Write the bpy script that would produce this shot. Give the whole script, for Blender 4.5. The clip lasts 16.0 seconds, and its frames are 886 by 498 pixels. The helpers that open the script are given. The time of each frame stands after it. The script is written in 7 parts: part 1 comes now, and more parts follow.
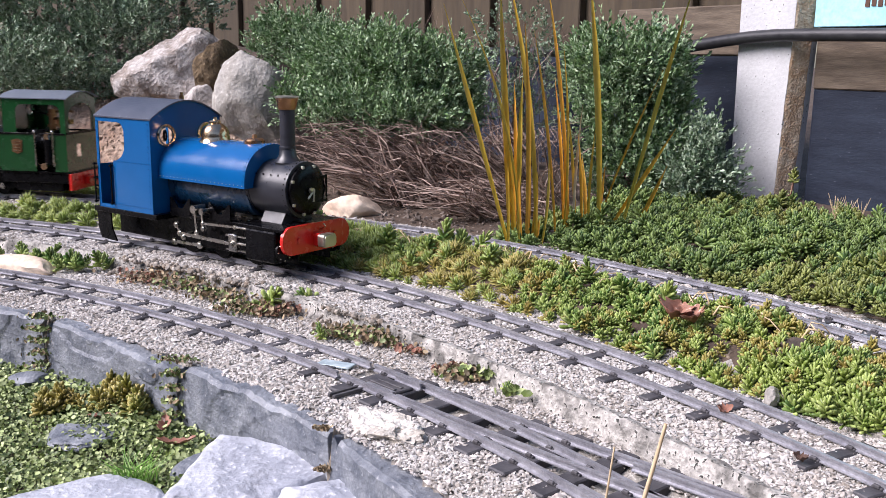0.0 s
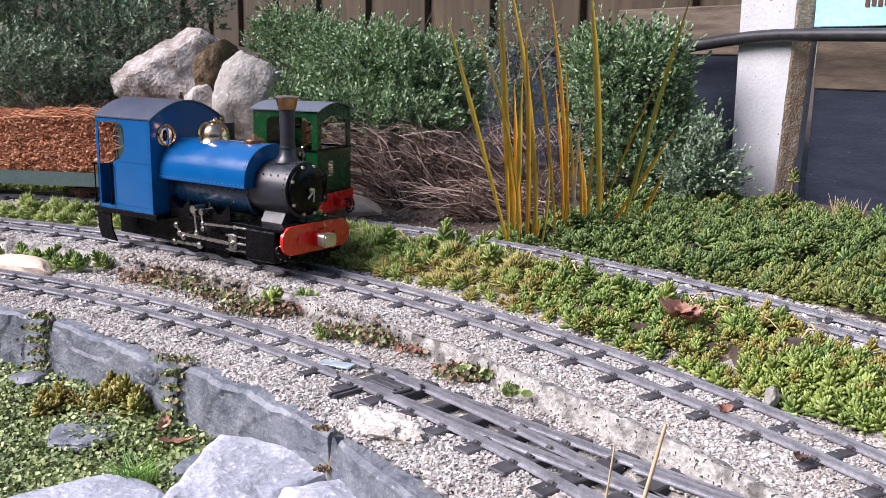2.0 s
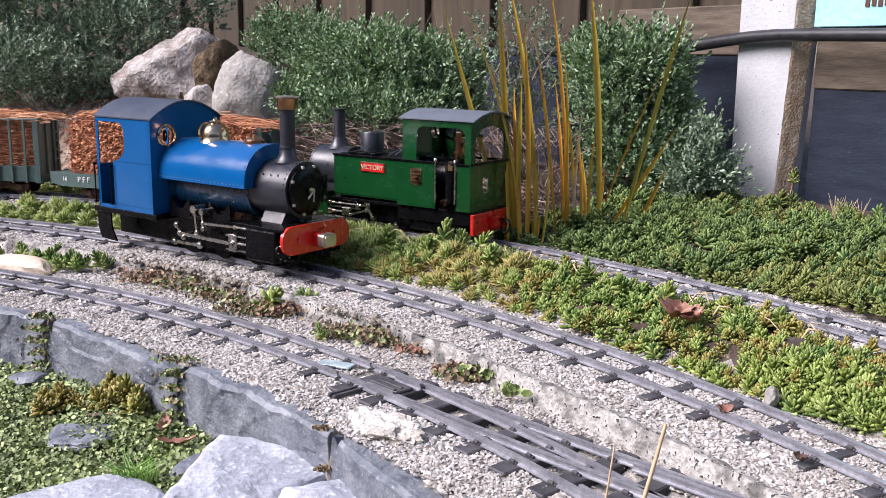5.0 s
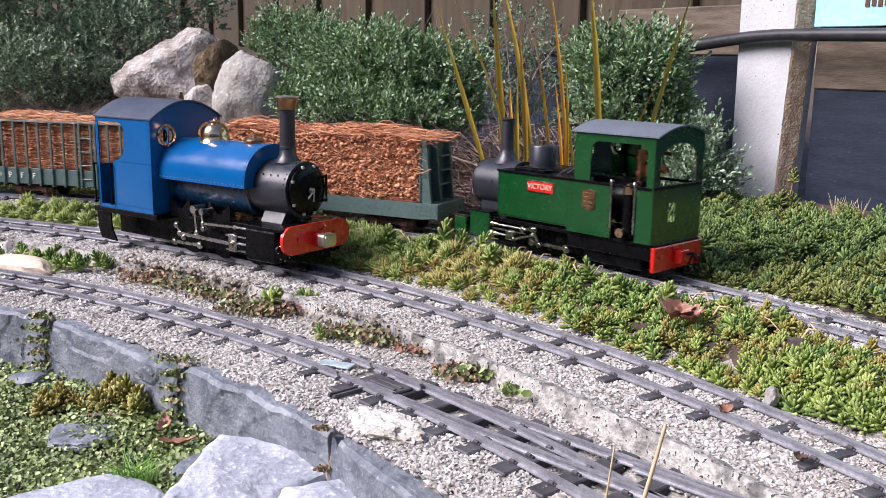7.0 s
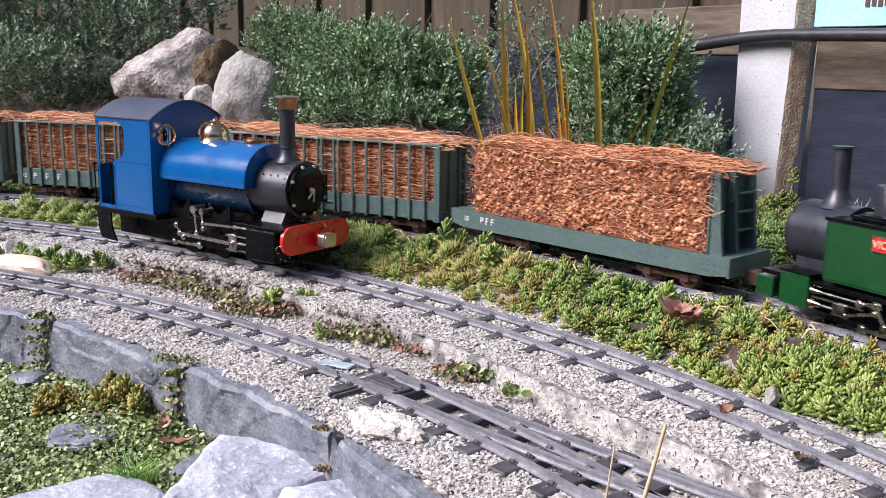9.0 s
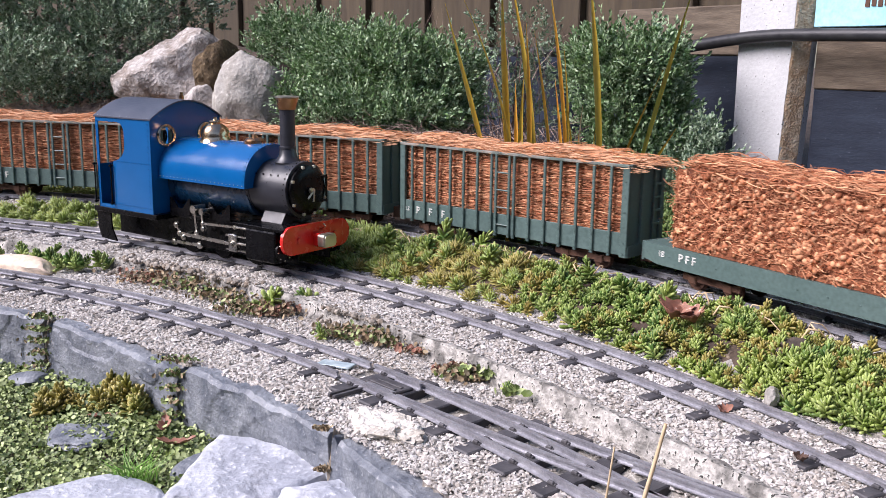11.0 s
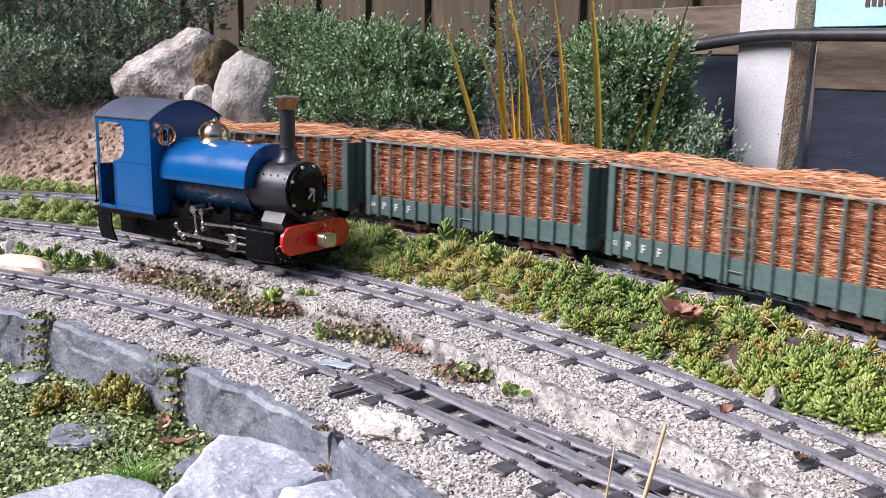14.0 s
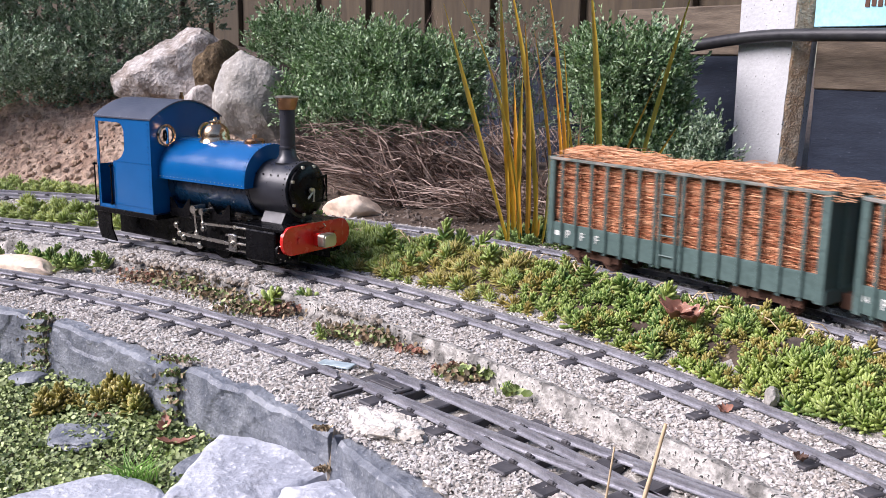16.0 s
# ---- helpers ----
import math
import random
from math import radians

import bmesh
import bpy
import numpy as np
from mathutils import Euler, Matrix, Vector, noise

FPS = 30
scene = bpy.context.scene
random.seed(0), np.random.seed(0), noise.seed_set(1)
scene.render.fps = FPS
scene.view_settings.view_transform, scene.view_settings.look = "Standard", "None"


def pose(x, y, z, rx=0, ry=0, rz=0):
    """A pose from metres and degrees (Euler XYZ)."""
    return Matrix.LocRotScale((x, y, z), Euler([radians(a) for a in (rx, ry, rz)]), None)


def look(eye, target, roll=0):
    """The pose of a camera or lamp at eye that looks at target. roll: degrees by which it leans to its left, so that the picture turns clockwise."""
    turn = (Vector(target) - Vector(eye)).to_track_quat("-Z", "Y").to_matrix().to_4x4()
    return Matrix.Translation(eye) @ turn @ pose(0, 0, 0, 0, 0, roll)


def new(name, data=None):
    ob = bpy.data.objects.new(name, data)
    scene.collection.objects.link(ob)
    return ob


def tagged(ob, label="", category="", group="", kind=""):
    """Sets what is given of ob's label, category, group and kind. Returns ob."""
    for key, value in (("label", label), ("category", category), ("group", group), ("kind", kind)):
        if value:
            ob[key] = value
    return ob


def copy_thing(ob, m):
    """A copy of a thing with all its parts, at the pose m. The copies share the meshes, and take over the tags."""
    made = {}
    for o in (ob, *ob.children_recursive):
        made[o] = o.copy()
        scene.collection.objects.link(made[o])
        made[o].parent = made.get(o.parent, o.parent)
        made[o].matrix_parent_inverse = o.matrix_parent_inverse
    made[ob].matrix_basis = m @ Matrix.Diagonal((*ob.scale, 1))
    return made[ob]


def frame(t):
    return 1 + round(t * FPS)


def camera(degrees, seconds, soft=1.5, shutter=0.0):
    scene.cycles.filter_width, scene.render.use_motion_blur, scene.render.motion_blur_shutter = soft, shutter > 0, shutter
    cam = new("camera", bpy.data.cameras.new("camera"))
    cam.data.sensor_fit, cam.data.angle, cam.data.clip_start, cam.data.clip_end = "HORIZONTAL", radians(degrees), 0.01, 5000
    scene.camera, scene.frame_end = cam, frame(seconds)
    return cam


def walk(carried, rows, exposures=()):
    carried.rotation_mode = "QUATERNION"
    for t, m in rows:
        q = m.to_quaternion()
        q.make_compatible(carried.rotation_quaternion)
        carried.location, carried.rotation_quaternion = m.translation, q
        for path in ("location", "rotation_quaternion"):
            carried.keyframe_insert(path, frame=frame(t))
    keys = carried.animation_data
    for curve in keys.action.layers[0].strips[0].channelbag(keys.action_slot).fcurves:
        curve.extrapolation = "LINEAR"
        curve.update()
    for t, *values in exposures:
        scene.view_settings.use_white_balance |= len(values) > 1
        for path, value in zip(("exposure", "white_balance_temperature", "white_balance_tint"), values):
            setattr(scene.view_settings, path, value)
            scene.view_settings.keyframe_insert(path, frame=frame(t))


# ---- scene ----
cam = camera(50.54, 16.0, soft=0.85, shutter=0.4)
EYE = (0.0, 0.0, 0.23835)
AIM = (0.0, 0.97991, 0.23835 - 0.19943)
walk(cam, [(0.0, look(EYE, AIM, 0.885)), (16.0, look(EYE, AIM, 0.885))], exposures=[(0.0, 0.56, 6460, 22), (16.0, 0.56, 6460, 22)])

# ---- light: bright overcast sky over a garden ----
SUN_EL, SUN_AZ = radians(42), radians(254)      # azimuth from north (+y), clockwise
world = bpy.data.worlds.new("overcast_sky")
scene.world = world
world.use_nodes = True
wn = world.node_tree.nodes
sky = wn.new("ShaderNodeTexSky")
sky.sky_type = "NISHITA"
sky.sun_disc = False
sky.sun_elevation, sky.sun_rotation = SUN_EL, SUN_AZ
sky.air_density, sky.dust_density, sky.ozone_density = 1.0, 1.2, 1.0
world.node_tree.links.new(sky.outputs[0], wn["Background"].inputs[0])
wn["Background"].inputs[1].default_value = 0.105
sun = new("sun", bpy.data.lights.new("sun", "SUN"))
sun.data.energy, sun.data.angle, sun.data.color = 4.4, radians(36), (1.0, 0.985, 0.975)
sun_dir = Vector((math.sin(SUN_AZ) * math.cos(SUN_EL), math.cos(SUN_AZ) * math.cos(SUN_EL), math.sin(SUN_EL)))
sun.matrix_world = look(sun_dir * 10, (0, 0, 0))


# ---- materials ----
def ramp_mix(nt, fac, a, b, blend="MIX"):
    mx = nt.nodes.new("ShaderNodeMix")
    mx.data_type, mx.blend_type = "RGBA", blend
    for sock, v in ((mx.inputs[0], fac), (mx.inputs[6], a), (mx.inputs[7], b)):
        if hasattr(v, "is_linked"):
            nt.links.new(v, sock)
        else:
            sock.default_value = v
    return mx.outputs[2]


def mapped(nt, sock, lo, hi, a=0.0, b=1.0):
    n = nt.nodes.new("ShaderNodeMapRange")
    nt.links.new(sock, n.inputs[0])
    for i, v in enumerate((lo, hi, a, b)):
        n.inputs[i + 1].default_value = v
    return n.outputs[0]


def rgba(c):
    return (c[0], c[1], c[2], 1.0)


def material(name, base, second=None, rough=0.6, metal=0.0, big=8.0, fine=120.0, bump=0.15, speck=None, island=None,
             coat=0.0, stretch=(1, 1, 1), contrast=(0.35, 0.65), bump_size=0.001, spec=0.5, speck_range=(0.62, 0.7), objrand=0.0, grain=0.18):
    """Base and second colour mixed by large noise, fine grain, optional specks and a tint that differs from piece to piece."""
    m = bpy.data.materials.new(name)
    m.use_nodes = True
    nt = m.node_tree
    bs = nt.nodes["Principled BSDF"]
    tc = nt.nodes.new("ShaderNodeTexCoord")
    mp = nt.nodes.new("ShaderNodeMapping")
    mp.inputs["Scale"].default_value = stretch
    nt.links.new(tc.outputs["Object"], mp.inputs[0])
    nb = nt.nodes.new("ShaderNodeTexNoise")
    nb.inputs["Scale"].default_value, nb.inputs["Detail"].default_value = big, 5
    nt.links.new(mp.outputs[0], nb.inputs["Vector"])
    nf = nt.nodes.new("ShaderNodeTexNoise")
    nf.inputs["Scale"].default_value, nf.inputs["Detail"].default_value = fine, 4
    nt.links.new(mp.outputs[0], nf.inputs["Vector"])
    col = ramp_mix(nt, mapped(nt, nb.outputs[0], *contrast), rgba(base), rgba(second or base))
    gr = nt.nodes.new("ShaderNodeMapRange")
    nt.links.new(nf.outputs[0], gr.inputs[0])
    gr.inputs[1].default_value, gr.inputs[2].default_value, gr.inputs[3].default_value, gr.inputs[4].default_value = 0.3, 0.7, 1 - grain, 1 + grain
    hs = nt.nodes.new("ShaderNodeHueSaturation")
    nt.links.new(col, hs.inputs["Color"])
    nt.links.new(gr.outputs[0], hs.inputs["Value"])
    col = hs.outputs[0]
    if speck:
        col = ramp_mix(nt, mapped(nt, nf.outputs[0], *speck_range), col, rgba(speck))
    if island:
        ge = nt.nodes.new("ShaderNodeNewGeometry")
        col = ramp_mix(nt, mapped(nt, ge.outputs["Random Per Island"], 0.25, 0.95), col, rgba(island))
        h2 = nt.nodes.new("ShaderNodeHueSaturation")
        nt.links.new(col, h2.inputs["Color"])
        wn2 = nt.nodes.new("ShaderNodeTexWhiteNoise")
        wn2.noise_dimensions = "1D"
        nt.links.new(ge.outputs["Random Per Island"], wn2.inputs["W"])
        nt.links.new(mapped(nt, wn2.outputs[0], 0, 1, 0.7, 1.25), h2.inputs["Value"])
        col = h2.outputs[0]
    if objrand:
        oi = nt.nodes.new("ShaderNodeObjectInfo")
        h3 = nt.nodes.new("ShaderNodeHueSaturation")
        nt.links.new(col, h3.inputs["Color"])
        nt.links.new(mapped(nt, oi.outputs["Random"], 0, 1, 1 - objrand, 1 + objrand), h3.inputs["Value"])
        col = h3.outputs[0]
    nt.links.new(col, bs.inputs["Base Color"])
    rn = mapped(nt, nf.outputs[0], 0.3, 0.7, max(rough - 0.1, 0.03), min(rough + 0.1, 1))
    nt.links.new(rn, bs.inputs["Roughness"])
    bs.inputs["Metallic"].default_value = metal
    bs.inputs["Specular IOR Level"].default_value = spec
    bs.inputs["Coat Weight"].default_value = coat
    bs.inputs["Coat Roughness"].default_value = 0.12
    if bump:
        bp = nt.nodes.new("ShaderNodeBump")
        bp.inputs["Strength"].default_value, bp.inputs["Distance"].default_value = bump, bump_size
        nt.links.new(nf.outputs[0], bp.inputs["Height"])
        nt.links.new(bp.outputs[0], bs.inputs["Normal"])
    return m


M = {}
M["soil"] = material("soil", (0.05, 0.034, 0.024), (0.10, 0.07, 0.05), 0.95, fine=90, bump=0.9, bump_size=0.006, speck=(0.24, 0.19, 0.14))
M["bank"] = material("sandy_bank", (0.26, 0.17, 0.12), (0.44, 0.33, 0.25), 0.95, big=26, fine=90, bump=1.0, bump_size=0.012, speck=(0.42, 0.32, 0.24), grain=0.4)
# Darker than the loose stones: shade in the gaps between them is in the colour.
M["grit"] = material("grit_bed", (0.24, 0.22, 0.195), (0.34, 0.32, 0.285), 0.95, big=10, fine=420, bump=1.0, bump_size=0.002, speck=(0.58, 0.56, 0.52), grain=0.4)
M["pebble"] = material("limestone_grit", (0.45, 0.42, 0.385), (0.33, 0.295, 0.255), 0.9, big=9, fine=500, bump=0, island=(0.58, 0.56, 0.535))
M["concrete"] = material("old_concrete", (0.44, 0.42, 0.385), (0.15, 0.143, 0.13), 0.92, big=55, fine=260, bump=1.0, bump_size=0.003, speck=(0.05, 0.05, 0.045), speck_range=(0.60, 0.64), grain=0.35, contrast=(0.44, 0.60))
M["moss_grey"] = material("lichen_dark", (0.05, 0.05, 0.04), (0.10, 0.10, 0.08), 0.95)
M["post"] = material("post_concrete", (0.54, 0.545, 0.55), (0.47, 0.475, 0.48), 0.9, big=14, fine=190, bump=0.7, bump_size=0.0012, speck=(0.13, 0.13, 0.125), speck_range=(0.655, 0.68), grain=0.10)
M["post_edge"] = material("post_aggregate", (0.46, 0.31, 0.19), (0.60, 0.49, 0.36), 0.95, big=60, fine=260, bump=1.0, bump_size=0.004, speck=(0.62, 0.58, 0.52))
M["slate"] = material("slate", (0.105, 0.120, 0.145), (0.25, 0.27, 0.295), 0.5, big=45, fine=260, bump=0.8, bump_size=0.002, stretch=(1, 1, 1), speck=(0.38, 0.385, 0.39), speck_range=(0.60, 0.80), contrast=(0.36, 0.66), grain=0.14)
M["slate_pale"] = material("pale_slate", (0.34, 0.36, 0.41), (0.50, 0.52, 0.57), 0.55, big=30, fine=220, bump=0.8, bump_size=0.002, speck=(0.64, 0.65, 0.68), contrast=(0.40, 0.60), speck_range=(0.60, 0.72))
M["boulder"] = material("boulder_stone", (0.25, 0.21, 0.18), (0.45, 0.42, 0.395), 0.9, big=34, fine=190, bump=1.0, bump_size=0.004, speck=(0.56, 0.53, 0.51), grain=0.35, contrast=(0.40, 0.60))
M["boulder_grey"] = material("grey_boulder_stone", (0.28, 0.262, 0.232), (0.38, 0.365, 0.335), 0.9, big=24, fine=160, bump=0.8, bump_size=0.003, speck=(0.52, 0.50, 0.46))
M["sandstone"] = material("sandstone", (0.68, 0.52, 0.39), (0.76, 0.63, 0.50), 0.9, big=20, fine=120, bump=0.6, bump_size=0.003)
M["rail"] = material("rail_steel", (0.27, 0.27, 0.30), (0.40, 0.40, 0.43), 0.40, metal=0.5, big=40, fine=400, bump=0.1, stretch=(1, 1, 1))
M["sleeper"] = material("sleeper_plastic", (0.042, 0.041, 0.047), (0.085, 0.081, 0.086), 0.6, big=60, fine=300, bump=0.3, objrand=0.25, speck=(0.14, 0.13, 0.12), speck_range=(0.66, 0.75))
M["blue"] = material("blue_enamel", (0.0004, 0.086, 0.262), (0.0006, 0.094, 0.285), 0.17, big=20, fine=60, bump=0, coat=0.45, grain=0.03, spec=0.3)
M["roofgrey"] = material("cab_roof_paint", (0.045, 0.055, 0.08), (0.06, 0.07, 0.095), 0.45, big=30, fine=300, bump=0.05)
M["black"] = material("satin_black", (0.0020, 0.0020, 0.0024), (0.004, 0.004, 0.005), 0.28, big=40, fine=120, bump=0, grain=0.1, spec=0.15)
M["smokebox"] = material("smokebox_black", (0.018, 0.020, 0.027), (0.024, 0.026, 0.034), 0.36, big=40, fine=100, bump=0, spec=0.6, grain=0.06)
M["red"] = material("signal_red", (0.62, 0.018, 0.012), (0.55, 0.015, 0.012), 0.25, big=40, fine=80, bump=0, coat=0.4, grain=0.04)
M["brass"] = material("brass", (0.66, 0.51, 0.34), (0.52, 0.35, 0.20), 0.2, metal=1.0, big=60, fine=100, bump=0, grain=0.05)
M["copper"] = material("copper", (0.48, 0.27, 0.14), (0.32, 0.18, 0.10), 0.32, metal=1.0, big=60, fine=100, bump=0, grain=0.08)
M["steel"] = material("bright_steel", (0.60, 0.58, 0.54), (0.42, 0.40, 0.36), 0.26, metal=1.0, big=90, fine=100, bump=0, grain=0.06)
M["silver"] = material("worn_silver", (0.55, 0.53, 0.46), (0.42, 0.40, 0.33), 0.4, metal=0.9, big=60)
M["green"] = material("loco_green", (0.003, 0.048, 0.012), (0.004, 0.054, 0.014), 0.22, big=30, fine=80, bump=0, coat=0.3, grain=0.04)
M["greenroof"] = material("grey_roof", (0.11, 0.13, 0.16), (0.13, 0.15, 0.18), 0.5, big=30, fine=300, bump=0.05)
M["cream"] = material("cream_paint", (0.62, 0.52, 0.36), (0.56, 0.46, 0.31), 0.5)
M["wagon"] = material("wagon_grey_green", (0.068, 0.112, 0.103), (0.085, 0.134, 0.124), 0.5, big=25, fine=300, bump=0.06, objrand=0.06)
M["wagon_top"] = material("dusty_rail_paint", (0.10, 0.135, 0.12), (0.26, 0.24, 0.21), 0.7, big=60, fine=300, bump=0.1, contrast=(0.40, 0.62))
M["wagon_in"] = material("wagon_inside", (0.03, 0.02, 0.015), (0.05, 0.03, 0.02), 0.9)
M["rust"] = material("brown_bogie", (0.07, 0.03, 0.018), (0.10, 0.045, 0.025), 0.7, big=60, fine=300, bump=0.2)
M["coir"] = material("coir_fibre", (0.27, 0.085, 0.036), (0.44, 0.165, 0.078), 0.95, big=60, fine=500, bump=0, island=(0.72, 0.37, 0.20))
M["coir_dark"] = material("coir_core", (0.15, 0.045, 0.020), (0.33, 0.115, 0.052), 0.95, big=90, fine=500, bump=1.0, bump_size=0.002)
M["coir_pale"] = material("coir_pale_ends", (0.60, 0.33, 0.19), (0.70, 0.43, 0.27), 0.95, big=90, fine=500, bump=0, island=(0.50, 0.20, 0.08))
M["white"] = material("white_lettering", (0.78, 0.78, 0.74), None, 0.5, bump=0)
# Dark base and bright island tint put shaded and lit leaves into the colour.
M["leaf"] = material("grey_green_leaf", (0.070, 0.145, 0.052), (0.16, 0.27, 0.10), 0.55, big=16, fine=200, bump=0, island=(0.46, 0.58, 0.38), spec=0.3)
M["leaf_dark"] = material("dark_leaf", (0.100, 0.165, 0.090), (0.18, 0.27, 0.15), 0.58, big=14, fine=200, bump=0, island=(0.43, 0.52, 0.39), spec=0.3)
M["twig"] = material("dead_twig", (0.050, 0.026, 0.018), (0.13, 0.080, 0.060), 0.9, big=20, fine=300, bump=0, island=(0.46, 0.35, 0.29))
M["sedum"] = material("sedum_leaf", (0.17, 0.24, 0.035), (0.25, 0.29, 0.05), 0.48, big=14, fine=120, bump=0, island=(0.30, 0.38, 0.13))
# Low base, pale per-leaf tint: shaded depth and lit tips set by colour.
M["sedum_b"] = material("sedum_leaf_blue", (0.070, 0.150, 0.028), (0.18, 0.245, 0.042), 0.5, big=22, fine=120, bump=0, island=(0.35, 0.43, 0.13), contrast=(0.42, 0.6))
M["sedum_bank"] = material("sedum_leaf_olive", (0.040, 0.085, 0.022), (0.11, 0.155, 0.035), 0.5, big=22, fine=120, bump=0, island=(0.19, 0.275, 0.075))
M["sedum_bank_b"] = material("sedum_leaf_yellowing", (0.085, 0.115, 0.024), (0.15, 0.155, 0.034), 0.5, big=22, fine=120, bump=0, island=(0.25, 0.285, 0.08))
M["sedum_tan"] = material("sedum_leaf_bronze", (0.26, 0.20, 0.04), (0.22, 0.23, 0.05), 0.45, big=14, fine=120, bump=0, island=(0.36, 0.30, 0.10))
# Base and tint kept far apart to paint shaded gaps and leaf highlights.
M["cover"] = material("creeping_leaf", (0.035, 0.070, 0.014), (0.14, 0.19, 0.04), 0.55, big=40, fine=200, bump=0, island=(0.44, 0.52, 0.23))
M["blade"] = material("flax_blade", (0.58, 0.36, 0.03), (0.42, 0.33, 0.045), 0.4, big=9, fine=90, bump=0.1, stretch=(3, 3, 0.5), objrand=0.22)
M["blade_or"] = material("flax_blade_orange", (0.68, 0.31, 0.03), (0.58, 0.34, 0.035), 0.4, big=9, fine=90, bump=0.1, stretch=(3, 3, 0.5), objrand=0.15)
M["fence"] = material("fence_board", (0.042, 0.030, 0.017), (0.070, 0.052, 0.030), 0.85, big=6, fine=40, bump=0.5, stretch=(8, 8, 1), objrand=0.2)
M["timber"] = material("weathered_timber", (0.070, 0.052, 0.036), (0.135, 0.105, 0.075), 0.85, big=8, fine=50, bump=0.6, stretch=(2, 2, 14), objrand=0.12)
M["darkboard"] = material("dark_painted_board", (0.011, 0.016, 0.029), (0.018, 0.026, 0.043), 0.6, big=8, fine=60, bump=0.3, stretch=(2, 2, 9), speck=(0.10, 0.11, 0.13), speck_range=(0.70, 0.78), spec=0.3)
M["sign"] = material("pale_blue_paint", (0.30, 0.66, 0.80), (0.38, 0.72, 0.84), 0.5, big=20, bump=0.03)
M["pipe"] = material("black_pipe", (0.018, 0.018, 0.021), (0.028, 0.028, 0.03), 0.45, big=30, bump=0.1)
M["deadleaf"] = material("dead_leaf", (0.24, 0.10, 0.065), (0.33, 0.17, 0.12), 0.75, big=60, fine=200, bump=0.4, speck=(0.55, 0.45, 0.38))
M["tan"] = material("dry_stem", (0.52, 0.38, 0.22), (0.60, 0.47, 0.30), 0.8, big=30, bump=0.2)
M["grass"] = material("grass_blade", (0.12, 0.30, 0.03), (0.18, 0.36, 0.05), 0.5, island=(0.22, 0.40, 0.08))
M["crumbs"] = material("crumbled_mortar", (0.30, 0.265, 0.22), (0.40, 0.365, 0.32), 0.95, big=30, fine=300, bump=0, island=(0.20, 0.16, 0.12))
M["mortar"] = material("old_mortar", (0.72, 0.69, 0.64), (0.48, 0.44, 0.38), 0.95, big=60, fine=260, bump=1.0, bump_size=0.003, speck=(0.25, 0.22, 0.18), grain=0.3)
M["zinc"] = material("pale_metal_shim", (0.33, 0.42, 0.46), (0.40, 0.48, 0.50), 0.55, metal=0.2, big=60)
M["glassdark"] = material("dark_spectacle", (0.02, 0.02, 0.02), None, 0.2, bump=0)


# ---- mesh helpers ----
def part(name, bm, mat, parent=None, label="", smooth=None, loc=None):
    me = bpy.data.meshes.new(name)
    if smooth is not None:
        for f in bm.faces:
            f.smooth = True
    bmesh.ops.recalc_face_normals(bm, faces=bm.faces)
    bm.to_mesh(me)
    bm.free()
    if smooth is not None:
        me.set_sharp_from_angle(angle=radians(smooth))
    for mm in (mat if isinstance(mat, (list, tuple)) else [mat]):
        me.materials.append(M[mm] if isinstance(mm, str) else mm)
    ob = new(name, me)
    if parent:
        ob.parent = parent
    if loc is not None:
        ob.matrix_basis = loc
    if label:
        ob["label"] = label
    return ob


def thing(name, label, category, m=None, group="", kind=""):
    ob = new(name)
    ob.empty_display_size = 0.02
    if m is not None:
        ob.matrix_basis = m
    return tagged(ob, label, category, group, kind)


def box(bm, x0, x1, y0, y1, z0, z1, bev=0.0, m=None):
    v = [bm.verts.new((x, y, z)) for z in (z0, z1) for y in (y0, y1) for x in (x0, x1)]
    fs = [bm.faces.new([v[i] for i in f]) for f in ((0, 2, 3, 1), (4, 5, 7, 6), (0, 1, 5, 4), (2, 6, 7, 3), (0, 4, 6, 2), (1, 3, 7, 5))]
    if bev:
        es = list({e for f in fs for e in f.edges})
        r = bmesh.ops.bevel(bm, geom=es, offset=bev, segments=1, affect="EDGES")
        v = list({w for f in r["faces"] for w in f.verts} | {w for w in v if w.is_valid})
    if m is not None:
        bmesh.ops.transform(bm, matrix=m, verts=v)
    return v


def cyl(bm, a, b, r0, r1=None, seg=16, caps=True):
    a, b = Vector(a), Vector(b)
    r1 = r0 if r1 is None else r1
    q = (b - a).to_track_quat("Z", "Y").to_matrix()
    rings = []
    for p, r in ((a, r0), (b, r1)):
        rings.append([bm.verts.new(p + q @ Vector((r * math.cos(2 * math.pi * i / seg), r * math.sin(2 * math.pi * i / seg), 0))) for i in range(seg)])
    for i in range(seg):
        j = (i + 1) % seg
        bm.faces.new((rings[0][i], rings[0][j], rings[1][j], rings[1][i]))
    if caps:
        bm.faces.new(rings[0][::-1])
        bm.faces.new(rings[1])


def lathe(bm, prof, centre=(0, 0, 0), axis="Z", seg=24):
    """prof: (radius, height) pairs turned round an axis."""
    c = Vector(centre)
    rings = []
    for r, h in prof:
        ring = []
        for i in range(seg):
            a = 2 * math.pi * i / seg
            p = {"Z": (r * math.cos(a), r * math.sin(a), h), "X": (h, r * math.cos(a), r * math.sin(a)), "Y": (r * math.cos(a), h, r * math.sin(a))}[axis]
            ring.append(bm.verts.new(c + Vector(p)))
        rings.append(ring)
    for u, w in zip(rings, rings[1:]):
        for i in range(seg):
            j = (i + 1) % seg
            bm.faces.new((u[i], u[j], w[j], w[i]))
    bm.faces.new(rings[0])
    bm.faces.new(rings[-1])


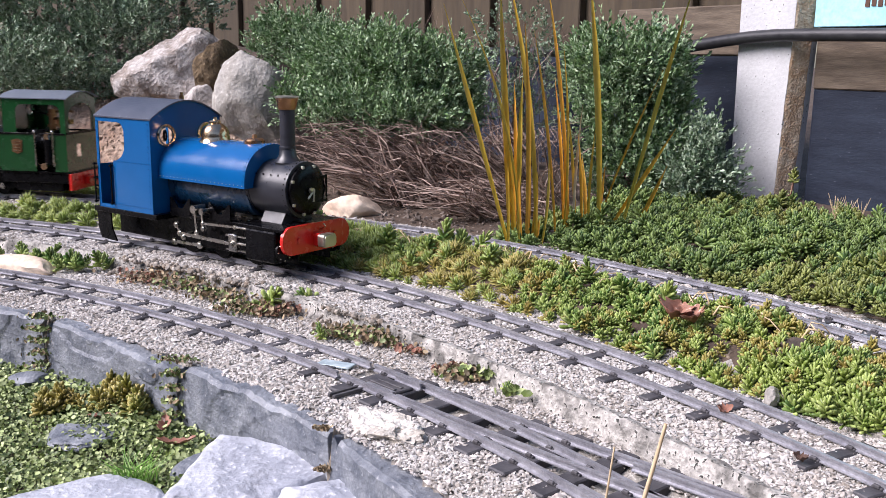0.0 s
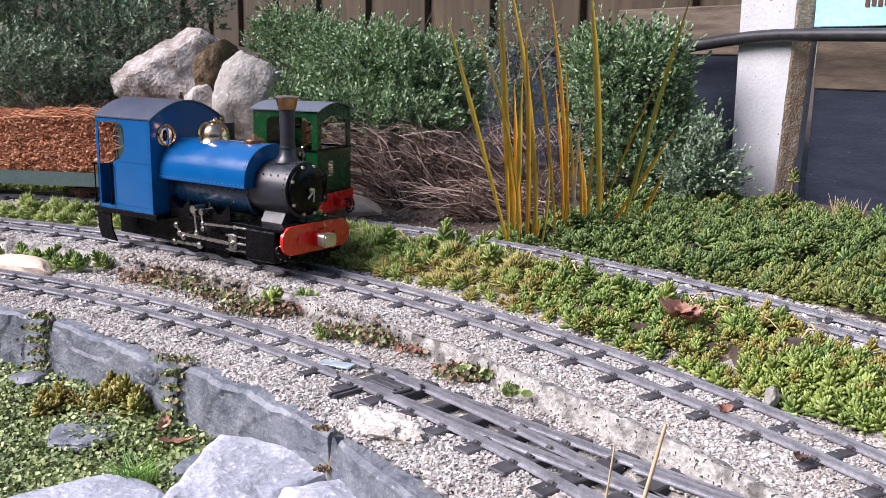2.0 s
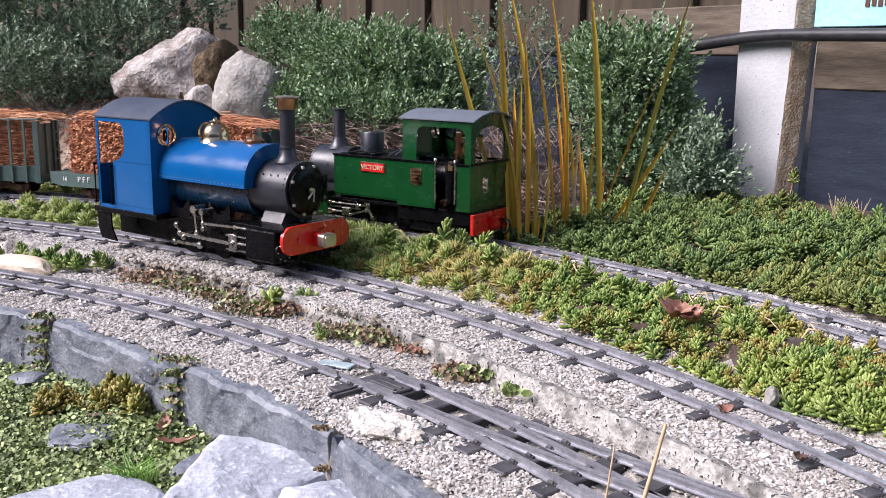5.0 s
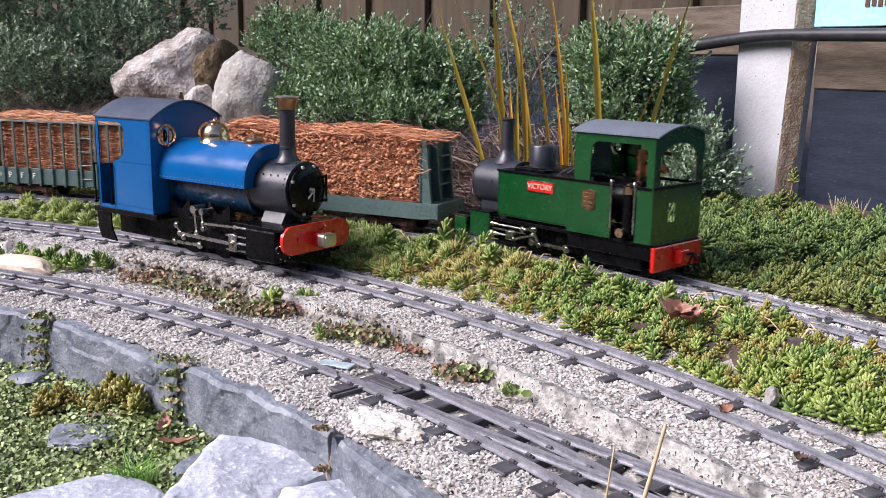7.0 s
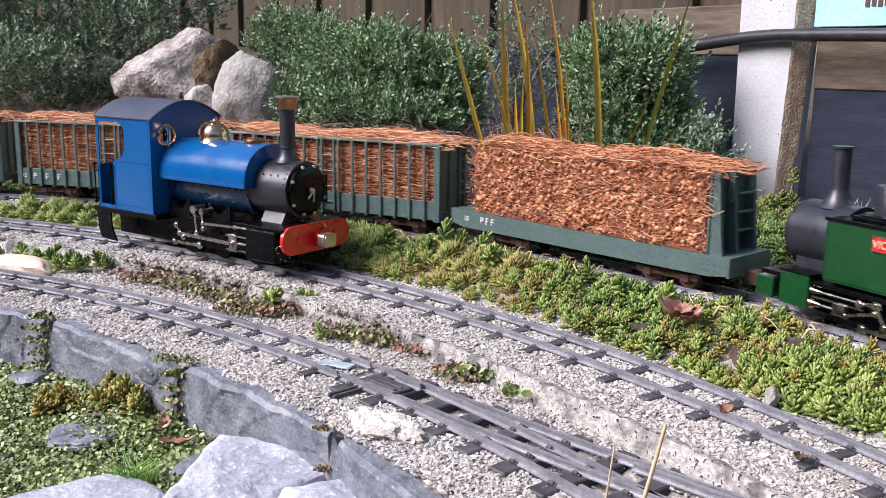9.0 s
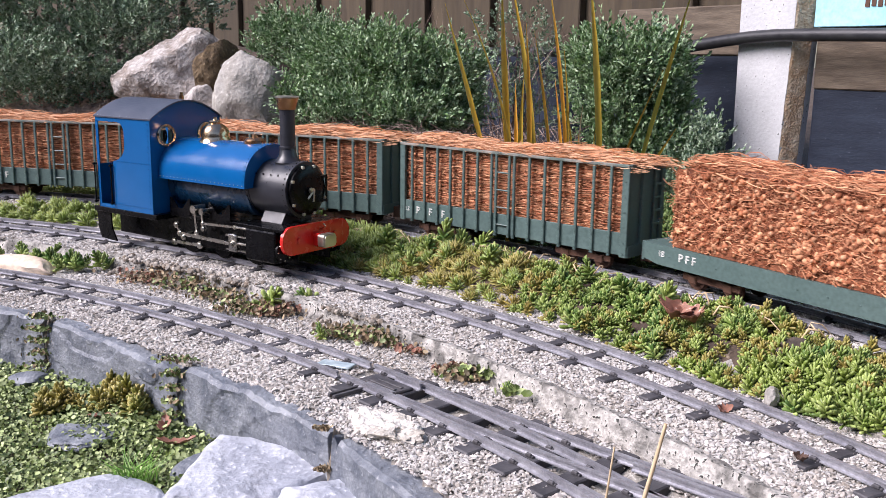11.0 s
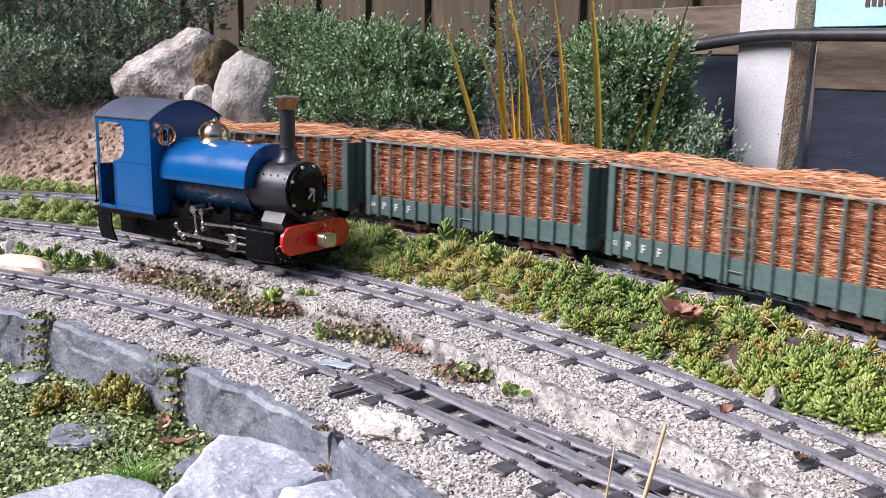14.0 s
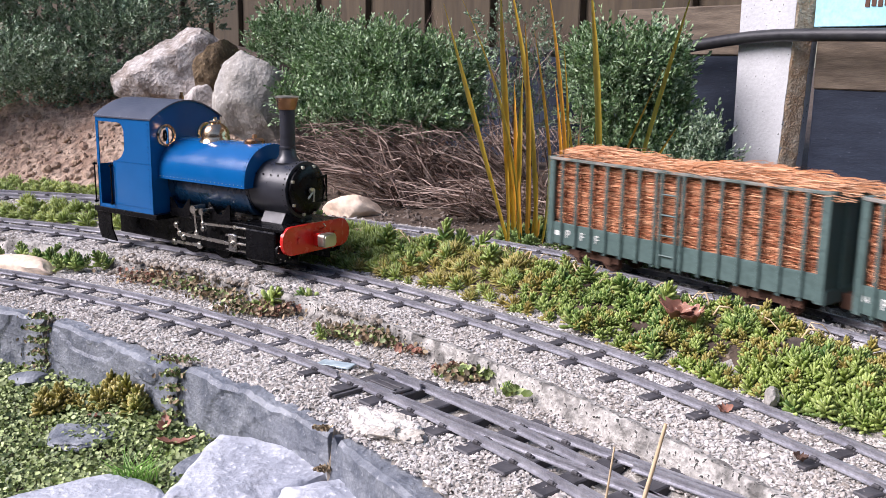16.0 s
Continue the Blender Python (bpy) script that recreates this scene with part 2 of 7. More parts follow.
def tube(bm, pts, r, seg=6, r_end=None):
    pts = [Vector(p) for p in pts]
    rings = []
    n = len(pts)
    for i, p in enumerate(pts):
        t = (pts[min(i + 1, n - 1)] - pts[max(i - 1, 0)]).normalized()
        q = t.to_track_quat("Z", "Y").to_matrix()
        rr = r if r_end is None else r + (r_end - r) * i / (n - 1)
        rings.append([bm.verts.new(p + q @ Vector((rr * math.cos(2 * math.pi * k / seg), rr * math.sin(2 * math.pi * k / seg), 0))) for k in range(seg)])
    for u, w in zip(rings, rings[1:]):
        for k in range(seg):
            j = (k + 1) % seg
            bm.faces.new((u[k], u[j], w[j], w[k]))
    bm.faces.new(rings[0][::-1])
    bm.faces.new(rings[-1])


def plate(bm, outline, holes, y0, y1, place=lambda a, b, c: (a, c, b)):
    """A flat sheet with an outline and holes (lists of a, b) between depths y0 and y1; place gives x, y, z."""
    import_edges = []
    vs = []
    for loop in [outline] + holes:
        lv = [bm.verts.new(place(a, b, y0)) for a, b in loop]
        vs += lv
        import_edges += [bm.edges.new((lv[i], lv[(i + 1) % len(lv)])) for i in range(len(lv))]
    r = bmesh.ops.triangle_fill(bm, use_beauty=True, use_dissolve=False, edges=import_edges)
    fs = [g for g in r["geom"] if isinstance(g, bmesh.types.BMFace)]
    ex = bmesh.ops.extrude_face_region(bm, geom=fs)
    nv = [g for g in ex["geom"] if isinstance(g, bmesh.types.BMVert)]
    d = Vector(place(0, 0, y1)) - Vector(place(0, 0, y0))
    bmesh.ops.translate(bm, vec=d, verts=nv)


def rrect(a0, a1, b0, b1, r, n=5):
    out = []
    for ca, cb, s in ((a1 - r, b1 - r, 0), (a0 + r, b1 - r, 90), (a0 + r, b0 + r, 180), (a1 - r, b0 + r, 270)):
        for i in range(n + 1):
            t = radians(s + 90 * i / n)
            out.append((ca + r * math.cos(t), cb + r * math.sin(t)))
    return out


def circle(a, b, r, n=24):
    return [(a + r * math.cos(2 * math.pi * i / n), b + r * math.sin(2 * math.pi * i / n)) for i in range(n)]


def rivets(name, pts, parent, mat, r=0.0008, normal=(0, -1, 0)):
    """Small domed rivet heads, joined."""
    bm = bmesh.new()
    q = Vector(normal).to_track_quat("Z", "Y").to_matrix()
    for p in pts:
        p = Vector(p)
        lo = [bm.verts.new(p + q @ Vector((r * math.cos(k * 1.0472), r * math.sin(k * 1.0472), 0))) for k in range(6)]
        hi = [bm.verts.new(p + q @ Vector((r * 0.6 * math.cos(k * 1.0472), r * 0.6 * math.sin(k * 1.0472), r * 0.7))) for k in range(6)]
        for k in range(6):
            j = (k + 1) % 6
            bm.faces.new((lo[k], lo[j], hi[j], hi[k]))
        bm.faces.new(hi)
    ob = part(name, bm, mat, parent, smooth=60)
    ob["kind"] = "stuff"
    return ob


def np_mesh(name, verts, faces, mat, smooth=True, ids=None):
    """A mesh from numpy arrays; faces n x 3 or n x 4."""
    me = bpy.data.meshes.new(name)
    k = faces.shape[1]
    me.vertices.add(len(verts))
    me.vertices.foreach_set("co", verts.astype(np.float32).ravel())
    me.loops.add(faces.size)
    me.loops.foreach_set("vertex_index", faces.astype(np.int32).ravel())
    me.polygons.add(len(faces))
    me.polygons.foreach_set("loop_start", np.arange(0, faces.size, k, dtype=np.int32))
    me.polygons.foreach_set("loop_total", np.full(len(faces), k, dtype=np.int32))
    me.polygons.foreach_set("use_smooth", np.full(len(faces), smooth, dtype=bool))
    for mm in (mat if isinstance(mat, (list, tuple)) else [mat]):
        me.materials.append(M[mm])
    if ids is not None:
        me.polygons.foreach_set("material_index", ids.astype(np.int32))
    me.update(calc_edges=True)
    return me


rng = np.random.default_rng(7)


def rot_to(dirs, spin):
    """Matrices n x 3 x 3 whose z column is dirs, spun round it."""
    z = dirs / np.linalg.norm(dirs, axis=1)[:, None]
    ref = np.where(abs(z[:, 2:3]) > 0.9, np.array([[1.0, 0, 0]]), np.array([[0, 0, 1.0]]))
    x = np.cross(ref, z)
    x /= np.linalg.norm(x, axis=1)[:, None]
    y = np.cross(z, x)
    c, s = np.cos(spin)[:, None], np.sin(spin)[:, None]
    return np.stack([x * c + y * s, -x * s + y * c, z], axis=2)


def scatter(tv, tf, pos, rot, scale):
    """Copies of a template (verts tv, faces tf) at pos with rot (n x 3 x 3) and scale (n x 3)."""
    n, k = len(pos), len(tv)
    v = np.einsum("nij,nkj->nki", rot, tv[None] * scale[:, None, :]) + pos[:, None, :]
    f = tf[None] + (np.arange(n) * k)[:, None, None]
    return v.reshape(-1, 3), f.reshape(-1, tf.shape[1])


def ico_template(sub=1):
    bm = bmesh.new()
    bmesh.ops.create_icosphere(bm, subdivisions=sub, radius=1.0)
    bm.verts.ensure_lookup_table()
    v = np.array([w.co[:] for w in bm.verts])
    f = np.array([[w.index for w in fc.verts] for fc in bm.faces])
    bm.free()
    return v, f


def leaf_template():
    """A pointed leaf along z, folded along its middle: four triangles."""
    v = np.array([[0, 0, 0], [-0.25, 0.10, 0.62], [0, -0.04, 0.60], [0.25, 0.10, 0.62], [0, 0.10, 1.0]])
    return v, np.array([[0, 2, 1], [0, 3, 2], [1, 2, 4], [2, 3, 4]])


def fat_leaf_template(prof):
    """A plump succulent leaf along z, four-sided, closed by a tip."""
    v, f = [], []
    for r, h in prof:
        for i in range(4):
            t = math.pi / 2 * i
            v.append((r * math.cos(t), r * 0.75 * math.sin(t), h))
    n = len(prof)
    v.append((0, 0, 1.02))
    for k in range(n - 1):
        for i in range(4):
            j = (i + 1) % 4
            f += [(k * 4 + i, k * 4 + j, k * 4 + 4 + j), (k * 4 + i, k * 4 + 4 + j, k * 4 + 4 + i)]
    for i in range(4):
        f.append(((n - 1) * 4 + i, (n - 1) * 4 + (i + 1) % 4, n * 4))
    return np.array(v), np.array(f)


ICO_V, ICO_F = ico_template(1)
LEAF_V, LEAF_F = leaf_template()
FAT_V, FAT_F = fat_leaf_template([(0.09, 0.0), (0.185, 0.50), (0.165, 0.88)])
NEEDLE_V, NEEDLE_F = fat_leaf_template([(0.07, 0.0), (0.10, 0.55)])
GRIT_V = np.array([[1, 0, 0.1], [-0.9, 0.1, 0], [0.1, 1, 0], [0, -0.9, 0.15], [0.15, 0.1, 0.9], [-0.1, 0, -1.0]])
GRIT_F = np.array([[0, 2, 4], [2, 1, 4], [1, 3, 4], [3, 0, 4], [2, 0, 5], [1, 2, 5], [3, 1, 5], [0, 3, 5]])

# ---- plan: three tracks and the lines that bound the beds ----
MID_C, MID_R = np.array([-1.21, -0.27]), 1.668
FRONT_C, FRONT_R = np.array([-1.13, -0.304]), 1.478
Z_MID, Z_BACK, Z_FRONT = 0.007, 0.0201, -0.008      # rail tops
KERB_R = 1.593                                     # concrete edge, round MID_C
SLAB_R = 1.402                                     # slate edge, round FRONT_C

# the back line: curvature along its length, straight beyond both ends
S_AX = np.arange(-4.0, 3.0001, 0.002)
K_AX = np.where((S_AX < -1.05) | (S_AX > 0.8), 0.0, -0.6717 + 0.1575 * S_AX - 0.6493 * S_AX ** 2)
K_AX = np.where((S_AX < 0) & (S_AX > -1.05), np.interp(S_AX, [-1.2, -0.85, -0.5, -0.2, 0.0], [-1.981, -0.862, -0.350, -1.078, -0.6717]), K_AX)
I0 = int(np.argmin(abs(S_AX)))
A_AX = np.cumsum(K_AX) * 0.002
A_AX = A_AX - A_AX[I0] - 0.7894
X_AX = np.cumsum(np.cos(A_AX)) * 0.002
Y_AX = np.cumsum(np.sin(A_AX)) * 0.002
X_AX, Y_AX = X_AX - X_AX[I0] + 0.1357, Y_AX - Y_AX[I0] + 1.0466


def back_at(s):
    return np.array([np.interp(s, S_AX, X_AX), np.interp(s, S_AX, Y_AX)])


def back_rise(s):
    """The back line climbs gently towards its far end."""
    return 0.0081 * np.clip(-0.2 - np.asarray(s), 0, 1.0)


def back_pose(s, reach):
    a, b = back_at(s - reach), back_at(s + reach)
    m, d = (a + b) / 2, b - a
    return pose(m[0], m[1], Z_BACK + float(back_rise(s)), 0, 0, math.degrees(math.atan2(d[1], d[0])))


COARSE = slice(500, 2600, 8)
PB = np.stack([X_AX[COARSE], Y_AX[COARSE]], 1)
TB = np.stack([np.cos(A_AX[COARSE]), np.sin(A_AX[COARSE])], 1)
SB = S_AX[COARSE]


def back_lat(p):
    """Offset from the back line (plus: beyond it) and place along it, for points n x 2."""
    out, al = np.empty(len(p)), np.empty(len(p))
    for i in range(0, len(p), 4000):
        q = p[i:i + 4000]
        d2 = ((q[:, None, :] - PB[None]) ** 2).sum(2)
        k = d2.argmin(1)
        r = q - PB[k]
        out[i:i + 4000] = -r[:, 0] * TB[k, 1] + r[:, 1] * TB[k, 0]
        al[i:i + 4000] = SB[k]
    return out, al


def smooth01(x):
    x = np.clip(x, 0, 1)
    return x * x * (3 - 2 * x)


def wob(p, f, ph=0.0):
    return (np.sin(p[:, 0] * f + ph) + np.sin(p[:, 1] * f * 1.3 + 1.7 + ph) + np.sin((p[:, 0] + p[:, 1]) * f * 0.7 + 0.4 + ph)) / 3


def in_points(p):
    """Between the rails of the points, where the timbers lie open."""
    rf, th = np.hypot(*(p - FRONT_C).T), np.degrees(np.arctan2(p[:, 1] - FRONT_C[1], p[:, 0] - FRONT_C[0]))
    return (rf > FRONT_R - 0.018) & (rf < FRONT_R + 0.018 + 0.0018 * np.clip(44 - th, 0, 30) ** 1.1) & (th < 44.3) & (th > 20) & (p[:, 1] > 0.2)


def height(p):
    """Ground height at points n x 2."""
    rf, rm = np.hypot(*(p - FRONT_C).T), np.hypot(*(p - MID_C).T)
    lat, al = back_lat(p)
    near = p[:, 1] > -0.5
    up = -0.0013 + 0.0008 * wob(p, 33, 0.6) + smooth01((rm - 1.71) / 0.05) * 0.0128
    mound = smooth01((rm - 1.715) / 0.04) * smooth01((-lat - 0.048) / 0.03) * (0.008 + 0.005 * wob(p, 25))
    right = smooth01((lat - 0.05) / 0.25) * 0.021
    bank = smooth01((lat - 0.14) / 0.16) * 0.13 + 0.02 * smooth01((lat - 0.14) / 0.1) * wob(p, 30) + smooth01((lat - 0.3) / 0.6) * 0.10
    wl = smooth01((-0.22 - p[:, 0]) / 0.25)
    back = np.where(lat > 0.0, right * (1 - wl) + bank * wl, 0)
    h = np.where(lat > 0.045, 0.0115, up) + mound + back + back_rise(al) * smooth01((lat + 0.10) / 0.05)
    h = np.where(rm < KERB_R + 0.004, -0.0163 + 0.0010 * wob(p, 31), h)
    h = np.where((rf < SLAB_R - 0.001) & (rm < KERB_R), -0.078 + 0.006 * wob(p, 18), h)
    h = np.where(in_points(p), -0.0205, h)
    h = np.where(near, h, -0.078)
    far = smooth01((np.hypot(p[:, 0], p[:, 1] - 1.0) - 3.2) / 1.0)
    return h * (1 - far) - 0.078 * far


# ---- ground: one sheet, fine where it is near, reaching far out ----
def axis(lo, hi, step, far):
    mid = list(np.arange(lo, hi + step / 2, step))
    up, dn, d = [], [], step
    x = hi
    while x < far:
        d *= 1.5
        x += d
        up.append(x)
    d, x = step, lo
    while x > -far:
        d *= 1.5
        x -= d
        dn.append(x)
    return np.array(dn[::-1] + mid + up)


GX, GY = axis(-1.2, 0.8, 0.007, 60), axis(0.35, 1.9, 0.007, 60)
gx, gy = np.meshgrid(GX, GY)
GP = np.stack([gx.ravel(), gy.ravel()], 1)
gh = height(GP)
gv = np.column_stack([GP, gh])
nx, ny = len(GX), len(GY)
ii = (np.arange(ny - 1)[:, None] * nx + np.arange(nx - 1)[None]).ravel()
gf = np.stack([ii, ii + 1, ii + nx + 1, ii + nx], 1)
cen = GP[gf].mean(1)
c_rm, c_rf = np.hypot(*(cen - MID_C).T), np.hypot(*(cen - FRONT_C).T)
c_lat, c_al = back_lat(cen)
zone = np.zeros(len(cen))                                   # 0 soil, 1 grit, 2 sandy bank
zone[(c_rm < 1.735) & (c_rf > SLAB_R - 0.008)] = 1
zone[(abs(c_lat) < 0.064)] = 1
# Sandy bank ends short of the dead stems; dark soil there paints their shade.
zone[(c_lat > 0.10) & (cen[:, 0] < -0.30) & (c_lat < 0.6)] = 2
zone[(cen[:, 0] < -1.3) | (cen[:, 0] > 0.85) | (cen[:, 1] < 0.3) | (cen[:, 1] > 2.4)] = 0
ground = new("ground", np_mesh("ground", gv, gf, ["soil", "grit", "bank"], ids=zone))
tagged(ground, "brown garden soil with pale grit track beds", "ground", kind="structure")


def pebble_field(name, label, keep, n, size, seed):
    """Loose grit: n small stones strewn over the plan where keep() holds."""
    r = np.random.default_rng(seed)
    p = np.stack([r.uniform(-0.95, 0.62, n), r.uniform(0.44, 1.5, n)], 1)
    p = p[abs(p[:, 0]) < 0.50 * p[:, 1] + 0.03]
    p = p[keep(p)]
    p = p[(~in_points(p)) | (r.random(len(p)) < 0.10)]
    k = len(p)
    s = size * (0.50 + 0.8 * r.random(k) + 0.9 * (r.random(k) < 0.05) + 1.6 * (r.random(k) < 0.0012))
    pos = np.column_stack([p, height(p) + s * 0.25])
    rot = rot_to(r.normal(0, 0.45, (k, 3)) + np.array([0, 0, 1.0]), r.uniform(0, 6.3, k))
    sc = s[:, None] * np.stack([r.uniform(0.8, 1.4, k), r.uniform(0.6, 1.1, k), r.uniform(0.35, 0.75, k)], 1)
    v, f = scatter(GRIT_V, GRIT_F, pos, rot, sc)
    return tagged(new(name, np_mesh(name, v, f, "pebble", smooth=False)), label, "gravel", kind="stuff")


def keep_front(p):
    return (np.hypot(*(p - FRONT_C).T) > SLAB_R - 0.001) & (np.hypot(*(p - MID_C).T) < KERB_R - 0.008)


def keep_mid(p):
    rm = np.hypot(*(p - MID_C).T)
    return (rm > KERB_R + 0.003) & (rm < 1.722 + 0.01 * wob(p, 40))


def keep_back(p):
    return abs(back_lat(p)[0]) < 0.056


pebble_field("ballast_front", "pale limestone grit round the front track", keep_front, 600000, 0.0016, 1)
pebble_field("ballast_middle", "pale limestone grit round the middle track", keep_mid, 540000, 0.0016, 2)
pebble_field("ballast_back", "pale limestone grit round the back track", keep_back, 200000, 0.0023, 3)


# ---- tracks ----
RAIL_H = 0.0055
RAIL_PROF = [(-0.0025, 0), (0.0025, 0), (0.0025, 0.0008), (0.0006, 0.0013), (0.0006, 0.0036), (0.0014, 0.0042), (0.0014, 0.0055), (-0.0014, 0.0055), (-0.0014, 0.0042), (-0.0006, 0.0036), (-0.0006, 0.0013), (-0.0025, 0.0008)]


def sweep(bm, pts, heads, prof, z):
    """Sweep a (lateral, height) profile along plan points with headings."""
    rings = []
    for i, ((x, y), a) in enumerate(zip(pts, heads)):
        zz = z[i] if isinstance(z, list) else z
        nx_, ny_ = -math.sin(a), math.cos(a)
        rings.append([bm.verts.new((x + nx_ * u, y + ny_ * u, zz + h)) for u, h in prof])
    k = len(prof)
    for p, q in zip(rings, rings[1:]):
        for i in range(k):
            j = (i + 1) % k
            bm.faces.new((p[i], p[j], q[j], q[i]))
    bm.faces.new(rings[0][::-1])
    bm.faces.new(rings[-1])


def sleeper_mesh(length=0.068, width=0.0105, hgt=0.006):
    bm = bmesh.new()
    box(bm, -width / 2, width / 2, -length / 2, length / 2, -hgt, 0, 0.0008)
    me = bpy.data.meshes.new("sleeper")
    bm.to_mesh(me)
    bm.free()
    me.materials.append(M["sleeper"])
    return me


def chair_mesh():
    bm = bmesh.new()
    box(bm, -0.0036, 0.0036, -0.0035, -0.0009, 0, 0.0017, 0.0004)
    box(bm, -0.0036, 0.0036, 0.0009, 0.0035, 0, 0.0017, 0.0004)
    box(bm, -0.0022, 0.0022, -0.0042, -0.0022, 0.0008, 0.0030, 0.0004)
    box(bm, -0.0022, 0.0022, 0.0022, 0.0042, 0.0008, 0.0030, 0.0004)
    me = bpy.data.meshes.new("chair")
    bm.to_mesh(me)
    bm.free()
    me.materials.append(M["sleeper"])
    return me


SLEEPER, CHAIR = sleeper_mesh(), chair_mesh()


def add_sleeper(track, x, y, a, z, mesh=SLEEPER, offs=(-0.0172, 0.0172), shift=0.0, r=random.Random(5)):
    s = new("sleeper", mesh)
    s.parent = track
    s.matrix_basis = pose(x - math.sin(a) * shift, y + math.cos(a) * shift, z + r.uniform(-0.0006, 0.0003), r.uniform(-0.6, 0.6), r.uniform(-0.8, 0.8), math.degrees(a) + r.uniform(-1.5, 1.5))
    for o in offs:
        c = new("chair", CHAIR)
        c.parent = s
        c.matrix_basis = pose(0, o - shift, 0)


def curved_track(name, label, pts_fn, s0, s1, z, first=0.0, pitch=0.045, rise=lambda s: 0.0):
    t = thing(name, label, "railway track", kind="structure")
    ss = np.arange(s0, s1 + 0.001, 0.02)
    for off in (-0.0172, 0.0172):
        bm = bmesh.new()
        pts, hs = [], []
        for s in ss:
            (x, y), a = pts_fn(s)
            pts.append((x - math.sin(a) * off, y + math.cos(a) * off))
            hs.append(a)
        sweep(bm, pts, hs, RAIL_PROF, [z - RAIL_H + float(rise(s)) for s in ss])
        part("rail", bm, "rail", t, "worn grey steel rail")
    s = s0 + first
    while s < s1:
        (x, y), a = pts_fn(s)
        add_sleeper(t, x, y, a, z - RAIL_H + float(rise(s)))
        s += pitch
    return t


def arc_fn(c, r):
    def f(s):                                       # s: metres along, from the angle 50 degrees, clockwise
        th = radians(50) - s / r
        return (c[0] + r * math.cos(th), c[1] + r * math.sin(th)), th - math.pi / 2
    return f


def back_fn(s):
    return tuple(back_at(s)), float(np.interp(s, S_AX, A_AX))


mid_fn, front_fn = arc_fn(MID_C, MID_R), arc_fn(FRONT_C, FRONT_R)
curved_track("track_middle", "middle narrow-gauge track with dark sleepers in pale grit", mid_fn, -0.9, 0.75, Z_MID, 0.012, 0.0452)
curved_track("track_back", "back narrow-gauge track half hidden by stonecrop", back_fn, -1.9, 1.1, Z_BACK, 0.01, 0.045, back_rise)
TOE = math.radians(50 - 43.6) * FRONT_R
track_front = curved_track("track_front", "front narrow-gauge track with dark plastic sleepers in pale grit", front_fn, -0.85, TOE - 0.01, Z_FRONT, 0.018, 0.0415)


def route_fn(k):
    (x0, y0), a0 = front_fn(TOE)

    def f(s):
        x, y, a, n = x0, y0, a0, 40
        for i in range(n):
            x += math.cos(a + k * s / n / 2) * s / n
            y += math.sin(a + k * s / n / 2) * s / n
            a += k * s / n
        return (x, y), a
    return f


turnout = thing("turnout", "front track points with dark timbers and bright switch rails", "railway points", kind="structure")
in_fn, out_fn = route_fn(-1 / FRONT_R), route_fn(0.17)


def route_rail(fn, off, s0, s1, label, taper=False):
    bm = bmesh.new()
    pts, hs = [], []
    for s in np.arange(s0, s1 + 0.001, 0.015):
        (x, y), a = fn(s)
        o = off
        pts.append((x - math.sin(a) * o, y + math.cos(a) * o))
        hs.append(a)
    sweep(bm, pts, hs, RAIL_PROF, Z_FRONT - RAIL_H)
    part("rail", bm, "rail", turnout, label)


route_rail(in_fn, -0.0172, -0.01, 0.62, "curved stock rail")
route_rail(out_fn, 0.0172, -0.01, 0.62, "straight stock rail")
route_rail(in_fn, 0.0140, 0.02, 0.06, "switch blade")
route_rail(in_fn, 0.0160, 0.055, 0.33, "closure rail")
route_rail(out_fn, -0.0140, 0.02, 0.06, "switch blade")
route_rail(out_fn, -0.0160, 0.055, 0.33, "closure rail")
route_rail(out_fn, 0.0125, 0.245, 0.40, "check rail")
route_rail(in_fn, -0.0125, 0.245, 0.40, "check rail")
s_t = 0.004
while s_t < 0.60:
    (xa, ya), aa = in_fn(s_t)
    (xb, yb), ab = out_fn(s_t)
    gap = math.hypot(xb - xa, yb - ya)
    a_ = (aa + ab) / 2
    bm = bmesh.new()
    ln = 0.070 + gap
    box(bm, -0.0075, 0.0075, -ln / 2, ln / 2, -0.009, 0, 0.0010)
    sl = part("timber", bm, "sleeper", turnout, "thick dark plastic timber")
    sl.matrix_basis = pose((xa + xb) / 2, (ya + yb) / 2, Z_FRONT - RAIL_H, 0, 0, math.degrees(a_))
    for o in (-0.0172 - gap / 2, 0.0172 + gap / 2, -0.0172 + gap / 2, 0.0172 - gap / 2):
        if s_t < 0.15 and abs(o) < 0.0172:
            continue
        c = new("chair", CHAIR)
        c.parent = sl
        c.matrix_basis = pose(0, o, 0)
    s_t += 0.037
bm = bmesh.new()                                         # tie-bar box between the blades
box(bm, -0.004, 0.034, -0.008, 0.010, -0.004, 0.0022, 0.0008)
box(bm, 0.000, 0.030, -0.0065, -0.0035, 0.0022, 0.0034, 0.0004)
box(bm, 0.002, 0.030, 0.0005, 0.0035, 0.0022, 0.0030, 0.0004)
(xa, ya), aa = in_fn(0.012)
part("tie_bar_box", bm, "sleeper", turnout, "black point motor casing", loc=pose(xa, ya, Z_FRONT - RAIL_H, 0, 0, math.degrees(aa)))
bm = bmesh.new()
box(bm, -0.0015, 0.0015, -0.046, -0.010, -0.0025, 0.0005, 0.0003)
box(bm, 0.0045, 0.0075, -0.046, -0.010, -0.0025, 0.0005, 0.0003)
part("throw_rod", bm, "sleeper", turnout, "black throw rods", loc=pose(xa, ya, Z_FRONT - RAIL_H + 0.001, 0, 0, math.degrees(aa)))


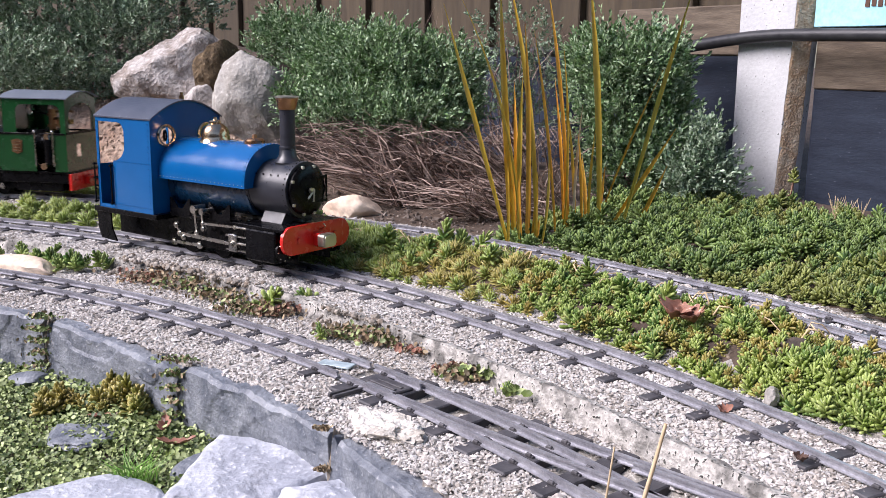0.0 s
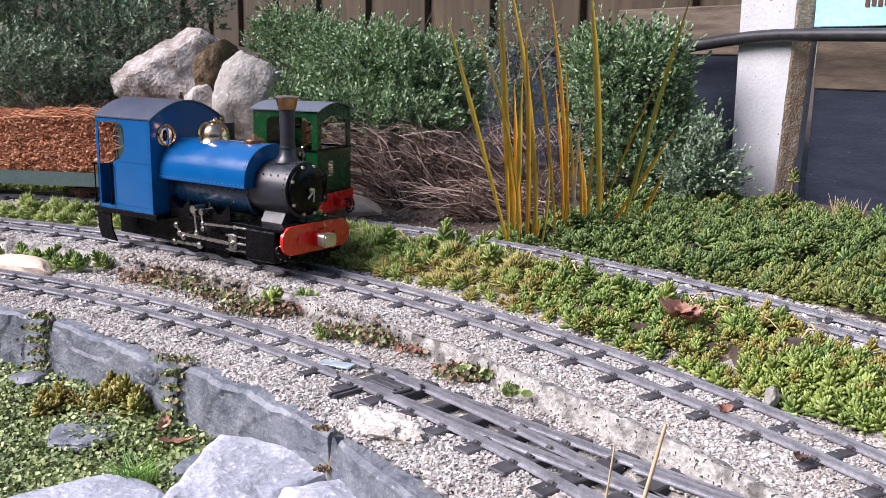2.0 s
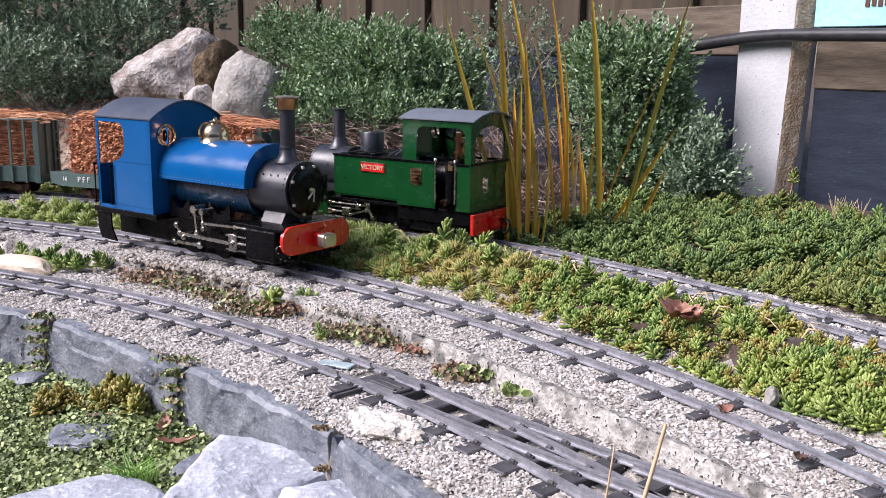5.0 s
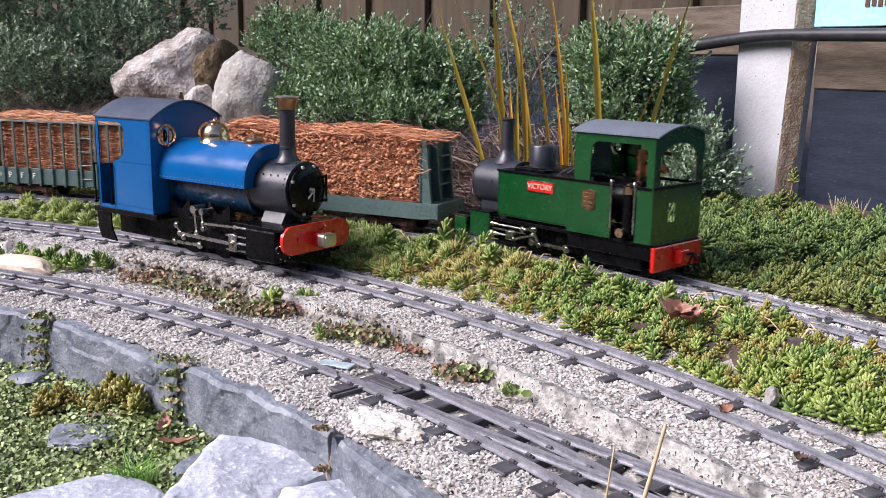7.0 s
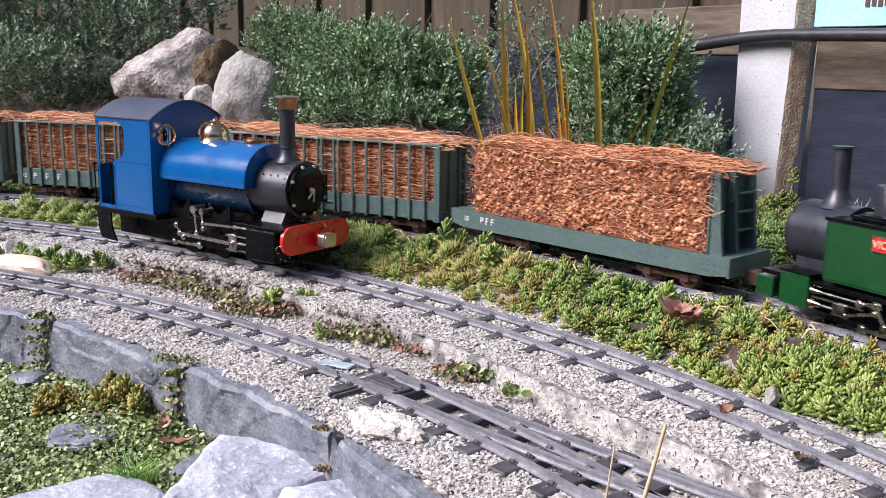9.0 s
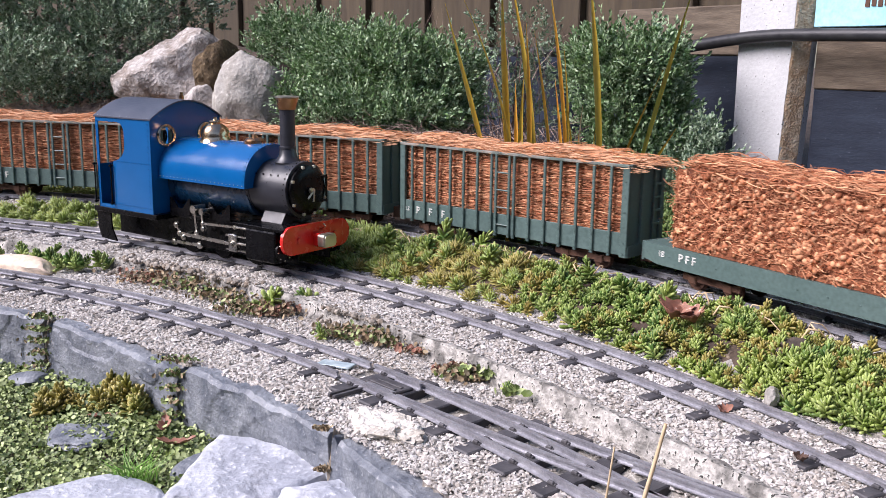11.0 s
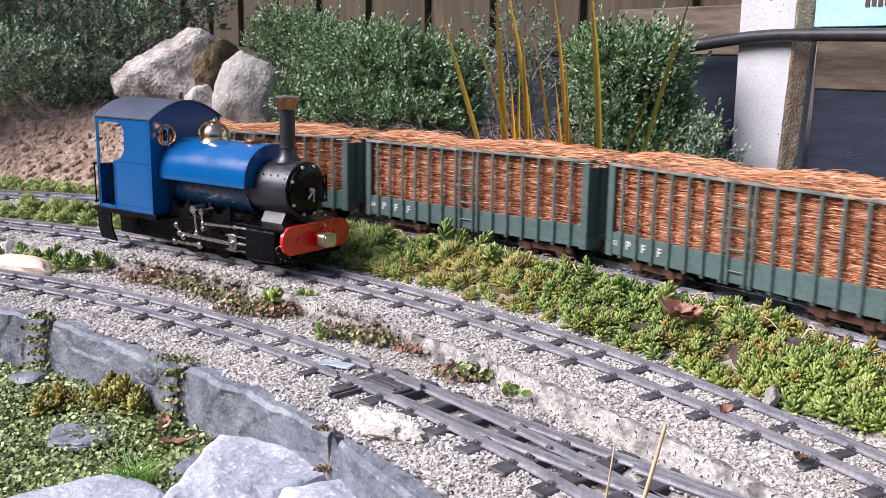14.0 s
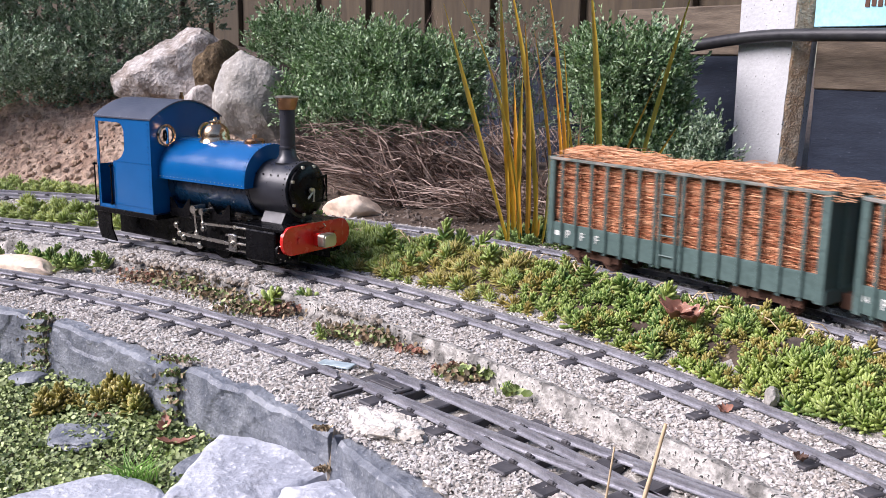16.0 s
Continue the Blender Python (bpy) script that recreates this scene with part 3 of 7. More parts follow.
# ---- concrete edge between the front and the middle bed ----
def rough_strip(name, label, c, r_in, r_out, z0, z1, th0, th1, mat, step=0.4, amp=0.003):
    bm = bmesh.new()
    rings = []
    for th in np.arange(th0, th1 + 0.01, step):
        t = radians(th)
        prof = [(r_in, z0), (r_in + 0.002, z0 * 0.7 + z1 * 0.3), (r_in + 0.0035, z0 * 0.45 + z1 * 0.55), (r_in + 0.005, z0 * 0.2 + z1 * 0.8), (r_in + 0.0064, z1 - 0.0010), (r_in + 0.0075, z1), ((r_in + r_out) / 2, z1 + 0.0003), (r_out, z1 - 0.001), (r_out, z0)]
        ring = []
        for i, (r, z) in enumerate(prof):
            q = Vector((c[0] + r * math.cos(t), c[1] + r * math.sin(t), z))
            nz = 0.35 * noise.noise(q * 30) + 0.7 * noise.noise(q * 160) + 0.6 * noise.noise(q * 420)
            d = amp * nz
            chip = max(0.0, noise.noise(Vector((q.x * 40, q.y * 40, 3))) - 0.28) * (0.016 if i in (4, 5) else 0.004) + max(0.0, noise.noise(q * 150 + Vector((5, 0, 0))) - 0.3) * 0.006
            ring.append(bm.verts.new((c[0] + (r + d + chip) * math.cos(t), c[1] + (r + d + chip) * math.sin(t), z + d * 0.4 - chip * 0.5)))
        rings.append(ring)
    k = len(rings[0])
    for p, q in zip(rings, rings[1:]):
        for i in range(k):
            j = (i + 1) % k
            bm.faces.new((p[i], p[j], q[j], q[i]))
    bm.faces.new(rings[0])
    bm.faces.new(rings[-1])
    return tagged(part(name, bm, mat, smooth=50), label, "kerb", kind="structure")


rough_strip("concrete_edge", "chipped lichen-stained concrete edge of the middle bed", MID_C, KERB_R - 0.008, KERB_R + 0.007, -0.03, 0.0010, 18, 76, "concrete", 0.10, 0.0016)


# ---- slates set on edge along the front bed ----
def slate_slab(label, th0, th1, z_bot, z_left, z_right, thick, lean, seed, r_off=0.0):
    """A rough slab standing on edge, from one angle of the front curve to another."""
    r = random.Random(seed)
    p0 = FRONT_C + (SLAB_R + r_off) * np.array([math.cos(radians(th0)), math.sin(radians(th0))])
    p1 = FRONT_C + (SLAB_R + r_off) * np.array([math.cos(radians(th1)), math.sin(radians(th1))])
    d = p1 - p0
    ln = float(np.hypot(*d))
    n_u, n_v = 90, 30
    bm = bmesh.new()
    grid = {}
    for side in (0, 1):
        for i in range(n_u + 1):
            u = i / n_u
            top = z_left + (z_right - z_left) * u + 0.004 * noise.noise(Vector((u * 5 + seed, 0.3, seed))) + 0.0022 * noise.noise(Vector((u * 19 + seed, 0.7, seed))) - (0.012 if u < 0.04 else 0) * r.random()
            for j in range(n_v + 1):
                v = j / n_v
                z = z_bot + (top - z_bot) * v
                q = Vector((u * ln * 18 + seed * 3, side * 4.0, z * 18))
                bulge = 0.0024 * noise.noise(q) + 0.0016 * math.floor(3.5 * noise.noise(q * 0.6 + Vector((9, 0, 0)))) + 0.0009 * noise.noise(q * 4)
                y = (-thick / 2 if side == 0 else thick / 2) + bulge * (1 if side == 0 else 0.3) + lean * (z - z_bot)
                if j == n_v:
                    y *= 0.6
                grid[side, i, j] = bm.verts.new((u * ln, y, z))
    for side in (0, 1):
        for i in range(n_u):
            for j in range(n_v):
                bm.faces.new((grid[side, i, j], grid[side, i + 1, j], grid[side, i + 1, j + 1], grid[side, i, j + 1]))
    for i in range(n_u):
        bm.faces.new((grid[0, i, n_v], grid[0, i + 1, n_v], grid[1, i + 1, n_v], grid[1, i, n_v]))
        bm.faces.new((grid[0, i, 0], grid[0, i + 1, 0], grid[1, i + 1, 0], grid[1, i, 0]))
    for j in range(n_v):
        for i in (0, n_u):
            bm.faces.new((grid[0, i, j], grid[0, i, j + 1], grid[1, i, j + 1], grid[1, i, j]))
    ob = part("slate_slab", bm, "slate", smooth=25, loc=pose(p0[0], p0[1], 0, 0, 0, math.degrees(math.atan2(d[1], d[0]))))
    return tagged(ob, label, "stone slab", "slates along the front bed")


slate_slab("blue-grey slate slab set on edge beside ivy-like creepers", 66.5, 57.80, -0.10, -0.013, -0.016, 0.019, 0.0, 3)
slate_slab("broken blue-grey slate slab with a flaked face", 57.40, 49.22, -0.10, -0.013, -0.023, 0.020, 0.03, 11)
slate_slab("long dark slate slab with pale scratches", 49.0, 41.0, -0.11, -0.0155, -0.0175, 0.019, 0.0, 21)
slate_slab("half-buried slate slab with a worn rounded top", 40.86, 31.0, -0.11, -0.0185, -0.024, 0.022, 0.03, 31, -0.001)


# ---- rocks ----
def rock(name, label, mat, centre, size, seed, facets=10, rough=0.03, sub=4, turn=0.0, top=None):
    """A stone cut by random planes, with fine unevenness."""
    r = random.Random(seed)
    bm = bmesh.new()
    bmesh.ops.create_icosphere(bm, subdivisions=sub, radius=1.0)
    planes = []
    for _ in range(facets):
        n = Vector((r.gauss(0, 1), r.gauss(0, 1), r.gauss(0, 0.8))).normalized()
        planes.append((n, r.uniform(0.62, 0.9)))
    if top:
        planes.append((Vector((0.05, -0.1, 1)).normalized(), top))
    for v in bm.verts:
        p = v.co.copy()
        for n, d in planes:
            k = p.dot(n)
            if k > d:
                p -= n * (k - d) * 0.92
        p += p.normalized() * rough * (noise.noise(p * 3 + Vector((seed, 0, 0))) + 0.5 * noise.noise(p * 9 + Vector((0, seed, 0))))
        v.co = Vector((p.x * size[0], p.y * size[1], p.z * size[2]))
    ob = part(name, bm, mat, smooth=35, loc=pose(*centre, 0, 0, turn))
    return tagged(ob, label, "rock")


rock("boulder", "large rough pale grey boulder on the bank", "boulder", (-0.500, 1.76, 0.180), (0.125, 0.09, 0.110), 4, 12, 0.09, 5, turn=-12)
rock("boulder", "smooth grey upright boulder with pale veins", "boulder_grey", (-0.325, 1.66, 0.145), (0.080, 0.06, 0.112), 8, 10, 0.06, 5, turn=20)
rock("boulder", "brown crumbly stone wedged between two boulders", "boulder", (-0.425, 1.67, 0.115), (0.05, 0.05, 0.07), 12, 10, 0.10)
M["brown_stone"] = material("mossy_brown_stone", (0.09, 0.06, 0.03), (0.16, 0.11, 0.06), 0.95, big=40, fine=200, bump=1.0, bump_size=0.004, speck=(0.26, 0.21, 0.14), grain=0.4)
rock("boulder", "brown mossy stone face against the large boulder", "brown_stone", (-0.415, 1.755, 0.195), (0.040, 0.07, 0.075), 61, 10, 0.08, 5, turn=-20)
rock("flat_stone", "buff sandstone lump beside the back track", "sandstone", (-0.130, 1.345, 0.018), (0.046, 0.026, 0.024), 15, 9, 0.06)
rock("flat_stone", "small pinkish brick fragment among stonecrop", "sandstone", (0.262, 1.13, 0.018), (0.016, 0.018, 0.014), 17, 8, 0.05)
rock("slate_boulder", "pale blue-grey slate boulder with a flat face", "slate_pale", (-0.142, 0.612, -0.098), (0.082, 0.088, 0.075), 23, 14, 0.05, 5, turn=15, top=0.68)
rock("slate_boulder", "pale slate lump lying at the front", "slate_pale", (-0.064, 0.578, -0.088), (0.064, 0.066, 0.064), 27, 12, 0.05, 5, turn=-20, top=0.65)
rock("slate_boulder", "pale flat slate at the front among creepers", "slate_pale", (-0.262, 0.590, -0.092), (0.085, 0.060, 0.050), 29, 12, 0.03, turn=5, top=0.6)
rock("slate_flake", "flat dark slate lying among creeping leaves", "slate", (-0.290, 0.722, -0.069), (0.036, 0.028, 0.007), 33, 12, 0.10, turn=-10, top=0.4)
rock("slate_flake", "small dark slate among creeping leaves", "slate", (-0.388, 0.842, -0.066), (0.022, 0.016, 0.008), 37, 9, 0.03)
rock("slate_flake", "dark slate wedge leaning on a pale boulder", "slate", (-0.175, 0.665, -0.070), (0.030, 0.018, 0.012), 39, 9, 0.03, turn=35)
rock("pale_stone", "whitewashed mortar patch beside the points", "mortar", (-0.040, 0.617, -0.0195), (0.038, 0.022, 0.017), 41, 9, 0.26, 5, turn=-45, top=0.55)
rock("pale_stone", "buff rounded stone behind the front track", "sandstone", (-0.500, 1.085, -0.016), (0.06, 0.025, 0.018), 43, 7, 0.04, turn=-25)

# crumbly stones in the face of the bank
r_b = np.random.default_rng(17)
bp_ = np.stack([r_b.uniform(-1.05, -0.33, 5000), r_b.uniform(1.35, 1.95, 5000)], 1)
bl_ = back_lat(bp_)[0]
bp_ = bp_[(bl_ > 0.125) & (bl_ < 0.36)]
sz_ = 0.0022 + 0.007 * r_b.random(len(bp_)) ** 5
v_, f_ = scatter(ICO_V, ICO_F, np.column_stack([bp_, height(bp_)]), rot_to(r_b.normal(size=(len(bp_), 3)), r_b.uniform(0, 6, len(bp_))), sz_[:, None] * r_b.uniform(0.35, 1.35, (len(bp_), 3)))
M["rubble"] = material("bank_rubble", (0.26, 0.17, 0.12), (0.44, 0.33, 0.25), 0.95, big=30, fine=200, bump=0.8, bump_size=0.004, island=(0.36, 0.26, 0.18))
lp_ = np.stack([r_b.uniform(-0.28, 0.26, 2600), r_b.uniform(1.12, 1.5, 2600)], 1)
ll_ = back_lat(lp_)[0]
lp_ = lp_[(ll_ > 0.05) & (ll_ < 0.25)]
ls_ = 0.0016 + 0.005 * r_b.random(len(lp_)) ** 4
v2_, f2_ = scatter(GRIT_V, GRIT_F, np.column_stack([lp_, height(lp_)]), rot_to(r_b.normal(size=(len(lp_), 3)), r_b.uniform(0, 6, len(lp_))), ls_[:, None] * r_b.uniform(0.6, 1.3, (len(lp_), 3)))
M["litter"] = material("earth_litter", (0.06, 0.045, 0.035), (0.13, 0.10, 0.08), 0.95, big=30, island=(0.26, 0.22, 0.19))
tagged(new("earth_litter", np_mesh("earth_litter", v2_, f2_, "litter", smooth=False)), "crumbs of dark earth and small stones", "litter", kind="stuff")
tagged(new("bank_rubble", np_mesh("bank_rubble", v_, f_, "rubble", smooth=False)), "crumbly brown stones in the earth bank", "rubble", kind="stuff")

# crumbled mortar and stones along the concrete edge
kt_ = np.radians(r_b.uniform(43.5, 74, 4600))
kr_ = KERB_R - 0.012 + r_b.normal(0, 0.010, len(kt_))
kp_ = MID_C + np.column_stack([kr_ * np.cos(kt_), kr_ * np.sin(kt_)])
ok_ = (wob(kp_, 22, 1.7) > 0.0) & (abs(kp_[:, 0]) < 0.5 * kp_[:, 1] + 0.03)
kp_, kr_ = kp_[ok_], kr_[ok_]
ks_ = 0.0009 + 0.0032 * r_b.random(len(kp_)) ** 5
kz_ = np.where(kr_ > KERB_R - 0.008, 0.0005, height(kp_) + 0.012 * np.clip(1 - (KERB_R - 0.008 - kr_) / 0.018, 0, 1) * r_b.random(len(kp_)))
v3_, f3_ = scatter(ICO_V, ICO_F, np.column_stack([kp_, kz_]), rot_to(r_b.normal(size=(len(kp_), 3)), r_b.uniform(0, 6, len(kp_))), ks_[:, None] * r_b.uniform(0.6, 1.3, (len(kp_), 3)))
tagged(new("kerb_rubble", np_mesh("kerb_rubble", v3_, f3_, "crumbs", smooth=False)), "crumbled grey-brown mortar along the concrete edge", "rubble", kind="stuff")

# ---- fence: recedes from the post to the far side ----
PF = np.array([0.515, 1.40])
DF = np.array([-0.57, 0.822]) / math.hypot(0.57, 0.822)
NF = np.array([-DF[1], DF[0]])
if NF @ (-PF) < 0:
    NF = -NF
F_ANG = math.degrees(math.atan2(DF[1], DF[0]))
# local frame: x along the fence away from the post, y towards its back
side_sign = 1 if (np.array([-DF[1], DF[0]]) @ NF) < 0 else -1
FENCE = pose(PF[0], PF[1], 0, 0, 0, F_ANG)


def fence_y(d):
    return d * side_sign


def fbox(bm, x0, x1, d0, d1, z0, z1, bev=0.0):
    a, b = sorted((fence_y(d0), fence_y(d1)))
    box(bm, x0, x1, a, b, z0, z1, bev)


fence = thing("fence", "garden fence of dark boards and weathered timber", "fence", FENCE, kind="structure")
bm = bmesh.new()
fbox(bm, 0.103, 1.35, 0.030, 0.05, -0.05, 0.258, 0.002)
part("gravel_board", bm, "darkboard", fence, "dark blue-black painted gravel board")
# Length and height out of view are added to darken the blue cab front.
for x0, x1 in ((-4.60, -0.003),):
    bm = bmesh.new()
    fbox(bm, x0, x1, 0.0385, 0.06, -0.05, 0.215, 0.002)
    part("gravel_board", bm, "darkboard", fence, "dark blue-black painted gravel board")
    bm = bmesh.new()
    fbox(bm, x0, x1, 0.0355, 0.058, 0.2015, 0.281, 0.002)
    part("timber_rail", bm, "timber", fence, "weathered brown timber board")
    bm = bmesh.new()
    fbox(bm, x0, x1, 0.0385, 0.062, 0.270, 1.7, 0.002)
    part("timber_rail", bm, "timber", fence, "weathered brown timber board")
for k in range(1):
    bm = bmesh.new()
    fbox(bm, 0.103, 0.40, 0.027, 0.05, 0.249 + 0.082 * k, 0.328 + 0.082 * k, 0.002)
    part("timber_rail", bm, "timber", fence, "weathered brown timber board")
r_f = random.Random(3)
x_b, n_b = 0.103, 0
while x_b < 6.2:
    w_b = r_f.uniform(0.125, 0.15)
    bm = bmesh.new()
    z_lo = 0.30 if x_b < 0.27 else 0.24 if x_b < 1.30 else -0.05
    n_b += 1
    d_b = 0.0305 + 0.018 * (n_b % 2)
    fbox(bm, x_b - 0.008 * (n_b % 2), x_b + w_b + 0.008 * (n_b % 2), d_b, d_b + 0.017, z_lo, 1.4, 0.002)
    part("fence_board", bm, "fence", fence, "brown vertical fence board")
    x_b += w_b
def post_bm(front):
    """The leaning post: its smooth cast body, or the rough worn strip down its side."""
    bm = bmesh.new()
    rows, n_z = [], 130
    for k in range(n_z + 1):
        z = -0.05 + 1.25 * k / n_z
        xr, xl = 0.0102 + (0.313 - z) * 0.041, 0.1105 - (0.316 - z) * 0.0136
        wear = 0.0020 * noise.noise(Vector((0, 0, z * 26))) + 0.0012 * noise.noise(Vector((3, 0, z * 90)))
        if front:
            ring = [(xr - 0.0100, 0.044), (xr - 0.0100, 0.0280), (xr + 0.0015 + wear, 0.0), (xl - 0.002, 0.0), (xl, 0.002), (xl, 0.044)]
            rows.append([bm.verts.new((x, fence_y(d), z)) for x, d in ring])
        else:
            row = []
            for j in range(9):
                u = j / 8
                q = Vector((u * 5, 7, z * 120))
                out = 0.0012 + 0.0013 * noise.noise(q) + 0.0010 * noise.noise(q * 2.7)
                row.append(bm.verts.new((xr + 0.0015 - 0.0115 * u - 0.8 * out * (u > 0) + wear * (1 - u), fence_y(0.0003 + 0.028 * u - 0.6 * out * (0 < u < 1)), z)))
            rows.append(row + [bm.verts.new((xr - 0.008, fence_y(0.036), z)), bm.verts.new((xr + 0.006, fence_y(0.006), z))])
    m_ = len(rows[0])
    for a, b in zip(rows, rows[1:]):
        for k in range(m_):
            bm.faces.new((a[k], a[(k + 1) % m_], b[(k + 1) % m_], b[k]))
    bm.faces.new(rows[0])
    bm.faces.new(rows[-1])
    return bm


post = part("concrete_post", post_bm(True), "post", None, smooth=30, loc=FENCE)
tagged(post, "pitted pale grey concrete fence post", "post")
part("worn_edge", post_bm(False), "post_edge", post, "brown exposed aggregate edge", smooth=30)
bm = bmesh.new()
fbox(bm, -0.9, -0.0035, 0.024, 0.031, 0.2905, 0.62, 0.001)
sign = part("sign_board", bm, "sign", None, loc=FENCE)
tagged(sign, "pale blue painted sign board with red lettering bars", "sign")
bm = bmesh.new()
for k in range(9):
    fbox(bm, -0.0885 - 0.0095 * k, -0.0820 - 0.0095 * k, 0.0228, 0.0245, 0.3165 + 0.001 * (k % 2), 0.334)
part("lettering", bm, "rust", sign, "red lettering too cropped to read")
bm = bmesh.new()
pp = []
for i in range(40):
    x = 0.75 - i * 0.045
    z = 0.2785 - 0.026 * smooth01(np.array([(x - 0.02) / 0.30]))[0] - 0.006 * smooth01(np.array([(-x) / 0.5]))[0]
    pp.append((x, fence_y(-0.014), z))
tube(bm, pp, 0.0093, 14)
tagged(part("pipe", bm, "pipe", None, smooth=60, loc=FENCE), "black plastic water pipe fixed along the fence", "pipe")
# plain walls, added unseen, that close the garden behind the camera
for nm, m in (("wall_south", pose(0, -3.5, 0)), ("wall_west", pose(-4.5, 1.0, 0, 0, 0, 90))):
    bm = bmesh.new()
    box(bm, -5, 5, -0.05, 0.05, -0.1, 1.6)
    tagged(part(nm, bm, "fence", None, loc=m), "plain brown wall added out of view", "fence", kind="structure")


# ---- rolling stock: shared pieces ----
def lettering(name, body, size, mat, parent, m, depth=0.0003, label="", spacing=1.0):
    cu = bpy.data.curves.new(name, "FONT")
    cu.body, cu.size, cu.extrude, cu.space_character = body, size, depth, spacing
    cu.align_x, cu.align_y = "CENTER", "CENTER"
    tmp = bpy.data.objects.new("tmp_text", cu)
    scene.collection.objects.link(tmp)
    me = bpy.data.meshes.new_from_object(tmp.evaluated_get(bpy.context.evaluated_depsgraph_get()))
    bpy.data.objects.remove(tmp)
    bpy.data.curves.remove(cu)
    me.name = name
    me.materials.clear()
    me.materials.append(M[mat])
    ob = new(name, me)
    ob.parent, ob.matrix_basis = parent, m
    if label:
        ob["label"] = label
    return ob


def wheel_bm(r, spokes=8, gauge=0.0325, tread=0.005, hub=0.003, axle=True):
    """A pair of spoked wheels on their axle, turning round y."""
    bm = bmesh.new()
    for sd in (-1, 1):
        y0, y1 = sd * gauge / 2, sd * (gauge / 2 + tread)
        lathe(bm, [(r * 0.80, y0), (r + 0.0015, y0), (r + 0.0015, y0 + sd * 0.0012), (r, y0 + sd * 0.0016), (r - 0.0002, y1), (r * 0.80, y1), (r * 0.80, y0)][:-1], axis="Y", seg=28)
        cyl(bm, (0, y0, 0), (0, y1 + sd * 0.001, 0), hub, seg=14)
        for k in range(spokes):
            t = 2 * math.pi * k / spokes
            cyl(bm, (math.cos(t) * hub * 0.7, (y0 + y1) / 2, math.sin(t) * hub * 0.7), (math.cos(t) * r * 0.84, (y0 + y1) / 2, math.sin(t) * r * 0.84), 0.0011, seg=6)
    cyl(bm, (0, -gauge / 2, 0), (0, gauge / 2, 0), 0.0016, seg=8)
    return bm


def rod(bm, a, b, y, w=0.0022, thick=0.0016, eye=0.0028):
    """A flat rod between two pins, with round eyes at its ends."""
    a, b = Vector((a[0], y, a[1])), Vector((b[0], y, b[1]))
    d = (b - a).normalized()
    n = Vector((-d.z, 0, d.x)) * w / 2
    t = Vector((0, thick / 2, 0))
    q = [a - n, b - n, b + n, a + n]
    lo, hi = [bm.verts.new(p - t) for p in q], [bm.verts.new(p + t) for p in q]
    bm.faces.new(lo)
    bm.faces.new(hi)
    for i in range(4):
        j = (i + 1) % 4
        bm.faces.new((lo[i], lo[j], hi[j], hi[i]))
    for p in (a, b):
        cyl(bm, p - t * 1.4, p + t * 1.4, eye, seg=14)
        cyl(bm, p - t * 2.4, p - t * 1.2, eye * 0.55, seg=8)


def roof_sheet(bm, x0, x1, half, z_edge, z_top, thick=0.0014, n=18):
    """An arched roof from side to side."""
    up, lo = [], []
    for i in range(n + 1):
        u = -1 + 2 * i / n
        z = z_edge + (z_top - z_edge) * math.cos(u * math.pi / 2 * 0.98) ** 0.9
        up.append([bm.verts.new((x, u * half, z + thick)) for x in (x0, x1)])
        lo.append([bm.verts.new((x, u * half, z)) for x in (x0, x1)])
    for i in range(n):
        bm.faces.new((up[i][0], up[i][1], up[i + 1][1], up[i + 1][0]))
        bm.faces.new((lo[i][0], lo[i + 1][0], lo[i + 1][1], lo[i][1]))
        for k in (0, 1):
            bm.faces.new((up[i][k], up[i + 1][k], lo[i + 1][k], lo[i][k]))
    for i in (0, n):
        bm.faces.new((up[i][0], up[i][1], lo[i][1], lo[i][0]))


def arch_z(y, half, z_edge, z_top):
    return z_edge + (z_top - z_edge) * math.cos(y / half * math.pi / 2 * 0.98) ** 0.9


SIDE = lambda a, b, c: (a, c, b)
END = lambda a, b, c: (c, a, b)


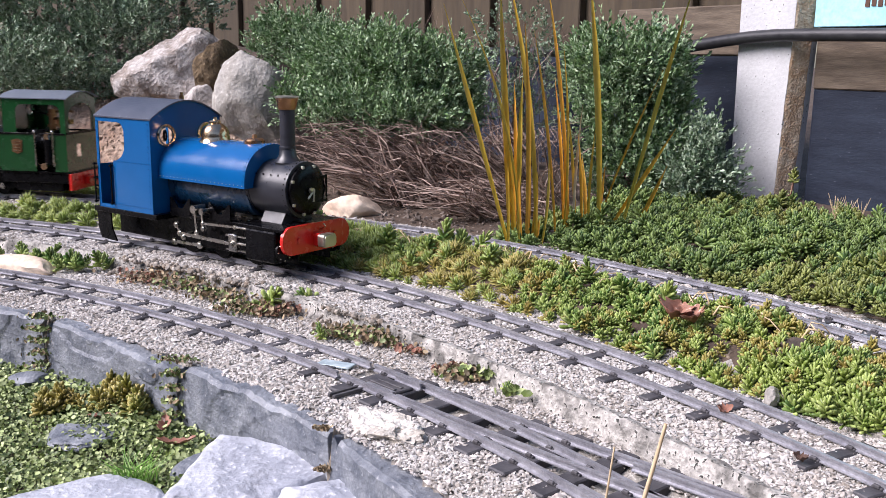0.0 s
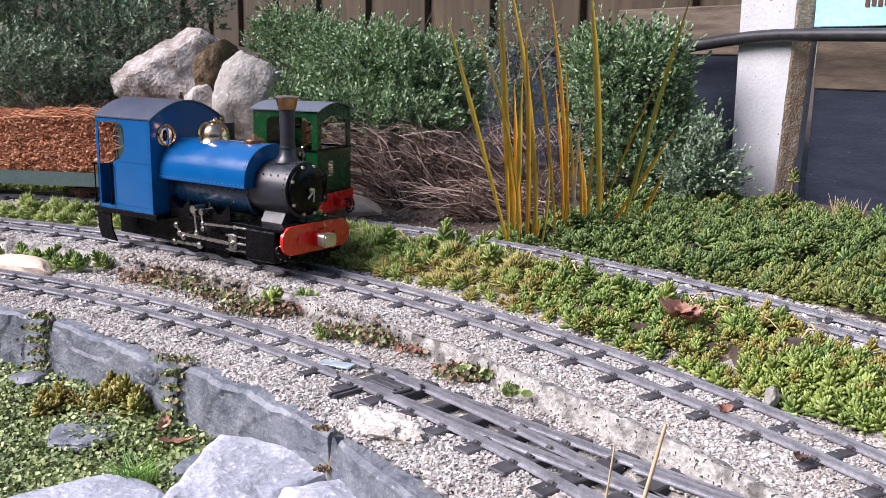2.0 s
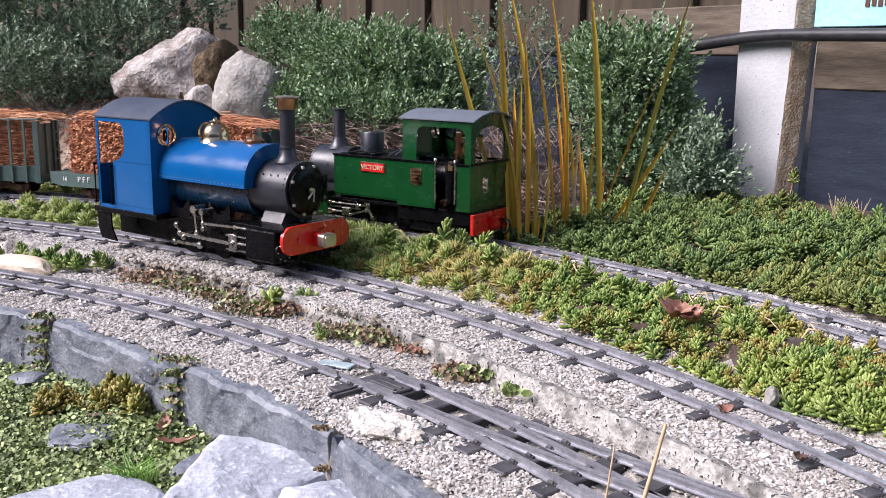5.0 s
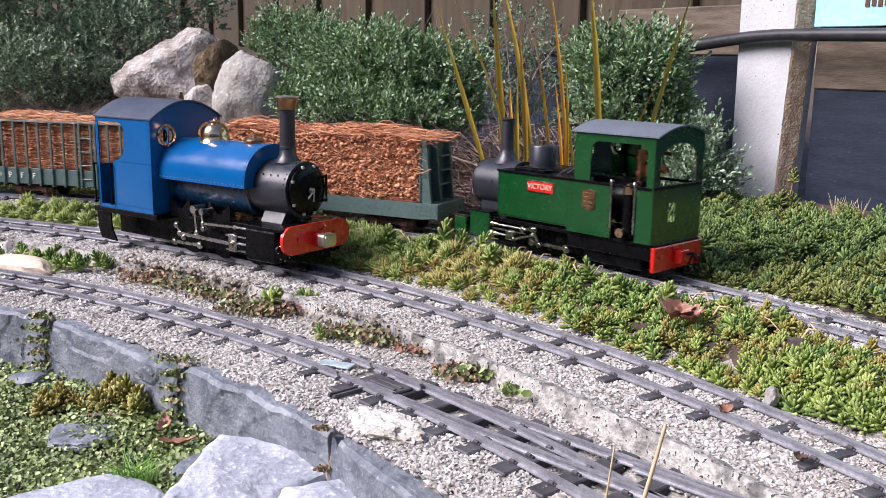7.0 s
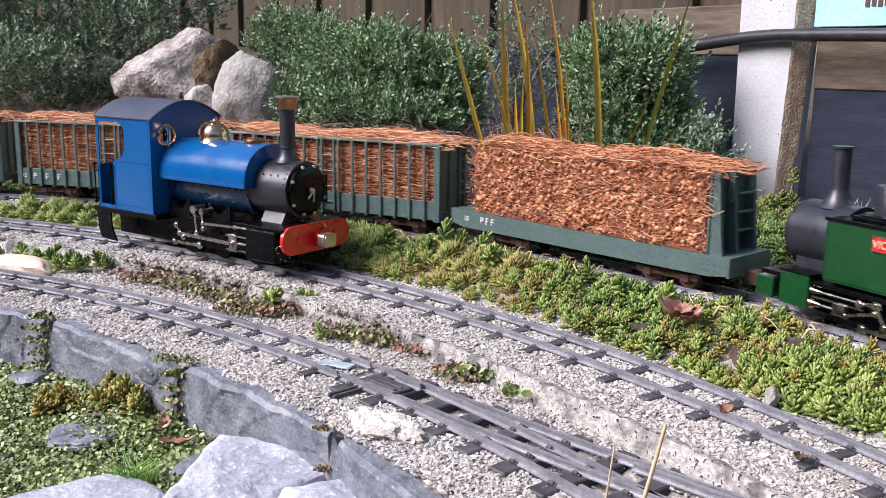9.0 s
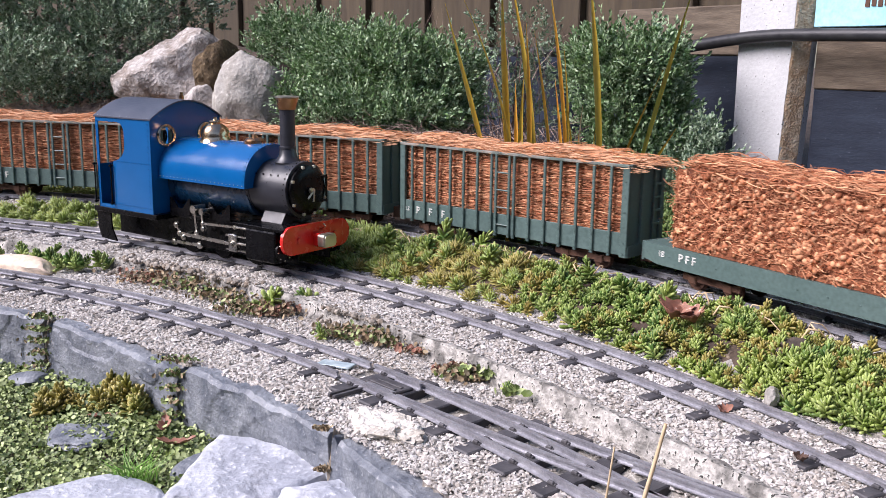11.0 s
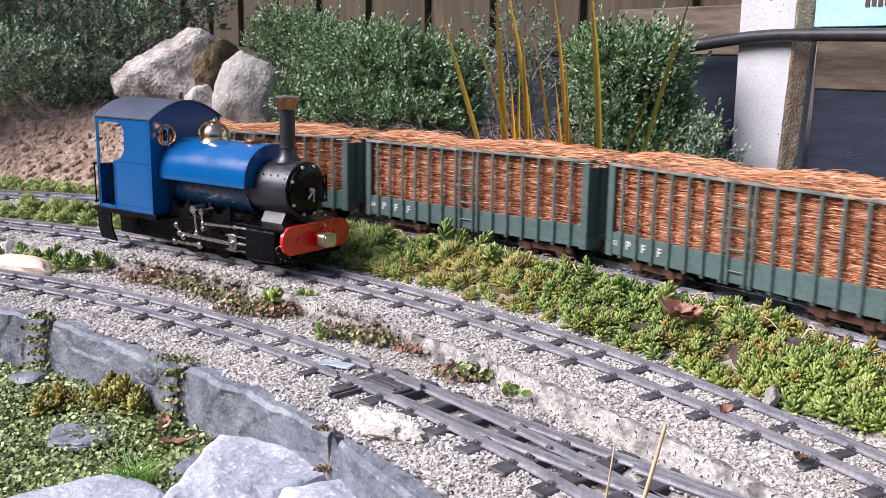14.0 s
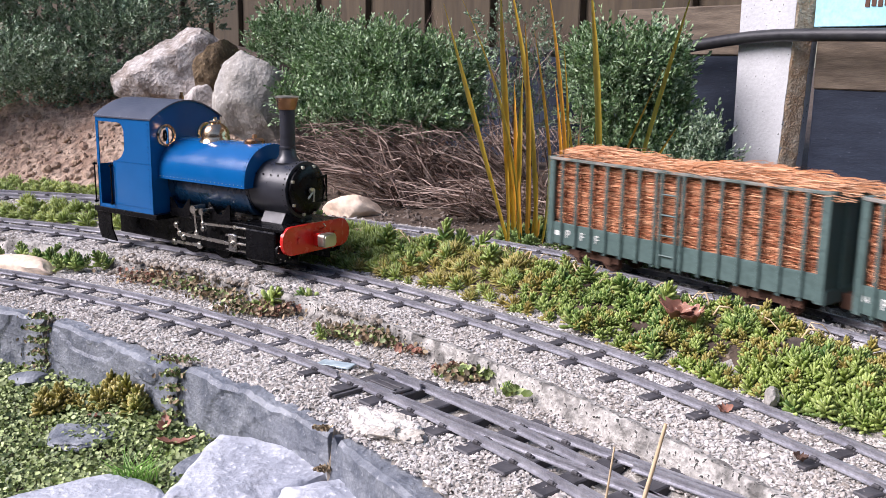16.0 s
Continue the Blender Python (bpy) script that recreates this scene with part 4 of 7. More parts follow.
# ---- blue saddle-tank engine, standing on the middle track ----
def blue_engine():
    e = thing("blue_engine", "blue riveted saddle-tank model steam engine standing on the middle track", "model locomotive", pose(-0.1378, 1.0078, Z_MID, 0, 0, -35.53))
    HW = 0.0525
    # cab
    cab = part("cab", _cab_sides(HW), "blue", e, "blue riveted cab with open doorway")
    bm = bmesh.new()
    roof_sheet(bm, -0.3185, -0.2095, HW + 0.0012, 0.1545, 0.1765)
    roof = part("roof", bm, "roofgrey", cab, "dark grey arched cab roof", smooth=40)
    pts = [(-0.317 + 0.0062 * k, -HW - 0.001 + 0.0015, 0.1575) for k in range(17)]
    rivets("roof_rivets", pts, cab, "silver", 0.0007, (0, -0.5, 0.85))
    # front wall with two round windows
    bm = bmesh.new()
    out = [(-HW, 0.046), (HW, 0.046)] + [(HW * (1 - 2 * k / 16), arch_z(HW * (1 - 2 * k / 16), HW + 0.0025, 0.1545, 0.1765)) for k in range(17)]
    plate(bm, out, [circle(-0.030, 0.137, 0.0105), circle(0.030, 0.137, 0.0105)], -0.2135, -0.2120, END)
    part("front_sheet", bm, "blue", cab, "blue cab front with brass-ringed windows")
    for sd in (-1, 1):
        bm = bmesh.new()
        lathe(bm, [(0.0098, -0.2125), (0.0134, -0.2125), (0.0134, -0.2105), (0.0120, -0.2095), (0.0098, -0.2098)], (0, sd * 0.030, 0.137), "X", 28)
        bm.faces.ensure_lookup_table()
        for f in [f for f in bm.faces if len(f.verts) > 4]:
            bm.faces.remove(f)
        part("window_ring", bm, "brass", cab, "brass spectacle ring", smooth=40)
        bm = bmesh.new()                                 # a dark curl inside the window
        tube(bm, [(-0.214, sd * 0.030 + 0.0035 * math.cos(t) - 0.001, 0.137 + 0.0062 * math.sin(t)) for t in np.linspace(-1.5, 1.5, 9)], 0.0012, 6)
        tube(bm, [(-0.214, sd * 0.030 - 0.001, 0.131), (-0.214, sd * 0.030 - 0.001, 0.143)], 0.0012, 6)
        part("window_catch", bm, "black", cab, "black catch inside window")
    bm = bmesh.new()
    box(bm, -0.3165, -0.3150, -HW, HW, 0.046, 0.098)
    part("rear_sheet", bm, "blue", cab)
    pts = [(-0.2165, -HW - 0.0006, 0.052 + 0.0066 * k) for k in range(16)] + [(-0.2835 + 0.0066 * k, -HW - 0.0006, 0.052) for k in range(10)] + [(-0.281 + 0.0066 * k, -HW - 0.0006, 0.104) for k in range(10)] + [(-0.3142, -HW - 0.0006, 0.056 + 0.0068 * k) for k in range(15)]
    rivets("side_rivets", pts, cab, "blue", 0.0008)
    pts = [(-0.2116, -HW + 0.004, 0.052 + 0.0066 * k) for k in range(15)]
    rivets("front_rivets", pts, cab, "blue", 0.0008, (1, 0, 0))
    for x in (-0.3185, -0.2860):
        bm = bmesh.new()
        tube(bm, [(x, -HW - 0.003, 0.050), (x, -HW - 0.003, 0.100)], 0.0009, 8)
        for z in (0.052, 0.098):
            cyl(bm, (x, -HW, z), (x, -HW - 0.005, z), 0.0014, seg=8)
        part("handrail", bm, "black", cab, "black upright handrail")
    # footplate, frames, rear skirt
    bm = bmesh.new()
    box(bm, -0.326, -0.205, -0.054, 0.054, 0.0395, 0.0455, 0.0006)
    box(bm, -0.205, -0.003, -0.034, 0.034, 0.0435, 0.0475, 0.0006)
    box(bm, -0.062, -0.003, -0.050, 0.050, 0.0475, 0.0515, 0.0006)
    part("footplate", bm, "black", e, "black running plate")
    bm = bmesh.new()
    for sd in (-1, 1):
        box(bm, -0.315, -0.004, sd * 0.024 - 0.0012, sd * 0.024 + 0.0012, 0.010, 0.0435, 0.0004)
    box(bm, -0.300, -0.02, -0.023, 0.023, 0.020, 0.040)
    part("frame", bm, "black", e, "black mainframes")
    for sd in (-1, 1):
        bm = bmesh.new()
        plate(bm, [(-0.325, 0.0395), (-0.298, 0.0395), (-0.297, 0.020), (-0.288, 0.004), (-0.318, 0.006), (-0.323, 0.018)], [], sd * 0.049, sd * 0.051, SIDE)
        part("cab_step", bm, "black", e, "black rear skirt plate")
    for x, w in ((-0.186, 0.018), (-0.118, 0.018)):
        for sd in (-1, 1):
            bm = bmesh.new()
            plate(bm, [(x - w, 0.0475), (x + w, 0.0475), (x + w, 0.066), (x + w - 0.003, 0.066), (x + 0.004, 0.054), (x - 0.004, 0.054), (x - w + 0.003, 0.066), (x - w, 0.066)], [], sd * 0.033, sd * 0.0345, SIDE)
            part("bracket", bm, "black", e, "black tank support bracket")
    # boiler, tank, smokebox
    bm = bmesh.new()
    cyl(bm, (-0.212, 0, 0.082), (-0.076, 0, 0.082), 0.0300, seg=36)
    part("boiler", bm, material("boiler_dark_blue", (0.004, 0.03, 0.07), (0.006, 0.035, 0.08), 0.3, coat=0.3, bump=0.02), e, "dark blue boiler barrel", smooth=40)
    bm = bmesh.new()
    prof = []
    for i in range(29):
        t = math.pi * i / 28
        prof.append((0.0435 * math.cos(t), 0.0885 + 0.0460 * max(math.sin(t), 0) ** 0.80))
    ring = {}
    for x in (-0.2118, -0.0660):
        ring[x] = [bm.verts.new((x, y, z)) for y, z in prof]
    a, b = ring[-0.2118], ring[-0.0660]
    for i in range(28):
        bm.faces.new((a[i], a[i + 1], b[i + 1], b[i]))
    bm.faces.new(a)
    bm.faces.new(b)
    bm.faces.new((a[0], b[0], b[28], a[28]))
    tank = part("saddle_tank", bm, "blue", e, "glossy blue saddle tank", smooth=40)
    pts = [(-0.208 + 0.0063 * k, -0.0438, 0.0915) for k in range(23)]
    rivets("tank_rivets", pts, tank, "silver", 0.0006)
    for x in (-0.0685, -0.2095):
        pts, i = [], 2
        for i in range(1, 28):
            y, z = prof[i]
            n = Vector((0, y, (z - 0.0885) * 1.1)).normalized()
            pts.append((x, y + n.y * 0.0003, z + n.z * 0.0003))
        rivets("tank_rivets", pts, tank, "blue", 0.0009, (0, -0.7, 0.7))
    bm = bmesh.new()
    cyl(bm, (-0.078, 0, 0.0877), (-0.019, 0, 0.0877), 0.0305, seg=44)
    cyl(bm, (-0.0782, 0, 0.0877), (-0.0735, 0, 0.0877), 0.0311, seg=44)
    cyl(bm, (-0.0235, 0, 0.0877), (-0.0165, 0, 0.0877), 0.0311, seg=44)
    smoke = part("smokebox", bm, "smokebox", e, "satin black riveted smokebox", smooth=40)
    for x in (-0.0760, -0.0200):
        rivets("ring_rivets", [(x, 0.0313 * math.cos(t), 0.0877 + 0.0313 * math.sin(t)) for t in np.linspace(0, 6.28, 34)[:-1]], smoke, "black", 0.0009, (0, -0.8, 0.6))
    rivets("saddle_rivets", [(-0.065 + 0.011 * k, -0.0262, 0.1045) for k in range(4)], smoke, "black", 0.0012, (0, -0.85, 0.5))
    bm = bmesh.new()
    plate(bm, [(-0.024, 0.0515), (0.024, 0.0515), (0.017, 0.063), (0.016, 0.070), (-0.016, 0.070), (-0.017, 0.063)], [], -0.062, -0.030, END)
    part("smokebox_saddle", bm, "smokebox", smoke, "grey smokebox saddle")
    bm = bmesh.new()
    lathe(bm, [(0.0275, -0.0165), (0.0275, -0.013), (0.0255, -0.0115), (0.016, -0.0095), (0.0, -0.0088)][:-1] + [(0.001, -0.0088)], (0, 0, 0.0877), "X", 40)
    door = part("smokebox_door", bm, "black", smoke, "black dished smokebox door", smooth=30)
    bm = bmesh.new()
    lathe(bm, [(0.0032, -0.0090), (0.0032, -0.0050), (0.0015, -0.0045)], (0, 0, 0.0877), "X", 14)
    tube(bm, [(-0.0045, 0, 0.0877), (-0.0042, -0.0085, 0.0800)], 0.0011, 8)
    tube(bm, [(-0.0035, 0, 0.0877), (-0.0032, -0.0015, 0.0760)], 0.0010, 8)
    cyl(bm, (-0.006, -0.004, 0.0893), (-0.003, -0.004, 0.0893), 0.002, seg=10)
    part("door_dart", bm, "silver", door, "bright two-handled door dart")
    bm = bmesh.new()
    for z in (0.0745, 0.1010):
        box(bm, -0.0125, -0.0095, 0.006, 0.0272, z - 0.0014, z + 0.0014, 0.0004)
    cyl(bm, (-0.011, 0.0272, 0.0725), (-0.011, 0.0272, 0.1030), 0.0013, seg=8)
    part("door_hinge", bm, "black", door, "black strap hinges")
    for k in (1.25, 1.9, 2.7, 3.7, 4.4, 5.0, 5.9):
        bm = bmesh.new()
        box(bm, -0.0135, -0.010, -0.0015, 0.0015, -0.0015, 0.0015, 0.0004, pose(0, 0.0268 * math.cos(k), 0.0877 + 0.0268 * math.sin(k)))
        part("door_clip", bm, "silver", door, "small bright door clip")
    bm = bmesh.new()
    lathe(bm, [(0.0155, 0.1165), (0.0125, 0.1195), (0.0100, 0.1235), (0.0088, 0.1300), (0.0086, 0.1310), (0.0092, 0.1312), (0.0092, 0.1335), (0.0084, 0.1340), (0.0084, 0.1780), (0.0086, 0.1745)], (-0.0425, 0, 0), "Z", 26)
    chim = part("chimney", bm, "smokebox", smoke, "tall black chimney", smooth=40)
    bm = bmesh.new()
    lathe(bm, [(0.0088, 0.1735), (0.0098, 0.1740), (0.0100, 0.1760), (0.0118, 0.1845), (0.0128, 0.1860), (0.0128, 0.1875), (0.0105, 0.1878), (0.0075, 0.1850)], (-0.0425, 0, 0), "Z", 28)
    cap = part("chimney_cap", bm, "copper", chim, "flared copper chimney cap", smooth=30)
    bm = bmesh.new()
    lathe(bm, [(0.0128, 0.1862), (0.0133, 0.1868), (0.0133, 0.1880), (0.0112, 0.1884)], (-0.0425, 0, 0), "Z", 28)
    part("cap_rim", bm, "silver", cap, "worn pale rim", smooth=30)
    # dome and filler
    bm = bmesh.new()
    lathe(bm, [(0.0195, 0.1310), (0.0182, 0.1328), (0.0168, 0.1350), (0.0164, 0.1385), (0.0160, 0.1420), (0.0146, 0.1462), (0.0118, 0.1498), (0.0080, 0.1522), (0.0072, 0.1526), (0.0072, 0.1548), (0.0058, 0.1560), (0.0026, 0.1566), (0.0020, 0.1580), (0.0020, 0.1600)], (-0.1600, 0, 0), "Z", 30)
    part("steam_dome", bm, "brass", e, "polished brass dome", smooth=40)
    bm = bmesh.new()
    lathe(bm, [(0.0115, 0.1330), (0.0115, 0.1370), (0.0100, 0.1385), (0.0085, 0.1395), (0.0030, 0.1400), (0.0025, 0.1430), (0.0012, 0.1440)], (-0.0945, 0, 0), "Z", 26)
    part("filler_cap", bm, "copper", e, "copper water filler cap", smooth=40)
    bm = bmesh.new()
    tube(bm, [(-0.233, 0.012, 0.172), (-0.233, 0.012, 0.182)], 0.0030, 10)
    cyl(bm, (-0.233, 0.012, 0.182), (-0.233, 0.012, 0.186), 0.0018, seg=8)
    part("whistle", bm, "brass", e, "small brass safety valve above the roof")
    # front beam, coupling
    bm = bmesh.new()
    plate(bm, rrect(-0.0525, 0.0525, 0.0225, 0.0535, 0.0148, 8), [], -0.004, 0.0, END)
    beam = part("buffer_beam", bm, "red", e, "bright red rounded buffer beam")
    bm = bmesh.new()
    box(bm, 0.0, 0.010, -0.0062, 0.0062, 0.0290, 0.0430, 0.0006)
    part("coupler_pocket", bm, "red", beam, "red coupling pocket")
    bm = bmesh.new()
    plate(bm, rrect(-0.0098, 0.0098, 0.0288, 0.0432, 0.0035), [], 0.0100, 0.0185, END)
    plate(bm, rrect(-0.0088, 0.0088, 0.0298, 0.0422, 0.0035), [], 0.0184, 0.0202, END)
    part("buffer", bm, "silver", beam, "worn silver centre buffer", smooth=40)
    bm = bmesh.new()
    tube(bm, [(0.0, 0.004, 0.0455), (0.006, 0.004, 0.0475), (0.009, 0.004, 0.0500), (0.006, 0.004, 0.0525)], 0.0010, 8)
    part("hook", bm, "brass", beam, "small brass coupling hook")
    for y in (-0.028, 0.028):
        bm = bmesh.new()
        cyl(bm, (0, y, 0.038), (0.002, y, 0.038), 0.0035, seg=6)
        part("beam_bolt", bm, "red", beam)
    # cylinders
    for sd in (-1, 1):
        bm = bmesh.new()
        box(bm, -0.058, -0.012, min(sd * 0.030, sd * 0.052), max(sd * 0.030, sd * 0.052), 0.0135, 0.0475, 0.0015)
        c = part("cylinder", bm, "black", e, "black cylinder block")
        bm = bmesh.new()
        lathe(bm, [(0.0112, -0.012), (0.0112, -0.0095), (0.009, -0.0085), (0.003, -0.0080)], (0, sd * 0.041, 0.0260), "X", 24)
        part("cylinder_cover", bm, "black", c, "round black cylinder cover", smooth=30)
        bm = bmesh.new()
        for k in range(8):
            t = k * math.pi / 4
            cyl(bm, (-0.0096, sd * 0.041 + 0.0095 * math.cos(t), 0.0260 + 0.0095 * math.sin(t)), (-0.0080, sd * 0.041 + 0.0095 * math.cos(t), 0.0260 + 0.0095 * math.sin(t)), 0.0008, seg=6)
        part("cover_bolts", bm, "steel", c)
        # motion gear
        y = sd * 0.041
        bm = bmesh.new()
        rod(bm, (-0.190, 0.0150), (-0.146, 0.0160), y, 0.0034, eye=0.0042)
        part("coupling_rod", bm, "steel", e, "steel coupling rod")
        bm = bmesh.new()
        rod(bm, (-0.176, 0.0270), (-0.088, 0.0250), y - sd * -0.003, 0.0040, eye=0.0040)
        part("connecting_rod", bm, "steel", e, "steel connecting rod")
        bm = bmesh.new()
        box(bm, -0.100, -0.058, y - 0.0012, y + 0.0012, 0.0330, 0.0350)
        box(bm, -0.100, -0.058, y - 0.0012, y + 0.0012, 0.0170, 0.0190)
        box(bm, -0.094, -0.081, y - 0.0030, y + 0.0030, 0.0165, 0.0360, 0.0008)
        cyl(bm, (-0.092, y, 0.026), (-0.056, y, 0.026), 0.0016, seg=10)
        cyl(bm, (-0.082, y, 0.044), (-0.056, y, 0.044), 0.0014, seg=10)
        part("crosshead", bm, "steel", e, "bright steel crosshead and slide bars")
        bm = bmesh.new()
        rod(bm, (-0.182, 0.0360), (-0.170, 0.0230), y - sd * -0.003, 0.0030, eye=0.0036)
        rod(bm, (-0.140, 0.0560), (-0.139, 0.0360), y, 0.0030, eye=0.0034)
        rod(bm, (-0.139, 0.0420), (-0.085, 0.0440), y, 0.0026, eye=0.0026)
        rod(bm, (-0.152, 0.0520), (-0.150, 0.0300), y, 0.0030, eye=0.0030)
        part("valve_gear", bm, "steel", e, "steel valve gear links")
        bm = bmesh.new()
        cyl(bm, (-0.150, sd * 0.030, 0.0575), (-0.150, sd * 0.046, 0.0575), 0.0048, seg=16)
        part("reverser_shaft", bm, "steel", e, "round steel reversing shaft end", smooth=40)
        bm = bmesh.new()
        cyl(bm, (-0.136, sd * 0.030, 0.0560), (-0.136, sd * 0.046, 0.0560), 0.0036, seg=16)
        part("lifting_pin", bm, "steel", e, "steel lifting pin", smooth=40)
        bm = bmesh.new()
        cyl(bm, (-0.168, sd * 0.033, 0.0255), (-0.168, sd * 0.043, 0.0255), 0.0032, seg=12)
        part("crank_pin", bm, "steel", e, "steel crank pin", smooth=40)
    for x in (-0.185, -0.130, -0.075):
        w = part("wheelset", wheel_bm(0.0165), "black", e, "black spoked wheels", loc=pose(x, 0, 0.0165))
    return e


def _cab_sides(HW):
    bm = bmesh.new()
    out = [(-0.3165, 0.0455), (-0.2120, 0.0455), (-0.2120, 0.1560), (-0.3165, 0.1560)]
    hole = [(-0.3120, 0.0500), (-0.2850, 0.0500), (-0.2850, 0.1030)]
    hole += [(-0.2850 + 0.0235 * math.sin(t), 0.1240 - 0.0200 * math.cos(t)) for t in np.linspace(0.25, 1.57, 6)]
    hole += [(-0.2735 + 0.0120 * math.cos(t), 0.1385 + 0.0120 * math.sin(t)) for t in np.linspace(0.1, 1.57, 6)]
    hole += [(-0.3120, 0.1505)]
    for sd in (-1, 1):
        plate(bm, out, [hole], sd * HW, sd * (HW - 0.0012), SIDE)
    return bm


blue_engine()


# ---- green side-tank engine of the moving train (x: the way it goes, cab first) ----
def green_engine():
    e = thing("green_engine", "green side-tank model steam engine running cab first", "model locomotive", back_pose(-0.868, 0.04))
    HW = 0.0440
    body = part("body", _green_sides(HW), "green", e, "green tank and cab sides")
    bm = bmesh.new()
    for sd in (-1, 1):
        box(bm, -0.101, 0.010, sd * 0.0335 - 0.0105, sd * 0.0335 + 0.0105, 0.0950, 0.0968, 0.0004)
    box(bm, -0.100, 0.008, -0.030, 0.030, 0.0946, 0.0960)
    part("tank_top", bm, "black", body, "black tank tops")
    for sd in (-1, 1):
        bm = bmesh.new()
        box(bm, -0.102, 0.108, sd * (HW + 0.0004) - 0.0009, sd * (HW + 0.0004) + 0.0009, 0.0945, 0.0972, 0.0003)
        part("beading", bm, "black", body, "black beading along the tank")
    for x0, n, z0, dz in ((0.0020, 9, 0.047, 0.0056), (0.0080, 9, 0.047, 0.0056), (0.0560, 9, 0.047, 0.0056)):
        rivets("side_rivets", [(x0, -HW - 0.0004, z0 + dz * k) for k in range(n)], body, "green", 0.0008)
    rivets("side_rivets", [(0.010 + 0.0058 * k, -HW - 0.0004, 0.0430) for k in range(9)], body, "green", 0.0008)
    rivets("top_rivets", [(-0.098 + 0.0046 * k, -HW - 0.0012, 0.0958) for k in range(36)], body, "black", 0.0006)
    # ends
    bm = bmesh.new()
    box(bm, -0.1005, -0.0990, -HW, HW, 0.0460, 0.0950)
    box(bm, -0.1000, 0.0040, -HW + 0.001, HW - 0.001, 0.0440, 0.0455)
    part("tank_front", bm, "green", body)
    bm = bmesh.new()
    out = [(-HW, 0.0400), (HW, 0.0400), (HW, 0.1465)] + [(HW * (1 - 2 * k / 14), arch_z(HW * (1 - 2 * k / 14), HW + 0.002, 0.1465, 0.1570)) for k in range(1, 14)] + [(-HW, 0.1465)]
    win = [(-0.034, 0.0985), (0.034, 0.0985), (0.034, 0.1220)] + [(0.034 * math.cos(t), 0.1220 + 0.0185 * math.sin(t)) for t in np.linspace(0.15, 2.99, 13)] + [(-0.034, 0.1220)]
    small = rrect(-0.016, -0.002, 0.060, 0.080, 0.002)
    plate(bm, out, [win, small], 0.1085, 0.1100, END)
    part("cab_back", bm, "green", e, "green cab back sheet with arched opening")
    bm = bmesh.new()
    box(bm, 0.1096, 0.1112, -HW, HW, 0.0950, 0.0985, 0.0003)
    part("back_beading", bm, "black", e, "black beading on the cab back")
    bm = bmesh.new()
    plate(bm, [(-HW + 0.001, 0.0970), (HW - 0.001, 0.0970), (HW - 0.001, 0.1465)] + [(HW * (1 - 2 * k / 14) * 0.98, arch_z(HW * (1 - 2 * k / 14), HW + 0.002, 0.1465, 0.1570)) for k in range(1, 14)] + [(-HW + 0.001, 0.1465)], [circle(-0.024, 0.128, 0.009), circle(0.024, 0.128, 0.009)], 0.0110, 0.0122, END)
    part("cab_front", bm, "green", e, "green cab front sheet")
    bm = bmesh.new()
    roof_sheet(bm, 0.0060, 0.1150, HW + 0.0025, 0.1465, 0.1570)
    part("roof", bm, "greenroof", e, "grey arched cab roof", smooth=40)
    bm = bmesh.new()
    box(bm, 0.1020, 0.1080, HW - 0.0022, HW - 0.0010, 0.0985, 0.1460)
    box(bm, 0.1070, 0.1083, 0.0345, HW - 0.001, 0.0985, 0.1400)
    part("inner_pillar", bm, "cream", e, "cream inside of the cab pillar")
    # boiler, smokebox, fittings
    bm = bmesh.new()
    cyl(bm, (-0.110, 0, 0.0760), (0.075, 0, 0.0760), 0.0235, seg=30)
    cyl(bm, (0.0745, 0, 0.0760), (0.0800, 0, 0.0760), 0.0225, 0.018, seg=30)
    part("boiler", bm, "black", e, "black boiler and firebox", smooth=40)
    bm = bmesh.new()
    cyl(bm, (-0.158, 0, 0.0740), (-0.1005, 0, 0.0740), 0.0285, seg=40)
    cyl(bm, (-0.161, 0, 0.0740), (-0.156, 0, 0.0740), 0.0262, 0.029, seg=40)
    lathe(bm, [(0.0245, -0.161), (0.020, -0.164), (0.010, -0.166), (0.001, -0.1665)], (0, 0, 0.0740), "X", 30)
    box(bm, -0.152, -0.108, -0.020, 0.020, 0.0380, 0.0560, 0.002)
    smoke = part("smokebox", bm, "smokebox", e, "grey-black smokebox", smooth=40)
    bm = bmesh.new()
    lathe(bm, [(0.0170, 0.0985), (0.0130, 0.1025), (0.0100, 0.1080), (0.0086, 0.1130), (0.0080, 0.1150), (0.0078, 0.1490), (0.0088, 0.1495), (0.0088, 0.1515), (0.0060, 0.1515)], (-0.1285, 0, 0), "Z", 26)
    part("chimney", bm, "smokebox", smoke, "plain black chimney", smooth=40)
    bm = bmesh.new()
    lathe(bm, [(0.0175, 0.0955), (0.0160, 0.0985), (0.0155, 0.1010), (0.0155, 0.1225), (0.0145, 0.1240), (0.0010, 0.1242)], (-0.0720, 0, 0), "Z", 28)
    dome = part("dome", bm, "smokebox", e, "flat-topped grey dome", smooth=40)
    bm = bmesh.new()
    lathe(bm, [(0.0036, 0.1240), (0.0036, 0.1290), (0.0026, 0.1300), (0.0024, 0.1330), (0.0010, 0.1335)], (-0.0740, 0, 0), "Z", 14)
    part("safety_valve", bm, "brass", dome, "brass safety valve", smooth=40)
    bm = bmesh.new()
    box(bm, -0.086, -0.040, -0.034, -0.018, 0.0968, 0.1000, 0.0008)
    box(bm, -0.080, -0.046, -0.031, -0.021, 0.1000, 0.1012, 0.0005)
    part("tank_filler", bm, "black", e, "black tank lid")
    bm = bmesh.new()
